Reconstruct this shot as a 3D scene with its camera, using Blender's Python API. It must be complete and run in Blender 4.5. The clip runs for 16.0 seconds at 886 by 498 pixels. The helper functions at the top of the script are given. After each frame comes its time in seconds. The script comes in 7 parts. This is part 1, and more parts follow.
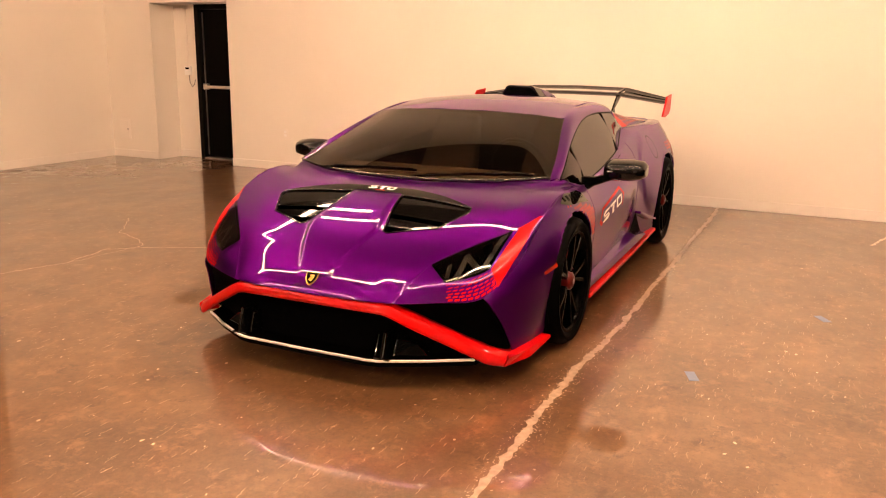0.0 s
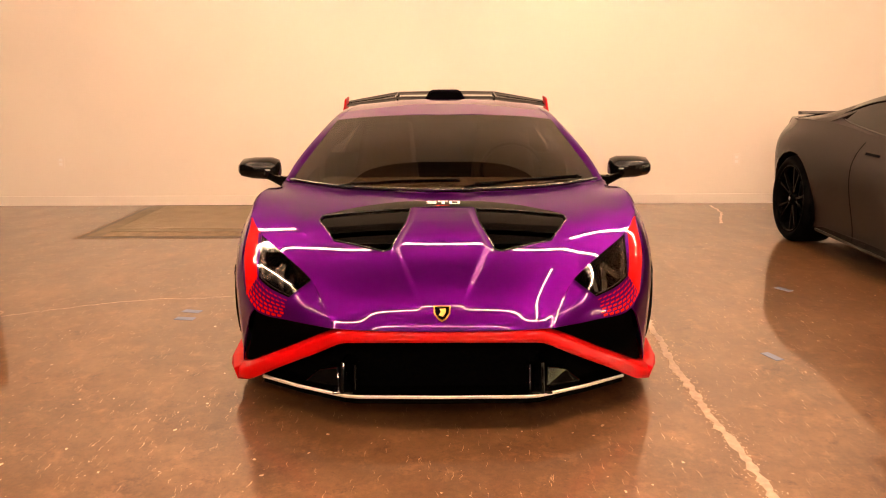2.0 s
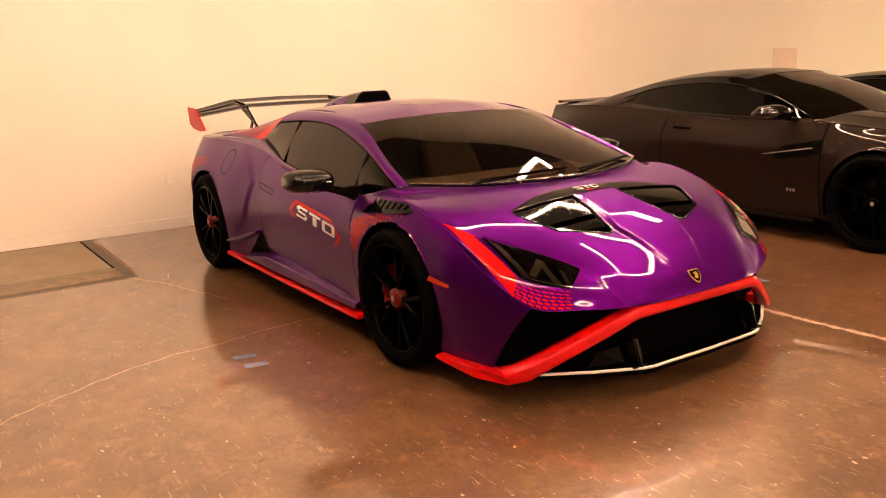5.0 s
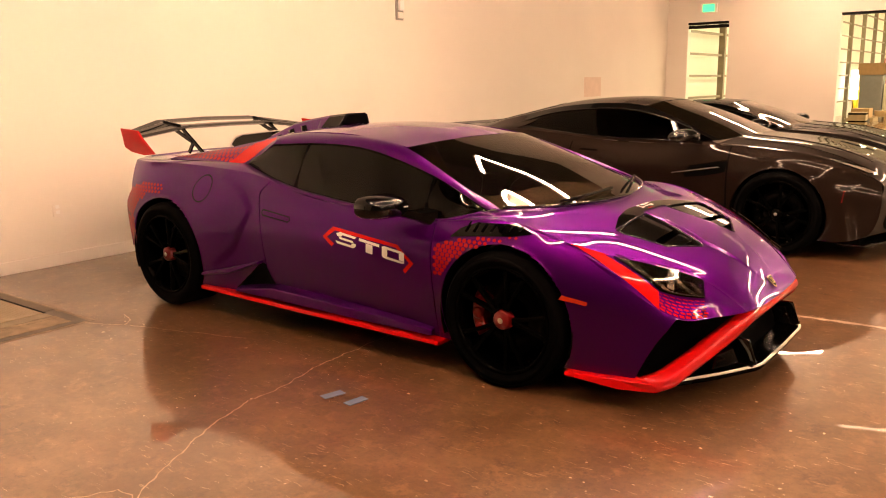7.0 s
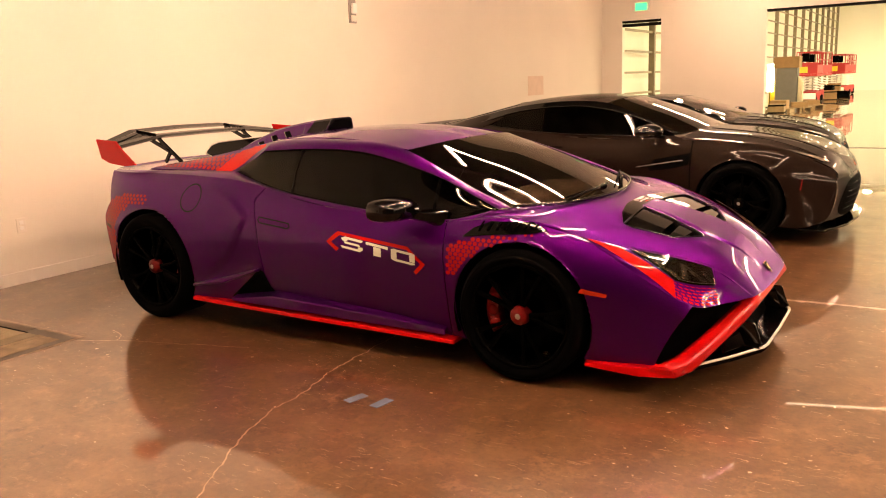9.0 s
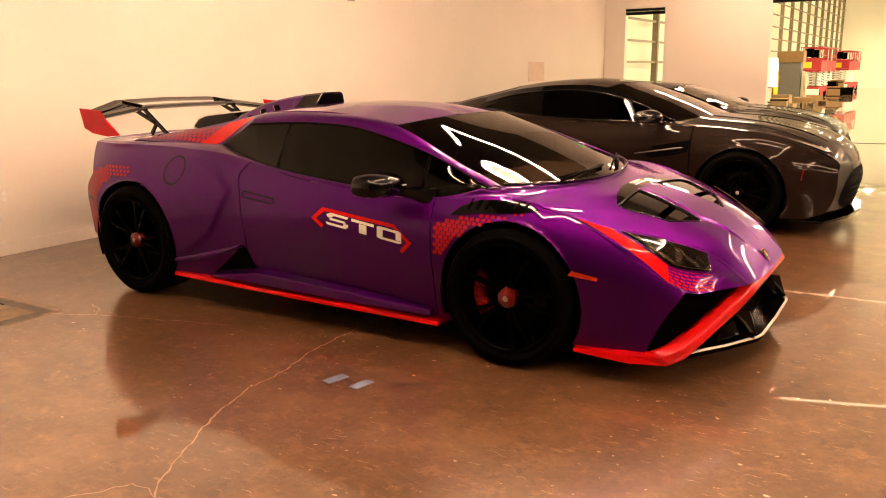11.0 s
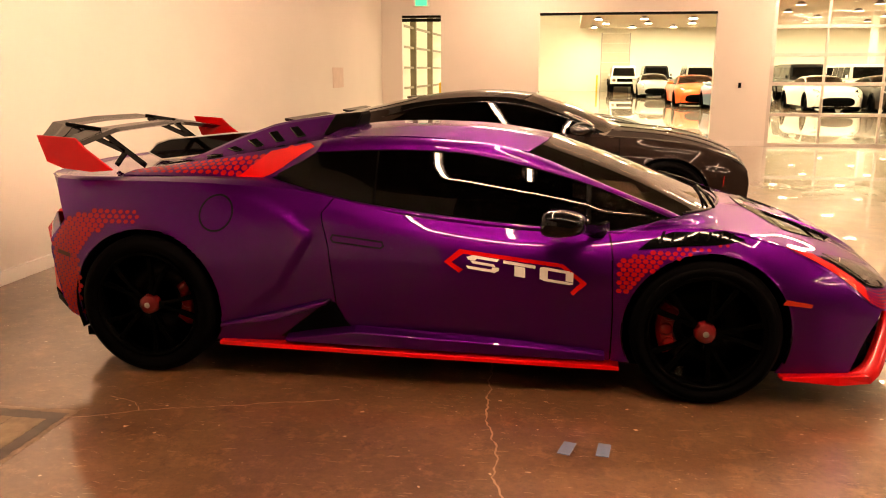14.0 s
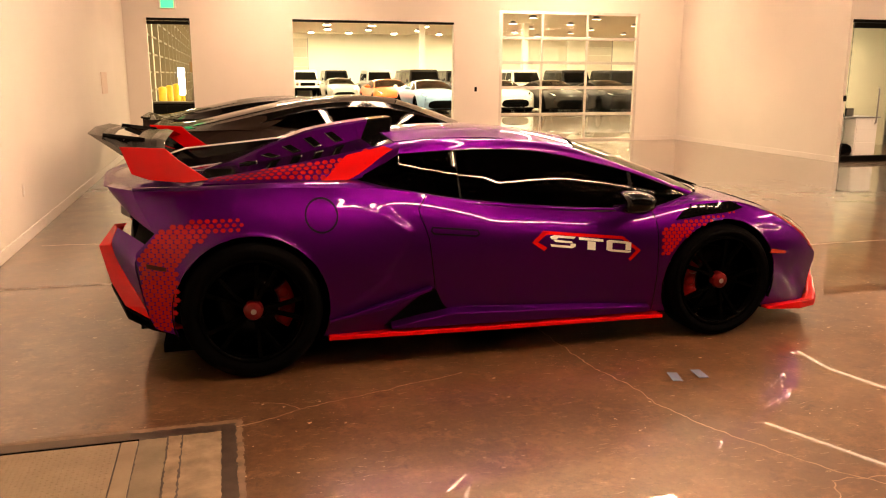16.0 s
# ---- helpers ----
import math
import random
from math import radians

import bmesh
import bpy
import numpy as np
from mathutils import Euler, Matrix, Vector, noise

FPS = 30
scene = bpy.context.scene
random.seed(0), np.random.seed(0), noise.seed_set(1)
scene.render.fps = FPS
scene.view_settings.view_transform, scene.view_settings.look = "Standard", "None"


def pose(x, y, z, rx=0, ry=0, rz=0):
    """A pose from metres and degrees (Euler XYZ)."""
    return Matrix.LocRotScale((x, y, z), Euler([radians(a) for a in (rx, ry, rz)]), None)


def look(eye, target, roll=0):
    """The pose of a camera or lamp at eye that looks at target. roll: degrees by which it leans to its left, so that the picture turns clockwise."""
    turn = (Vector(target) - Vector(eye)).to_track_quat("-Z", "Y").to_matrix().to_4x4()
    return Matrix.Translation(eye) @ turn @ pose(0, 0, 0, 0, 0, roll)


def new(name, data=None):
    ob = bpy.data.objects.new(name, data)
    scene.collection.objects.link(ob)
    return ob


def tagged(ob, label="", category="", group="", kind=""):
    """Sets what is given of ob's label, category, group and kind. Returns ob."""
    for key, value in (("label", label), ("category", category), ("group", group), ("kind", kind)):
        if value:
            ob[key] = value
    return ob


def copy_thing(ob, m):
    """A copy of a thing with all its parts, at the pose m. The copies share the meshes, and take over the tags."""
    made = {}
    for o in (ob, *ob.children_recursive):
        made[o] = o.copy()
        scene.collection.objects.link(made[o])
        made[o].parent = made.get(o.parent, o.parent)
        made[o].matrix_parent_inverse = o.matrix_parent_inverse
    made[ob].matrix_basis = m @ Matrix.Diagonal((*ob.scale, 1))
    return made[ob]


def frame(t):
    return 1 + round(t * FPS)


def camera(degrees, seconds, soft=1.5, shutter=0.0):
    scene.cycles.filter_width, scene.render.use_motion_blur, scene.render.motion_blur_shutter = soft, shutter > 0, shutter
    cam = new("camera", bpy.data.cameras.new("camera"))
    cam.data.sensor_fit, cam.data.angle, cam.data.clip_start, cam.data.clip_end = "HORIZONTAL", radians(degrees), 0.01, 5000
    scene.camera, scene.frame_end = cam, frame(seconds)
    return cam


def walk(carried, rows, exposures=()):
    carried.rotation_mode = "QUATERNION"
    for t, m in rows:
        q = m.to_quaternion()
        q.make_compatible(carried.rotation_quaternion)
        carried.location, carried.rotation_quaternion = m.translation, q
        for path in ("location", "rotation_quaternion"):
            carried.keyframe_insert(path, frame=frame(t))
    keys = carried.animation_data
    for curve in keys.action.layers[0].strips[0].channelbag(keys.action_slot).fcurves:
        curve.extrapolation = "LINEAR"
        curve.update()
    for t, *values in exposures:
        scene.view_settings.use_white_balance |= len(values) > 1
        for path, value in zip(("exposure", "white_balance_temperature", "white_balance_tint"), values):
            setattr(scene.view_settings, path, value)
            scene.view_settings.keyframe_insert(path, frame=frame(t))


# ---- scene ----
cam = camera(58.00, 16.0, 1.1)
PATH = [
    (0, (5.155, 1.985, 1.433), (3.388, 1.175, 0.964), 0.9),
    (0.5, (5.142, 1.487, 1.382), (3.311, 0.824, 0.923), -0.0),
    (1, (5.251, 1.011, 1.401), (3.365, 0.546, 0.928), 0.5),
    (1.5, (5.198, 0.529, 1.379), (3.264, 0.285, 0.93), -0.0),
    (2, (5.166, 0.042, 1.34), (3.212, 0.025, 0.912), -0.3),
    (2.5, (5.103, -0.438, 1.333), (3.159, -0.239, 0.905), -0.8),
    (3, (5.054, -0.903, 1.327), (3.14, -0.517, 0.896), -0.7),
    (3.5, (4.978, -1.374, 1.329), (3.105, -0.807, 0.917), -0.6),
    (4, (4.824, -1.84, 1.333), (3.013, -1.102, 0.916), -1.3),
    (4.5, (4.719, -2.34, 1.335), (3.018, -1.375, 0.919), -0.8),
    (5, (4.411, -2.709, 1.347), (2.786, -1.626, 0.913), -2.2),
    (5.2, (4.343, -2.946, 1.349), (2.771, -1.781, 0.932), -2.1),
    (7.3, (3.14, -4.008, 1.413), (2.001, -2.41, 1.027), -1.2),
    (7.5, (3.083, -4.064, 1.414), (1.977, -2.441, 1.04), -1.5),
    (8, (2.991, -4.213, 1.443), (1.949, -2.553, 1.049), -1.5),
    (8.5, (2.959, -4.234, 1.443), (1.911, -2.579, 1.038), -1.8),
    (9, (2.962, -4.22, 1.429), (1.923, -2.559, 1.024), -2.2),
    (9.2, (2.973, -4.219, 1.437), (1.946, -2.552, 1.029), -1.9),
    (11.5, (2.912, -4.026, 1.343), (1.887, -2.368, 0.892), -0.4),
    (12, (2.593, -3.96, 1.382), (1.62, -2.28, 0.9), -0.5),
    (12.5, (2.118, -3.923, 1.381), (1.178, -2.222, 0.91), -0.4),
    (13, (1.688, -3.987, 1.382), (0.865, -2.214, 0.962), -0.1),
    (13.5, (1.22, -4.224, 1.444), (0.694, -2.349, 0.989), 0.8),
    (14, (0.686, -4.403, 1.459), (0.385, -2.475, 1.022), 0.0),
    (14.5, (0.206, -4.622, 1.462), (0.052, -2.681, 1.008), -0.9),
    (15, (-0.346, -4.725, 1.46), (-0.232, -2.777, 1.02), -0.3),
    (15.5, (-0.882, -4.841, 1.482), (-0.579, -2.913, 1.047), -0.7),
    (16, (-1.405, -4.806, 1.483), (-0.891, -2.921, 1.056), 0.2),
]
walk(cam, [(t, look(eye, target, roll)) for t, eye, target, roll in PATH])

# ---- world and light ----
world = bpy.data.worlds.new("world")
scene.world = world
world.use_nodes = True
world.node_tree.nodes["Background"].inputs[0].default_value = (1.0, 0.8, 0.6, 1)
world.node_tree.nodes["Background"].inputs[1].default_value = 0.02

BACK_X, FAR_Y, LEFT_Y, CEIL_Z = -3.163, 12.115, -6.95, 6.0


def area(name, at, size_x, size_y, watts, colour):
    lamp = bpy.data.lights.new(name, "AREA")
    lamp.shape, lamp.size, lamp.size_y, lamp.energy, lamp.color = "RECTANGLE", size_x, size_y, watts, colour
    ob = new(name, lamp)
    ob.matrix_world = pose(*at)
    return ob


import collections

# ---- materials ----
def nodes_of(name):
    m = bpy.data.materials.new(name)
    m.use_nodes = True
    return m, m.node_tree.nodes, m.node_tree.links, m.node_tree.nodes["Principled BSDF"]


def plain(name, colour, rough=0.5, metal=0.0, coat=0.0, vary=0.12, scale=8.0, bump=0.0, bump_scale=120.0, spec=0.5, coat_rough=0.03):
    """Principled surface with broad stains and a fine grain."""
    m, n, l, b = nodes_of(name)
    b.inputs["Roughness"].default_value, b.inputs["Metallic"].default_value = rough, metal
    b.inputs["Coat Weight"].default_value, b.inputs["Coat Roughness"].default_value = coat, coat_rough
    b.inputs["Specular IOR Level"].default_value = spec
    tc, big, fine = n.new("ShaderNodeTexCoord"), n.new("ShaderNodeTexNoise"), n.new("ShaderNodeTexNoise")
    big.inputs["Scale"].default_value, big.inputs["Detail"].default_value = scale, 4
    fine.inputs["Scale"].default_value, fine.inputs["Detail"].default_value = bump_scale, 2
    l.new(tc.outputs["Object"], big.inputs["Vector"]), l.new(tc.outputs["Object"], fine.inputs["Vector"])
    mix = n.new("ShaderNodeMix")
    mix.data_type = "RGBA"
    mix.inputs["A"].default_value = (*[c * (1 - vary) for c in colour], 1)
    mix.inputs["B"].default_value = (*[min(1, c * (1 + vary)) for c in colour], 1)
    l.new(big.outputs["Fac"], mix.inputs["Factor"]), l.new(mix.outputs["Result"], b.inputs["Base Color"])
    mr = n.new("ShaderNodeMapRange")
    mr.inputs["To Min"].default_value, mr.inputs["To Max"].default_value = rough * 0.85, min(1, rough * 1.15 + 0.01)
    l.new(fine.outputs["Fac"], mr.inputs["Value"]), l.new(mr.outputs["Result"], b.inputs["Roughness"])
    if bump:
        bp = n.new("ShaderNodeBump")
        bp.inputs["Strength"].default_value, bp.inputs["Distance"].default_value = bump, 0.002
        l.new(fine.outputs["Fac"], bp.inputs["Height"]), l.new(bp.outputs["Normal"], b.inputs["Normal"])
    return m


def car_paint(name, colour, flake, metal=0.6, rough=0.32, coat=1.0, coat_ior=1.5, edge=(1, 1, 1)):
    """Metallic paint under clear coat, with flakes."""
    m, n, l, b = nodes_of(name)
    tc, fl, big = n.new("ShaderNodeTexCoord"), n.new("ShaderNodeTexVoronoi"), n.new("ShaderNodeTexNoise")
    fl.inputs["Scale"].default_value, big.inputs["Scale"].default_value = 900.0, 2.0
    l.new(tc.outputs["Object"], fl.inputs["Vector"]), l.new(tc.outputs["Object"], big.inputs["Vector"])
    mix = n.new("ShaderNodeMix")
    mix.data_type = "RGBA"
    mix.inputs["A"].default_value, mix.inputs["B"].default_value = (*colour, 1), (*flake, 1)
    mr = n.new("ShaderNodeMapRange")
    mr.inputs["From Min"].default_value, mr.inputs["From Max"].default_value = 0.2, 0.9
    l.new(fl.outputs["Color"], mr.inputs["Value"]), l.new(mr.outputs["Result"], mix.inputs["Factor"])
    l.new(mix.outputs["Result"], b.inputs["Base Color"])
    b.inputs["Metallic"].default_value, b.inputs["Roughness"].default_value = metal, rough
    b.inputs["Coat Weight"].default_value, b.inputs["Coat Roughness"].default_value, b.inputs["Coat IOR"].default_value = coat, 0.01, coat_ior
    b.inputs["Specular IOR Level"].default_value, b.inputs["Specular Tint"].default_value = 0.15, (*edge, 1)
    return m


def glow(name, colour, strength):
    m, n, l, b = nodes_of(name)
    b.inputs["Base Color"].default_value = (*colour, 1)
    b.inputs["Emission Color"].default_value, b.inputs["Emission Strength"].default_value = (*colour, 1), strength
    return m


def glass(name, tint, rough=0.0, ior=1.35):
    m, n, l, b = nodes_of(name)
    b.inputs["Base Color"].default_value = (*tint, 1)
    b.inputs["Transmission Weight"].default_value, b.inputs["Roughness"].default_value, b.inputs["IOR"].default_value = 1.0, rough, ior
    return m


PURPLE = car_paint("purple_paint", (0.043, 0.0007, 0.080), (0.092, 0.0016, 0.165), 0.88, 0.38, 1.0, 1.33, (0.65, 0.06, 0.85))
RED = plain("red_paint", (0.52, 0.0010, 0.0018), 0.5, coat=0.6, vary=0.05, spec=0.05, coat_rough=0.01)
BLACK = plain("gloss_black", (0.0015, 0.0015, 0.0015), 0.05, vary=0.3, spec=0.28)
SATIN = plain("satin_black", (0.0008, 0.0008, 0.0007), 0.22, vary=0.3, spec=0.018)
MATTE = plain("matte_black", (0.0008, 0.0008, 0.0008), 0.8, vary=0.3, spec=0.03)
HUB_RED = plain("red_hub_paint", (0.10, 0.002, 0.003), 0.4, coat=0.5, spec=0.1)
DARK_RED = plain("dark_red_caliper", (0.15, 0.002, 0.002), 0.4, coat=0.4, spec=0.1)
HEX_RED = plain("deep_red_vinyl", (0.32, 0.001, 0.005), 0.4, coat=0.35, spec=0.1, coat_rough=0.015)
CABIN = plain("dark_cabin_leather", (0.10, 0.078, 0.055), 0.6, vary=0.2, bump=0.2)
CARBON = plain("dull_carbon_black", (0.002, 0.002, 0.002), 0.14, vary=0.3, spec=0.05)
GLOSS = plain("polished_black_trim", (0.002, 0.002, 0.002), 0.02, vary=0.2, spec=0.7)
RUBBER = plain("tyre_rubber", (0.0010, 0.0010, 0.0010), 0.65, vary=0.25, bump=0.25, spec=0.025)
GREY_PAINT = car_paint("dark_brown_grey_paint", (0.0062, 0.0034, 0.0024), (0.0110, 0.0062, 0.0044), 0.0, 0.6, 0.6, 1.30, (0.25, 0.2, 0.17))
SCREEN = glass("tinted_windscreen", (0.215, 0.163, 0.115), 0.0, 1.42)
TINT = glass("tinted_glass", (0.012, 0.011, 0.010), 0.0, 1.28)
CLEAR = glass("clear_glass", (1.0, 1.0, 0.98), 0.0, 1.25)
LENS = glass("headlight_lens", (0.85, 0.86, 0.88))
CHROME = plain("chrome", (0.75, 0.74, 0.72), 0.1, 1.0, vary=0.05)
REFLECTOR = plain("dim_reflector", (0.15, 0.125, 0.10), 0.25, 0.7, vary=0.25)
STEEL = plain("dull_steel", (0.35, 0.33, 0.31), 0.4, 0.9)
WHITE = plain("white_vinyl", (0.85, 0.83, 0.80), 0.35, vary=0.03)
GOLD = plain("gold_enamel", (0.45, 0.27, 0.05), 0.3, 0.6, vary=0.1)
ORANGE = plain("orange_lens", (0.36, 0.016, 0.004), 0.2, coat=0.6)
TRIM_WHITE = plain("white_edge_paint", (0.82, 0.80, 0.74), 0.3, vary=0.04)


# ---- mesh tools ----
def spline(P, us):
    """Points of the smooth curve through P at the parameters us, 0 to len(P) - 1."""
    P = np.asarray(P, float)
    k, us = len(P), np.asarray(us, float)
    i = np.clip(np.floor(us).astype(int), 0, k - 2)
    f = (us - i).reshape(-1, *[1] * (P.ndim - 1))
    Q = np.concatenate([[2 * P[0] - P[1]], P, [2 * P[-1] - P[-2]]])
    a, b, c, d = Q[i], Q[i + 1], Q[i + 2], Q[i + 3]
    return b + 0.5 * f * (c - a + f * (2 * a - 5 * b + 4 * c - d + f * (3 * (b - c) + d - a)))


def patch(rows, nu, nv, us=None):
    """A grid of nv x nu points on the smooth sheet through rows of control points."""
    rows = np.asarray(rows, float)
    us = np.linspace(0, rows.shape[1] - 1, nu) if us is None else us
    along = np.stack([spline(r, us) for r in rows])
    return spline(along, np.linspace(0, len(rows) - 1, nv))


def curve(xs, ys):
    """A natural cubic spline through (xs, ys), as a function."""
    o = np.argsort(xs)
    X, Y = np.asarray(xs, float)[o], np.asarray(ys, float)[o]
    n, h = len(X), np.diff(X)
    A, r = np.eye(n), np.zeros(n)
    for i in range(1, n - 1):
        A[i, i - 1:i + 2] = h[i - 1], 2 * (h[i - 1] + h[i]), h[i]
        r[i] = 6 * ((Y[i + 1] - Y[i]) / h[i] - (Y[i] - Y[i - 1]) / h[i - 1])
    M = np.linalg.solve(A, r)

    def at(x):
        i = np.clip(np.searchsorted(X, x) - 1, 0, n - 2)
        a, b, k = X[i + 1] - x, x - X[i], h[i]
        return (M[i] * a ** 3 + M[i + 1] * b ** 3) / (6 * k) + (Y[i] / k - M[i] * k / 6) * a + (Y[i + 1] / k - M[i + 1] * k / 6) * b

    return at


def faired(grid, du, dv):
    """The grid drawn over by one smooth surface: polynomials of degree du along and dv across, fitted to its points."""
    g = np.asarray(grid, float)
    nv, nu = g.shape[:2]
    U = np.polynomial.chebyshev.chebvander(np.linspace(-1, 1, nu), du)
    V = np.polynomial.chebyshev.chebvander(np.linspace(-1, 1, nv), dv)
    return np.stack([V @ (np.linalg.pinv(V) @ g[..., k] @ np.linalg.pinv(U).T) @ U.T for k in range(3)], -1)


def polygon_distance(px, py, poly):
    """Distance of points to a polygon's outline, and whether they lie inside it."""
    dist, within = np.full(px.shape, 9.0), np.zeros(px.shape, bool)
    P = np.asarray(poly, float)
    for (ax, ay), (bx, by) in zip(P, np.roll(P, -1, 0)):
        t = np.clip(((px - ax) * (bx - ax) + (py - ay) * (by - ay)) / ((bx - ax) ** 2 + (by - ay) ** 2), 0, 1)
        dist = np.minimum(dist, np.hypot(px - ax - t * (bx - ax), py - ay - t * (by - ay)))
        within ^= ((ay > py) != (by > py)) & (px < (bx - ax) * (py - ay) / (by - ay + 1e-12) + ax)
    return dist, within


def nearest_on(p, poly):
    """The point of a polygon's outline nearest to p."""
    best, out = 9.0, p
    P = np.asarray(poly, float)
    for a, b in zip(P, np.roll(P, -1, 0)):
        t = np.clip(np.dot(p - a, b - a) / np.dot(b - a, b - a), 0, 1)
        q = a + t * (b - a)
        if np.hypot(*(p - q)) < best:
            best, out = np.hypot(*(p - q)), q
    return out


def mirrored(grid, s):
    g = np.array(grid, float)
    g[..., 1] *= s
    return g


def mesh_of(name, verts, faces, material, smooth=True):
    me = bpy.data.meshes.new(name)
    me.from_pydata([tuple(v) for v in verts], [], [tuple(f) for f in faces])
    me.materials.append(material)
    if smooth:
        me.polygons.foreach_set("use_smooth", [True] * len(me.polygons))
    me.update()
    return me


def grid_faces(nv, nu):
    return [(j * nu + i, j * nu + i + 1, (j + 1) * nu + i + 1, (j + 1) * nu + i) for j in range(nv - 1) for i in range(nu - 1)]


def attach(name, me, parent, label=""):
    ob = new(name, me)
    ob.parent = parent
    if label:
        ob["label"] = label
    return ob


def sheet(name, grid, material, parent, label="", thick=0.006, outward=None, holes=(), cuts=()):
    """A panel from a grid of points, turned outwards (away from outward), with thickness. holes: circles (x, z, r) cut out across y; cuts: polygons of (x, y) cut out across z."""
    g = np.asarray(grid, float)
    nv, nu = g.shape[:2]
    verts, faces = g.reshape(-1, 3).copy(), grid_faces(nv, nu)
    for cx, cz, r in holes:
        d = np.hypot(verts[:, 0] - cx, verts[:, 2] - cz)
        faces = [f for f in faces if not all(d[i] < r for i in f)]
        used = {i for f in faces for i in f}
        for i in used:
            if d[i] < r:
                verts[i, 0] = cx + (verts[i, 0] - cx) * r / max(d[i], 1e-4)
                verts[i, 2] = cz + (verts[i, 2] - cz) * r / max(d[i], 1e-4)
    for poly in cuts:
        _, within = polygon_distance(verts[:, 0], verts[:, 1], poly)
        faces = [f for f in faces if not all(within[i] for i in f)]
        for i in {i for f in faces for i in f if within[i]}:
            verts[i, :2] = nearest_on(verts[i, :2], poly)
    c = np.array(outward if outward is not None else (0, 0, 0.4))
    f0 = np.array(faces)
    nrm = np.cross(verts[f0[:, 2]] - verts[f0[:, 0]], verts[f0[:, 3]] - verts[f0[:, 1]])
    if (nrm * (verts[f0].mean(1) - c)).sum() < 0:
        faces = [f[::-1] for f in faces]
    used = sorted({i for f in faces for i in f})
    where = {i: n for n, i in enumerate(used)}
    me = mesh_of(name, verts[used], [[where[i] for i in f] for f in faces], material)
    # crisp border, so that shading does not roll over the panel's edge
    count = collections.Counter(k for p in me.polygons for k in p.edge_keys)
    for e in me.edges:
        e.use_edge_sharp = count[e.key] == 1
    ob = attach(name, me, parent, label)
    if thick:
        md = ob.modifiers.new("thickness", "SOLIDIFY")
        md.thickness, md.offset = thick, -1
    return ob


def loft(name, loops, material, parent, label="", smooth=False, cap=True, bevel=0.0):
    """A solid skin through closed loops of equal length."""
    L = [np.asarray(p, float) for p in loops]
    k = len(L[0])
    verts = np.concatenate(L)
    faces = [(j * k + i, j * k + (i + 1) % k, (j + 1) * k + (i + 1) % k, (j + 1) * k + i) for j in range(len(L) - 1) for i in range(k)]
    if cap:
        faces += [tuple(range(k))[::-1], tuple((len(L) - 1) * k + i for i in range(k))]
    me = mesh_of(name, verts, faces, material, smooth)
    bm = bmesh.new()
    bm.from_mesh(me)
    bmesh.ops.recalc_face_normals(bm, faces=bm.faces)
    bm.to_mesh(me)
    bm.free()
    ob = attach(name, me, parent, label)
    if bevel:
        md = ob.modifiers.new("bevel", "BEVEL")
        md.width, md.segments, md.limit_method = bevel, 2, "ANGLE"
    return ob


def box_loop(p, w, h, across=(0, 1, 0), up=(0, 0, 1)):
    p, a, u = np.array(p, float), np.array(across, float) * w / 2, np.array(up, float) * h / 2
    return [p - a - u, p + a - u, p + a + u, p - a + u]


def bar(name, a, b, w, h, material, parent, label="", bevel=0.002, up=(0, 0, 1)):
    """A straight bar from a to b, w wide and h high."""
    a, b = Vector(a), Vector(b)
    ahead = (b - a).normalized()
    u = Vector(up)
    if abs(ahead.dot(u)) > 0.95:
        u = Vector((1, 0, 0))
    across = ahead.cross(u).normalized()
    u = across.cross(ahead).normalized()
    return loft(name, [box_loop(a, w, h, across, u), box_loop(b, w, h, across, u)], material, parent, label, bevel=bevel)


def boxed(name, lo, hi, material, parent=None, label="", bevel=0.0):
    x0, y0, z0 = lo
    x1, y1, z1 = hi
    loops = [[(x0, y0, z), (x1, y0, z), (x1, y1, z), (x0, y1, z)] for z in (z0, z1)]
    return loft(name, loops, material, parent, label, bevel=bevel)


def tube(name, path, r, material, parent=None, label="", sides=8, closed=False):
    """A round bar along a path."""
    P = [Vector(p) for p in path]
    loops = []
    for i, p in enumerate(P):
        a, b = (P[i - 1] if i or closed else p), (P[(i + 1) % len(P)] if i < len(P) - 1 or closed else p)
        t = (b - a).normalized()
        s = t.cross(Vector((0, 0, 1)) if abs(t.z) < 0.9 else Vector((1, 0, 0))).normalized()
        u = s.cross(t)
        loops.append([p + r * (math.cos(q) * s + math.sin(q) * u) for q in np.linspace(0, 2 * math.pi, sides, endpoint=False)])
    if closed:
        loops.append(loops[0])
    return loft(name, loops, material, parent, label, smooth=True, cap=not closed)


def lathe(name, profile, material, parent, label="", seg=48, smooth=True):
    """Profile of (radius, y) turned round the y axis."""
    verts, faces, k = [], [], len(profile)
    for i in range(seg):
        a = 2 * math.pi * i / seg
        verts += [(r * math.cos(a), y, r * math.sin(a)) for r, y in profile]
    for i in range(seg):
        j = (i + 1) % seg
        faces += [(i * k + n, i * k + n + 1, j * k + n + 1, j * k + n) for n in range(k - 1)]
    me = mesh_of(name, verts, faces, material, smooth)
    bm = bmesh.new()
    bm.from_mesh(me)
    bmesh.ops.remove_doubles(bm, verts=bm.verts, dist=1e-5)
    bmesh.ops.recalc_face_normals(bm, faces=bm.faces)
    bm.to_mesh(me)
    bm.free()
    return attach(name, me, parent, label)


from mathutils.bvhtree import BVHTree  # noqa: E402


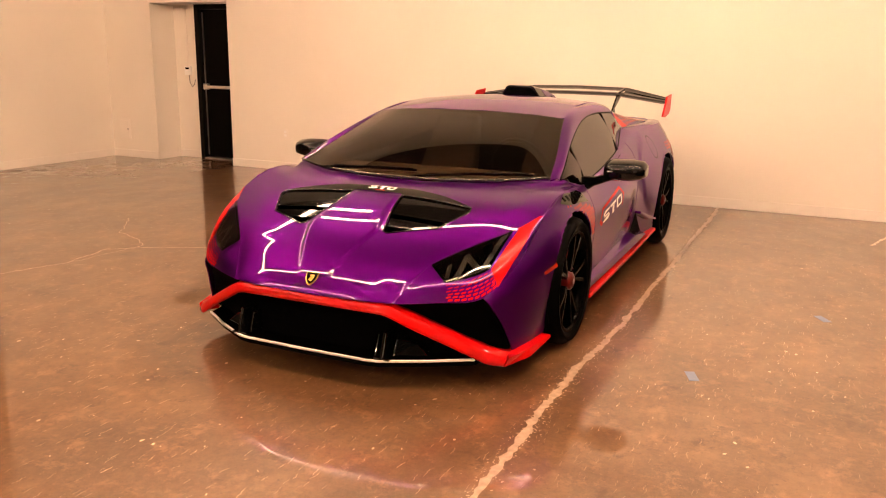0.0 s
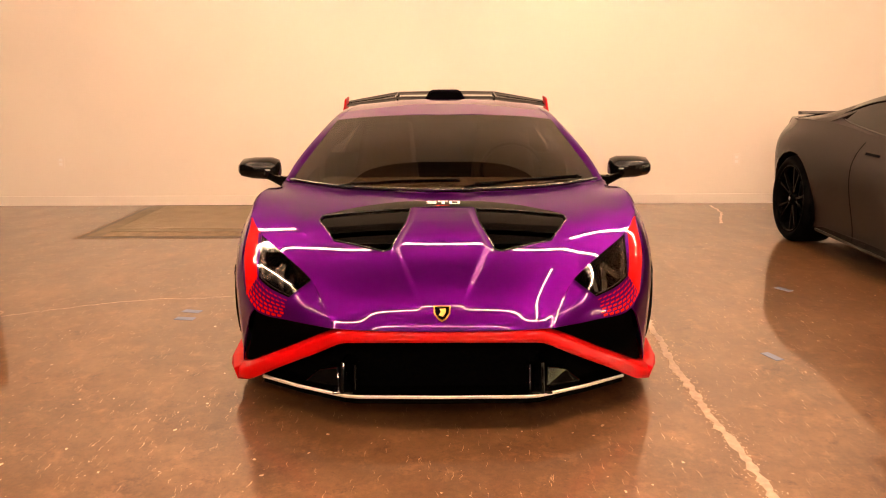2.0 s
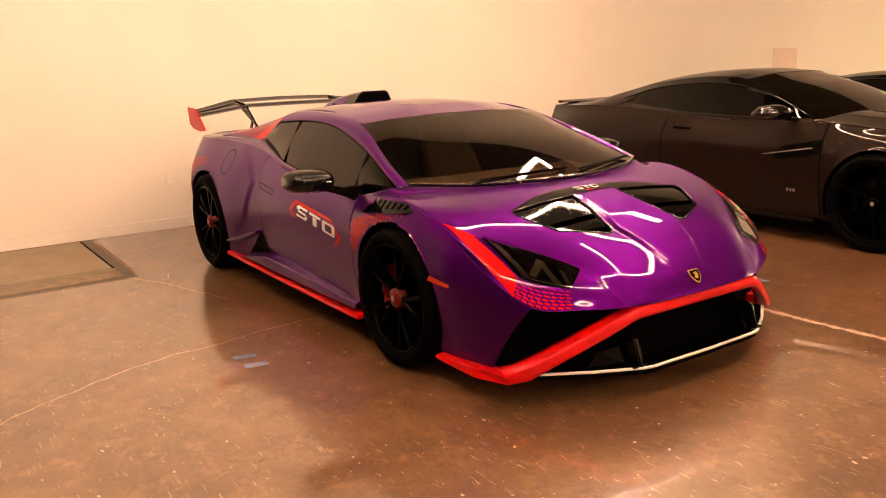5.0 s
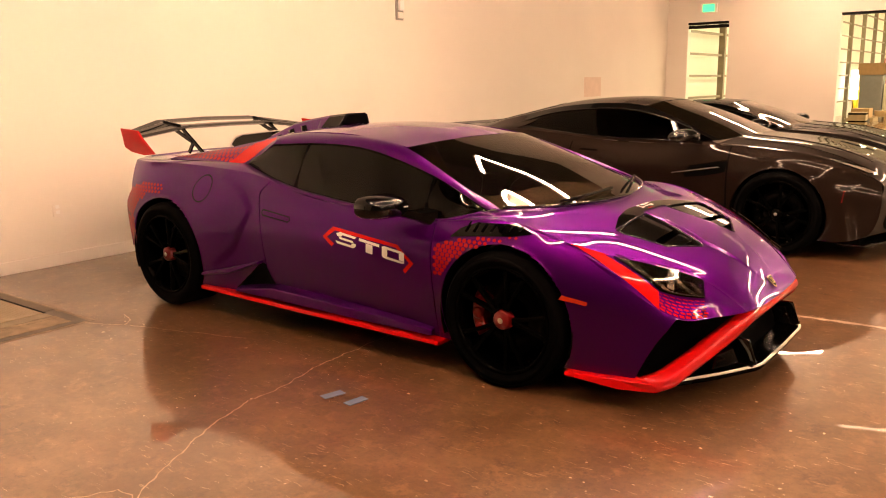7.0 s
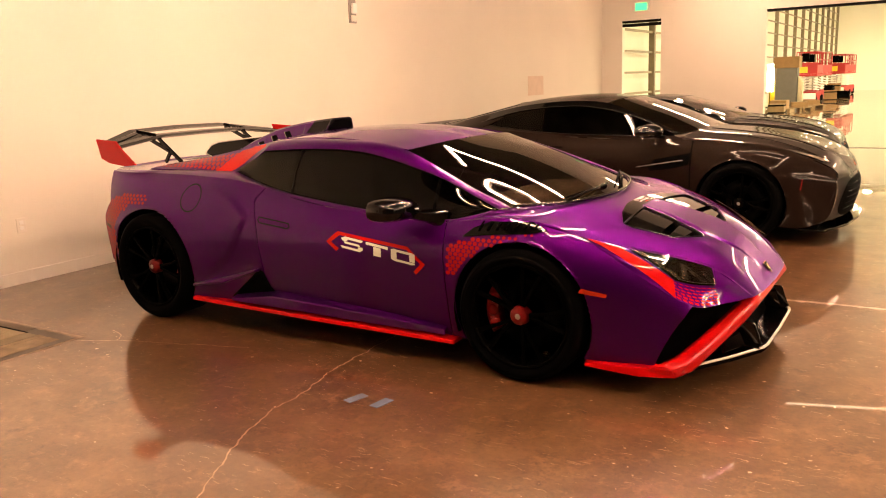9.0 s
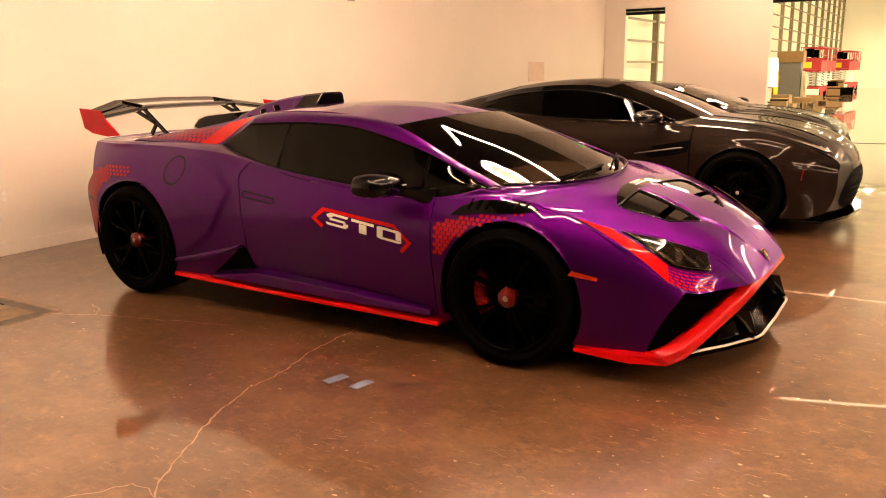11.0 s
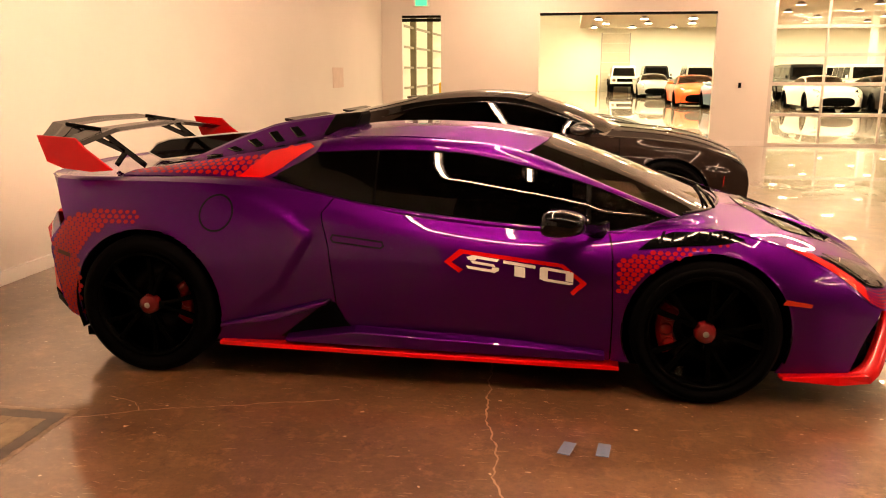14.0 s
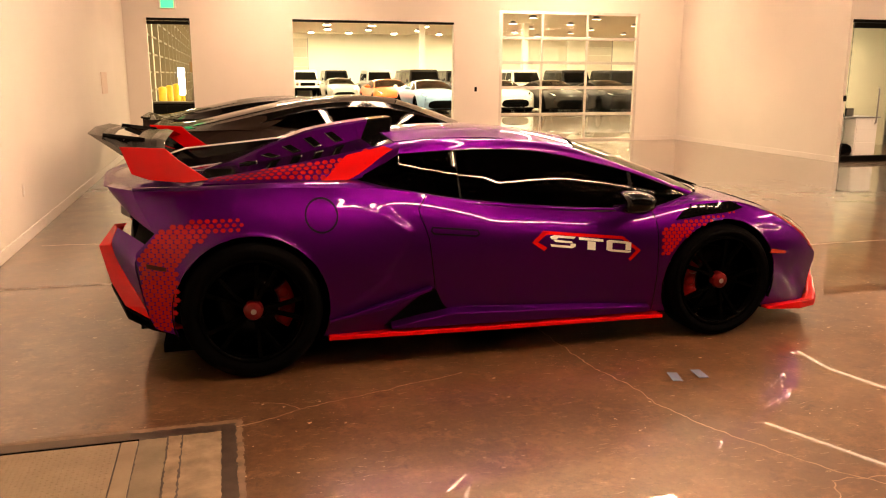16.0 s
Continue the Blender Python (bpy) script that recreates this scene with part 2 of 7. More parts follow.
def tree_of(grids):
    verts, faces = [], []
    for g in grids:
        g = np.asarray(g, float)
        base = len(verts)
        verts += [Vector(p) for p in g.reshape(-1, 3)]
        faces += [tuple(base + i for i in f) for f in grid_faces(*g.shape[:2])]
    return BVHTree.FromPolygons(verts, faces)


def inlay(name, polys, tree, axis, material, parent, label="", lift=0.003, fine=0.05, side=1, thick=0.0):
    """Flat shapes laid on a body surface. axis "z": shapes in (x, y) seen from above; "y": in (x, z) seen from the side; "x": in (y, z) seen from ahead."""
    bm = bmesh.new()
    for poly in polys:
        vs = [bm.verts.new((p[0], p[1], 0)) for p in poly]
        bm.faces.new(vs)
    bmesh.ops.triangulate(bm, faces=bm.faces)
    for _ in range(6):
        longs = [e for e in bm.edges if e.calc_length() > fine]
        if not longs:
            break
        bmesh.ops.subdivide_edges(bm, edges=longs, cuts=1)
        bmesh.ops.triangulate(bm, faces=bm.faces)
    for v in bm.verts:
        a, b = v.co.x, v.co.y
        up_by = lift(a, b) if callable(lift) else lift
        start, way = (Vector((a, b, 3)), Vector((0, 0, -1))) if axis == "z" else (Vector((a, side * 3, b)), Vector((0, -side, 0)))
        if axis == "x":
            start, way = Vector((side * 4, a, b)), Vector((-side, 0, 0))
        hit, nrm, _, _ = tree.ray_cast(start, way)
        if hit is None and axis == "x":
            hit, nrm, _, _ = tree.find_nearest(Vector((side * 2.2, a, b)))
        if hit is None:
            hit, nrm, _, _ = tree.find_nearest(Vector((a, b, 0.6)) if axis == "z" else Vector((a, side * 0.9, b)))
        if nrm.dot(way) > 0:
            nrm = -nrm
        v.co = hit + up_by * nrm
    for f in bm.faces:
        f.smooth = True
    bmesh.ops.recalc_face_normals(bm, faces=bm.faces)
    if bm.faces:
        up = sum((f.normal for f in bm.faces), Vector())
        if (axis == "z" and up.z < 0) or (axis == "y" and up.y * side < 0) or (axis == "x" and up.x * side < 0):
            bmesh.ops.reverse_faces(bm, faces=bm.faces)
    me = bpy.data.meshes.new(name)
    bm.to_mesh(me)
    bm.free()
    me.materials.append(material)
    # crisp border, so that shading does not roll over the panel's edge
    count = collections.Counter(k for p in me.polygons for k in p.edge_keys)
    for e in me.edges:
        e.use_edge_sharp = count[e.key] == 1
    ob = attach(name, me, parent, label)
    if thick:
        md = ob.modifiers.new("thickness", "SOLIDIFY")
        md.thickness, md.offset = thick, 1
    return ob


def outline(poly, w):
    """A polygon's outline as a band of quads of width w, inwards."""
    P = [Vector((*p[:2], 0)) for p in poly]
    n, inner = len(P), []
    turn = 1 if sum(P[i].x * P[(i + 1) % n].y - P[(i + 1) % n].x * P[i].y for i in range(n)) > 0 else -1
    for i in range(n):
        a, b = (P[i] - P[i - 1]).normalized(), (P[(i + 1) % n] - P[i]).normalized()
        na, nb = Vector((-a.y, a.x, 0)) * turn, Vector((-b.y, b.x, 0)) * turn
        m = (na + nb).normalized()
        inner.append(P[i] + m * w / max(0.35, m.dot(na)))
    return [[tuple(P[i]), tuple(P[(i + 1) % n]), tuple(inner[(i + 1) % n]), tuple(inner[i])] for i in range(n)]


def inside(p, poly):
    hit = False
    for (x0, y0), (x1, y1) in zip(poly, poly[1:] + poly[:1]):
        if (y0 > p[1]) != (y1 > p[1]) and p[0] < (x1 - x0) * (p[1] - y0) / (y1 - y0) + x0:
            hit = not hit
    return hit


def hexes(poly, step, grow):
    """Small hexagons in a staggered grid over a polygon. grow(x, y): share of the step that a hexagon fills."""
    xs, ys = [p[0] for p in poly], [p[1] for p in poly]
    out, row, y = [], 0, min(ys)
    while y < max(ys):
        x = min(xs) + (row % 2) * step / 2
        while x < max(xs):
            if inside((x, y), poly):
                r = 0.56 * step * grow(x, y)
                out.append([(x + r * math.cos(a), y + 0.8 * r * math.sin(a)) for a in np.linspace(0, 2 * math.pi, 6, endpoint=False)])
            x += step
        y, row = y + step * 0.62, row + 1
    return out


def thing(name, at, label, category, group="", turn=0.0):
    ob = new(name)
    ob.empty_display_size = 0.2
    ob.matrix_world = pose(*at, 0, 0, turn)
    return tagged(ob, label, category, group)

# ---- the room ----
def wall_paint():
    m, n, l, b = nodes_of("cream_wall_paint")
    tc, big, fine, bp = n.new("ShaderNodeTexCoord"), n.new("ShaderNodeTexNoise"), n.new("ShaderNodeTexNoise"), n.new("ShaderNodeBump")
    big.inputs["Scale"].default_value, fine.inputs["Scale"].default_value = 0.7, 160.0
    l.new(tc.outputs["Object"], big.inputs["Vector"]), l.new(tc.outputs["Object"], fine.inputs["Vector"])
    ramp = n.new("ShaderNodeValToRGB")
    ramp.color_ramp.elements[0].color, ramp.color_ramp.elements[1].color = (0.765, 0.715, 0.640, 1), (0.815, 0.765, 0.680, 1)
    ramp.color_ramp.elements[0].position, ramp.color_ramp.elements[1].position = 0.35, 0.7
    l.new(big.outputs["Fac"], ramp.inputs["Fac"]), l.new(ramp.outputs["Color"], b.inputs["Base Color"])
    bp.inputs["Strength"].default_value, bp.inputs["Distance"].default_value = 0.12, 0.002
    l.new(fine.outputs["Fac"], bp.inputs["Height"]), l.new(bp.outputs["Normal"], b.inputs["Normal"])
    b.inputs["Roughness"].default_value = 0.55
    return m


def floor_finish():
    """Polished, stained concrete: mottled browns, pale scratches and flecks under a sealer."""
    m, n, l, b = nodes_of("polished_brown_concrete")
    tc = n.new("ShaderNodeTexCoord")

    def noise_at(scale, detail=5, rough=0.6, stretch=None):
        t = n.new("ShaderNodeTexNoise")
        t.inputs["Scale"].default_value, t.inputs["Detail"].default_value, t.inputs["Roughness"].default_value = scale, detail, rough
        if stretch:
            mp = n.new("ShaderNodeMapping")
            mp.inputs["Scale"].default_value, mp.inputs["Rotation"].default_value = stretch, (0, 0, 0.9)
            l.new(tc.outputs["Object"], mp.inputs["Vector"]), l.new(mp.outputs["Vector"], t.inputs["Vector"])
        else:
            l.new(tc.outputs["Object"], t.inputs["Vector"])
        return t

    def ramp_of(src, stops):
        r = n.new("ShaderNodeValToRGB")
        e = r.color_ramp.elements
        while len(e) < len(stops):
            e.new(0.5)
        for k, (p, c) in zip(e, stops):
            k.position, k.color = p, (*c, 1)
        l.new(src, r.inputs["Fac"])
        return r.outputs["Color"]

    def mixed(a, bb, fac):
        x = n.new("ShaderNodeMix")
        x.data_type = "RGBA"
        l.new(fac, x.inputs["Factor"]), l.new(a, x.inputs["A"])
        if isinstance(bb, tuple):
            x.inputs["B"].default_value = (*bb, 1)
        else:
            l.new(bb, x.inputs["B"])
        return x.outputs["Result"]

    base = ramp_of(noise_at(1.5, 8, 0.72).outputs["Fac"], [(0.30, (0.050, 0.0235, 0.0112)), (0.5, (0.117, 0.0595, 0.0285)), (0.68, (0.212, 0.118, 0.0600))])
    grain = ramp_of(noise_at(30, 8, 0.8).outputs["Fac"], [(0.38, (0.034, 0.015, 0.0064)), (0.62, (0.21, 0.116, 0.058))])
    k = n.new("ShaderNodeValue")
    k.outputs[0].default_value = 0.24
    col = mixed(base, grain, k.outputs[0])
    worn = ramp_of(noise_at(0.55, 4, 0.6).outputs["Fac"], [(0.36, (0.2, 0.2, 0.2)), (0.60, (1, 1, 1))])
    cloud = ramp_of(noise_at(7, 8, 0.8).outputs["Fac"], [(0.53, (0, 0, 0)), (0.66, (0.7, 0.7, 0.7))])
    col = mixed(col, (0.27, 0.145, 0.078), cloud)
    stain = ramp_of(noise_at(4.3, 8, 0.78).outputs["Fac"], [(0.57, (0, 0, 0)), (0.66, (0.8, 0.8, 0.8))])
    col = mixed(col, (0.040, 0.013, 0.007), stain)

    pores = ramp_of(noise_at(46, 6, 0.8).outputs["Fac"], [(0.58, (0, 0, 0)), (0.66, (0.7, 0.7, 0.7))])
    col = mixed(col, (0.050, 0.018, 0.009), pores)

    def specks(scale, reach, keep, stretch, turn, tone, below):
        """Small pale chips and scratches scattered singly."""
        v, mp, wob = n.new("ShaderNodeTexVoronoi"), n.new("ShaderNodeMapping"), n.new("ShaderNodeMix")
        mp.inputs["Scale"].default_value, mp.inputs["Rotation"].default_value = stretch, (0, 0, turn)
        wob.data_type = "VECTOR"
        wob.inputs["Factor"].default_value = 0.035
        l.new(tc.outputs["Object"], wob.inputs["A"]), l.new(noise_at(22, 3).outputs["Color"], wob.inputs["B"])
        l.new(wob.outputs["Result"], mp.inputs["Vector"]), l.new(mp.outputs["Vector"], v.inputs["Vector"])
        v.inputs["Scale"].default_value = scale
        near, chosen, both_of, w = (n.new("ShaderNodeMath") for _ in range(4))
        near.operation, near.inputs[1].default_value = "LESS_THAN", reach
        chosen.operation, chosen.inputs[1].default_value = "LESS_THAN", keep
        both_of.operation = w.operation = "MULTIPLY"
        l.new(v.outputs["Distance"], near.inputs[0]), l.new(v.outputs["Color"], chosen.inputs[0])
        l.new(near.outputs[0], both_of.inputs[0]), l.new(chosen.outputs[0], both_of.inputs[1])
        l.new(both_of.outputs[0], w.inputs[0]), l.new(worn, w.inputs[1])
        return mixed(below, tone, w.outputs[0])

    for row in ((7, 0.060, 0.6, (1, 1.6, 1), 0.3, (0.75, 0.60, 0.46)), (17, 0.07, 0.4, (1, 1.4, 1), 1.2, (0.68, 0.53, 0.40)), (40, 0.12, 0.15, (1, 1, 1), 0.2, (0.50, 0.35, 0.24)),
                (3.0, 0.10, 0.6, (1.2, 30, 1), 0.9, (0.55, 0.40, 0.28)), (4.0, 0.09, 0.5, (1.0, 34, 1), -0.35, (0.52, 0.37, 0.26)), (5.0, 0.10, 0.5, (1.0, 26, 1), 2.2, (0.50, 0.35, 0.24))):
        col = specks(*row, col)
    l.new(col, b.inputs["Base Color"])
    mr = n.new("ShaderNodeMapRange")
    mr.inputs["To Min"].default_value, mr.inputs["To Max"].default_value = 0.28, 0.42
    l.new(noise_at(3.1, 5).outputs["Fac"], mr.inputs["Value"]), l.new(mr.outputs["Result"], b.inputs["Roughness"])
    b.inputs["Coat Weight"].default_value, b.inputs["Coat Roughness"].default_value, b.inputs["Coat IOR"].default_value = 0.95, 0.02, 1.66
    b.inputs["Coat Tint"].default_value = (1.0, 0.96, 0.88, 1)
    bp = n.new("ShaderNodeBump")
    bp.inputs["Strength"].default_value, bp.inputs["Distance"].default_value = 0.012, 0.004
    l.new(noise_at(14, 4).outputs["Fac"], bp.inputs["Height"]), l.new(bp.outputs["Normal"], b.inputs["Normal"])
    return m


WALL = wall_paint()
FLOOR = floor_finish()
BASE = plain("cream_trim_paint", (0.80, 0.75, 0.68), 0.4, vary=0.03)
CEIL = plain("dark_painted_deck", (0.11, 0.095, 0.075), 0.85, spec=0.1)
RIGHT_X, JUT_Y = 8.90, 6.90
# dark colour for walls out of view, so the cars reflect less light
UNSEEN_WALL = plain("darkened_unseen_wall", (0.05, 0.039, 0.031), 0.8, spec=0.08)
DARK_FRAME = plain("dark_bronze_frame", (0.004, 0.0035, 0.003), 0.5, spec=0.08)
ALU = plain("pale_aluminium", (0.62, 0.58, 0.52), 0.35, 0.6)
HALL_WALL = plain("hall_wall_paint", (0.80, 0.77, 0.66), 0.6, vary=0.05, scale=0.5)
HALL_CEIL = plain("hall_deck_paint", (0.66, 0.59, 0.46), 0.8)
LIGHT = glow("lit_tube", (1.0, 0.622, 0.397), 185.0)
SOFT_LIGHT = glow("dimmed_tube", (1.0, 0.66, 0.40), 7.0)
LAMP = glow("lit_lens", (1.0, 0.82, 0.48), 520.0)


def setting(name, lo, hi, material, label, bevel=0.0):
    return tagged(boxed(name, lo, hi, material, None, "", bevel), label, name.split("_")[0], kind="structure")


T = 0.15
setting("floor", (-8.0, -9.0, -0.2), (34.0, 58.0, 0.0), FLOOR, "glossy brown polished concrete floor with pale scratches")
setting("ceiling", (BACK_X - 1.5, LEFT_Y - 1.0, CEIL_Z), (12.5, FAR_Y + T, CEIL_Z + 0.1), CEIL, "dark painted ceiling deck over the showroom")

# back wall with the door niche
NICHE_Y0, NICHE_Y1, NICHE_Z, NICHE_X = -6.13, -4.86, 2.055, -3.60
setting("wall_back", (BACK_X - T, NICHE_Y1, 0), (BACK_X, FAR_Y + T, CEIL_Z), WALL, "long cream painted drywall behind the parked cars")
setting("wall_back_end", (BACK_X - T, LEFT_Y - T, 0), (BACK_X, NICHE_Y0, CEIL_Z), WALL, "short cream wall beside the door niche")
setting("wall_back_header", (BACK_X - T, NICHE_Y0, NICHE_Z), (BACK_X, NICHE_Y1, CEIL_Z), WALL, "cream wall above the door niche")
setting("wall_niche_side", (NICHE_X - T, NICHE_Y0 - T, 0), (BACK_X - T, NICHE_Y0, NICHE_Z + 0.1), WALL, "cream side of the recessed door niche")
setting("wall_niche_far", (NICHE_X - T, NICHE_Y1, 0), (BACK_X - T, NICHE_Y1 + T, NICHE_Z + 0.1), WALL, "cream side of the recessed door niche")
setting("wall_niche_top", (NICHE_X - T, NICHE_Y0, NICHE_Z), (BACK_X - T, NICHE_Y1, NICHE_Z + 0.1), WALL, "cream soffit of the door niche")
DOOR_Y0 = -5.75
setting("wall_niche_back", (NICHE_X - T, NICHE_Y0, 0), (NICHE_X, DOOR_Y0, NICHE_Z), WALL, "narrow cream wall beside the dark exit door")
setting("wall_left", (BACK_X, LEFT_Y - T, 0), (-1.1, LEFT_Y, CEIL_Z), WALL, "cream side wall of the showroom")
# out of view from here on: walls darkened to dim bounce and reflections
setting("wall_left_dark", (-1.1, LEFT_Y - T, 0), (12.5, LEFT_Y, CEIL_Z), UNSEEN_WALL, "unseen side wall, darkened to keep car reflections dim")
setting("wall_front", (12.5, LEFT_Y - T, 0), (12.65, JUT_Y + T, CEIL_Z), UNSEEN_WALL, "unseen front wall, darkened to keep car reflections dim")

# dark exit door in the niche
door = tagged(new("door_1"), "dark bronze exit door with a pale push bar, closed", "door", kind="structure")
door.matrix_world = pose(NICHE_X - 0.02, DOOR_Y0, 0)
W = NICHE_Y1 - DOOR_Y0
boxed("door_frame", (-0.10, 0, 0), (0.05, 0.07, NICHE_Z), DARK_FRAME, door, bevel=0.003)
boxed("door_frame", (-0.10, W - 0.01, 0), (0.05, W, NICHE_Z), DARK_FRAME, door)
boxed("door_frame", (-0.10, 0.07, NICHE_Z - 0.06), (0.05, W - 0.01, NICHE_Z), DARK_FRAME, door)
boxed("door_leaf", (-0.06, 0.075, 0.02), (-0.015, W - 0.012, NICHE_Z - 0.065), plain("dark_door_leaf", (0.003, 0.0025, 0.002), 0.6, spec=0.04), door)
boxed("door_stile", (-0.014, 0.085, 0.05), (-0.002, 0.10, NICHE_Z - 0.10), STEEL, door, "thin grey door edge")
boxed("threshold", (-0.08, 0.07, 0.0), (0.06, W - 0.012, 0.016), STEEL, door, "pale metal threshold")
boxed("push_bar", (0.02, 0.13, 0.955), (0.06, W - 0.03, 0.995), ALU, door, "pale metal push bar", 0.006)
boxed("bar_housing", (-0.013, 0.10, 0.94), (0.055, 0.16, 1.02), ALU, door, "grey bar housing", 0.008)
boxed("door_closer", (-0.013, W - 0.14, 1.83), (0.05, W - 0.04, 1.89), ALU, door, "grey door closer", 0.006)

keypad = thing("keypad", (NICHE_X + 0.002, -5.90, 1.19), "small white door controller box with conduit on the niche wall", "controller")
boxed("keypad_body", (0, -0.05, -0.06), (0.045, 0.05, 0.06), WHITE, keypad, bevel=0.006)
boxed("screen", (0.046, -0.03, 0.015), (0.049, 0.03, 0.04), SATIN, keypad)
tube("conduit", [(0.012, 0.0, 0.05), (0.012, 0.0, 0.45), (0.012, -0.012, 0.5), (0.012, -0.012, 0.85)], 0.007, BASE, keypad)
tube("cable", [(0.015, 0.0, -0.05), (0.016, 0.01, -0.16), (0.018, 0.05, -0.22), (0.018, 0.085, -0.19), (0.018, 0.11, -0.12)], 0.006, STEEL, keypad)

# far wall with a door, a wide opening and a glazed overhead door
OPENINGS = [(-2.735, -1.935, 2.535), (0.046, 3.432, 2.56), (4.465, 7.81, 2.835)]
edge = BACK_X
for n, (x0, x1, z) in enumerate(OPENINGS):
    setting(f"wall_far_{n + 1}", (edge, FAR_Y, 0), (x0, FAR_Y + T, CEIL_Z), WALL, "cream painted wall between the openings")
    setting(f"wall_far_header_{n + 1}", (x0, FAR_Y, z), (x1, FAR_Y + T, CEIL_Z), WALL, "cream wall above an opening")
    edge = x1
setting("wall_far_4", (edge, FAR_Y, 0), (RIGHT_X + T, FAR_Y + T, CEIL_Z), WALL, "cream painted wall beside the glazed door")
setting("wall_right", (RIGHT_X, JUT_Y + T, 0), (RIGHT_X + T, FAR_Y, CEIL_Z), WALL, "cream side wall with a projecting corner")
OFFICE_X0, OFFICE_X1 = 8.96, 11.6
setting("wall_office_1", (RIGHT_X, JUT_Y, 0), (OFFICE_X0, JUT_Y + T, CEIL_Z), WALL, "narrow cream wall end beside the office glazing")
setting("wall_office_2", (OFFICE_X0, JUT_Y, 2.42), (OFFICE_X1, JUT_Y + T, CEIL_Z), WALL, "cream wall above the office glazing")
setting("wall_office_3", (OFFICE_X1, JUT_Y, 0), (12.65, JUT_Y + T, CEIL_Z), WALL, "cream wall beside the office glazing")
setting("wall_office_back", (RIGHT_X + T, 9.8, 0), (12.65, 9.95, 2.9), plain("office_green_paint", (0.62, 0.58, 0.40), 0.7), "pale green office back wall")
setting("ceiling_office", (RIGHT_X + T, JUT_Y + T, 2.9), (12.65, 9.8, 3.0), WALL, "plain office ceiling")
# fill light added to brighten the office, without a fitting
area("office_fill", (10.2, 8.2, 2.85), 0.6, 0.6, 150, (1.0, 0.85, 0.6))

# baseboards
BH, BT = 0.10, 0.014
for lo, hi in [((BACK_X, NICHE_Y1, 0), (BACK_X + BT, FAR_Y, BH)), ((BACK_X, LEFT_Y, 0), (BACK_X + BT, NICHE_Y0, BH)),
               ((NICHE_X, NICHE_Y0, 0), (BACK_X, NICHE_Y0 + BT, BH)), ((NICHE_X, NICHE_Y0 + BT, 0), (NICHE_X + BT, DOOR_Y0, BH)),
               ((BACK_X + BT, LEFT_Y, 0), (-1.1, LEFT_Y + BT, BH)), ((BACK_X + BT, FAR_Y - BT, 0), (OPENINGS[0][0], FAR_Y, BH)),
               ((OPENINGS[0][1], FAR_Y - BT, 0), (OPENINGS[1][0], FAR_Y, BH)), ((OPENINGS[1][1], FAR_Y - BT, 0), (OPENINGS[2][0], FAR_Y, BH)),
               ((OPENINGS[2][1], FAR_Y - BT, 0), (RIGHT_X, FAR_Y, BH)), ((RIGHT_X - BT, JUT_Y, 0), (RIGHT_X, FAR_Y - BT, BH)),
               ((RIGHT_X - BT, JUT_Y - BT, 0), (OFFICE_X0, JUT_Y, BH))]:
    tagged(boxed("baseboard", lo, hi, BASE, bevel=0.003), "cream painted baseboard along the wall foot", "baseboard", kind="structure")

# dark track heads and frames of the openings
for x0, x1, z, n in [(*OPENINGS[0], 1), (*OPENINGS[1], 2)]:
    head = tagged(new(f"door_track_{n}"), "dark bronze sliding track over the opening", "track", kind="structure")
    head.matrix_world = pose(x0, FAR_Y, z)
    boxed("track", (0, -0.012, -0.045), (x1 - x0, T, -0.001), DARK_FRAME, head, bevel=0.003)
    if n == 1:
        boxed("rail", (0.0, 0.01, -0.12), (x1 - x0, 0.07, -0.06), DARK_FRAME, head)
    boxed("threshold", (0, 0.03, -z + 0.001), (x1 - x0, 0.09, -z + 0.006), DARK_FRAME, head)

# glazed sectional door
gd = tagged(new("door_2"), "glazed overhead door with pale aluminium rails, shut", "door", kind="structure")
gx0, gx1, gz = OPENINGS[2]
gd.matrix_world = pose(gx0, FAR_Y + 0.04, 0)
GW = gx1 - gx0
for k in range(2):
    boxed("jamb", (k * (GW - 0.07), -0.035, 0), (k * (GW - 0.07) + 0.07, 0.05, gz), ALU, gd, bevel=0.003)
for z in (0.0, 0.58, 1.165, 1.71, 2.235, gz - 0.06):
    boxed("rail", (0.07, -0.02, z), (GW - 0.07, 0.03, z + 0.065), ALU, gd, bevel=0.003)
for x in (0.98, 2.055):
    boxed("mullion", (x, -0.014, 0.065), (x + 0.045, 0.024, gz - 0.06), ALU, gd, bevel=0.002)
for z0, z1 in ((0.065, 0.58), (0.645, 1.165), (1.23, 1.71), (1.775, 2.235), (2.30, gz - 0.06)):
    for x0, x1 in ((0.07, 0.98), (1.025, 2.055), (2.10, GW - 0.07)):
        p = boxed("pane", (x0, 0.002, z0), (x1, 0.008, z1), CLEAR, gd)
        p.visible_shadow = False

# office front: clear glass with a dark door head
of = tagged(new("window_1"), "frameless office glazing with dark head and sill", "window", kind="structure")
of.matrix_world = pose(OFFICE_X0, JUT_Y + 0.05, 0)
OW = OFFICE_X1 - OFFICE_X0
boxed("head", (0, -0.03, 2.37), (OW, 0.05, 2.419), DARK_FRAME, of)
boxed("door_head", (0.08, -0.02, 2.28), (1.2, 0.03, 2.365), DARK_FRAME, of)
boxed("sill", (0.0, -0.02, 0.001), (OW, 0.03, 0.02), DARK_FRAME, of)
boxed("door_shoe", (0.08, -0.02, 0.021), (1.2, 0.03, 0.10), DARK_FRAME, of)
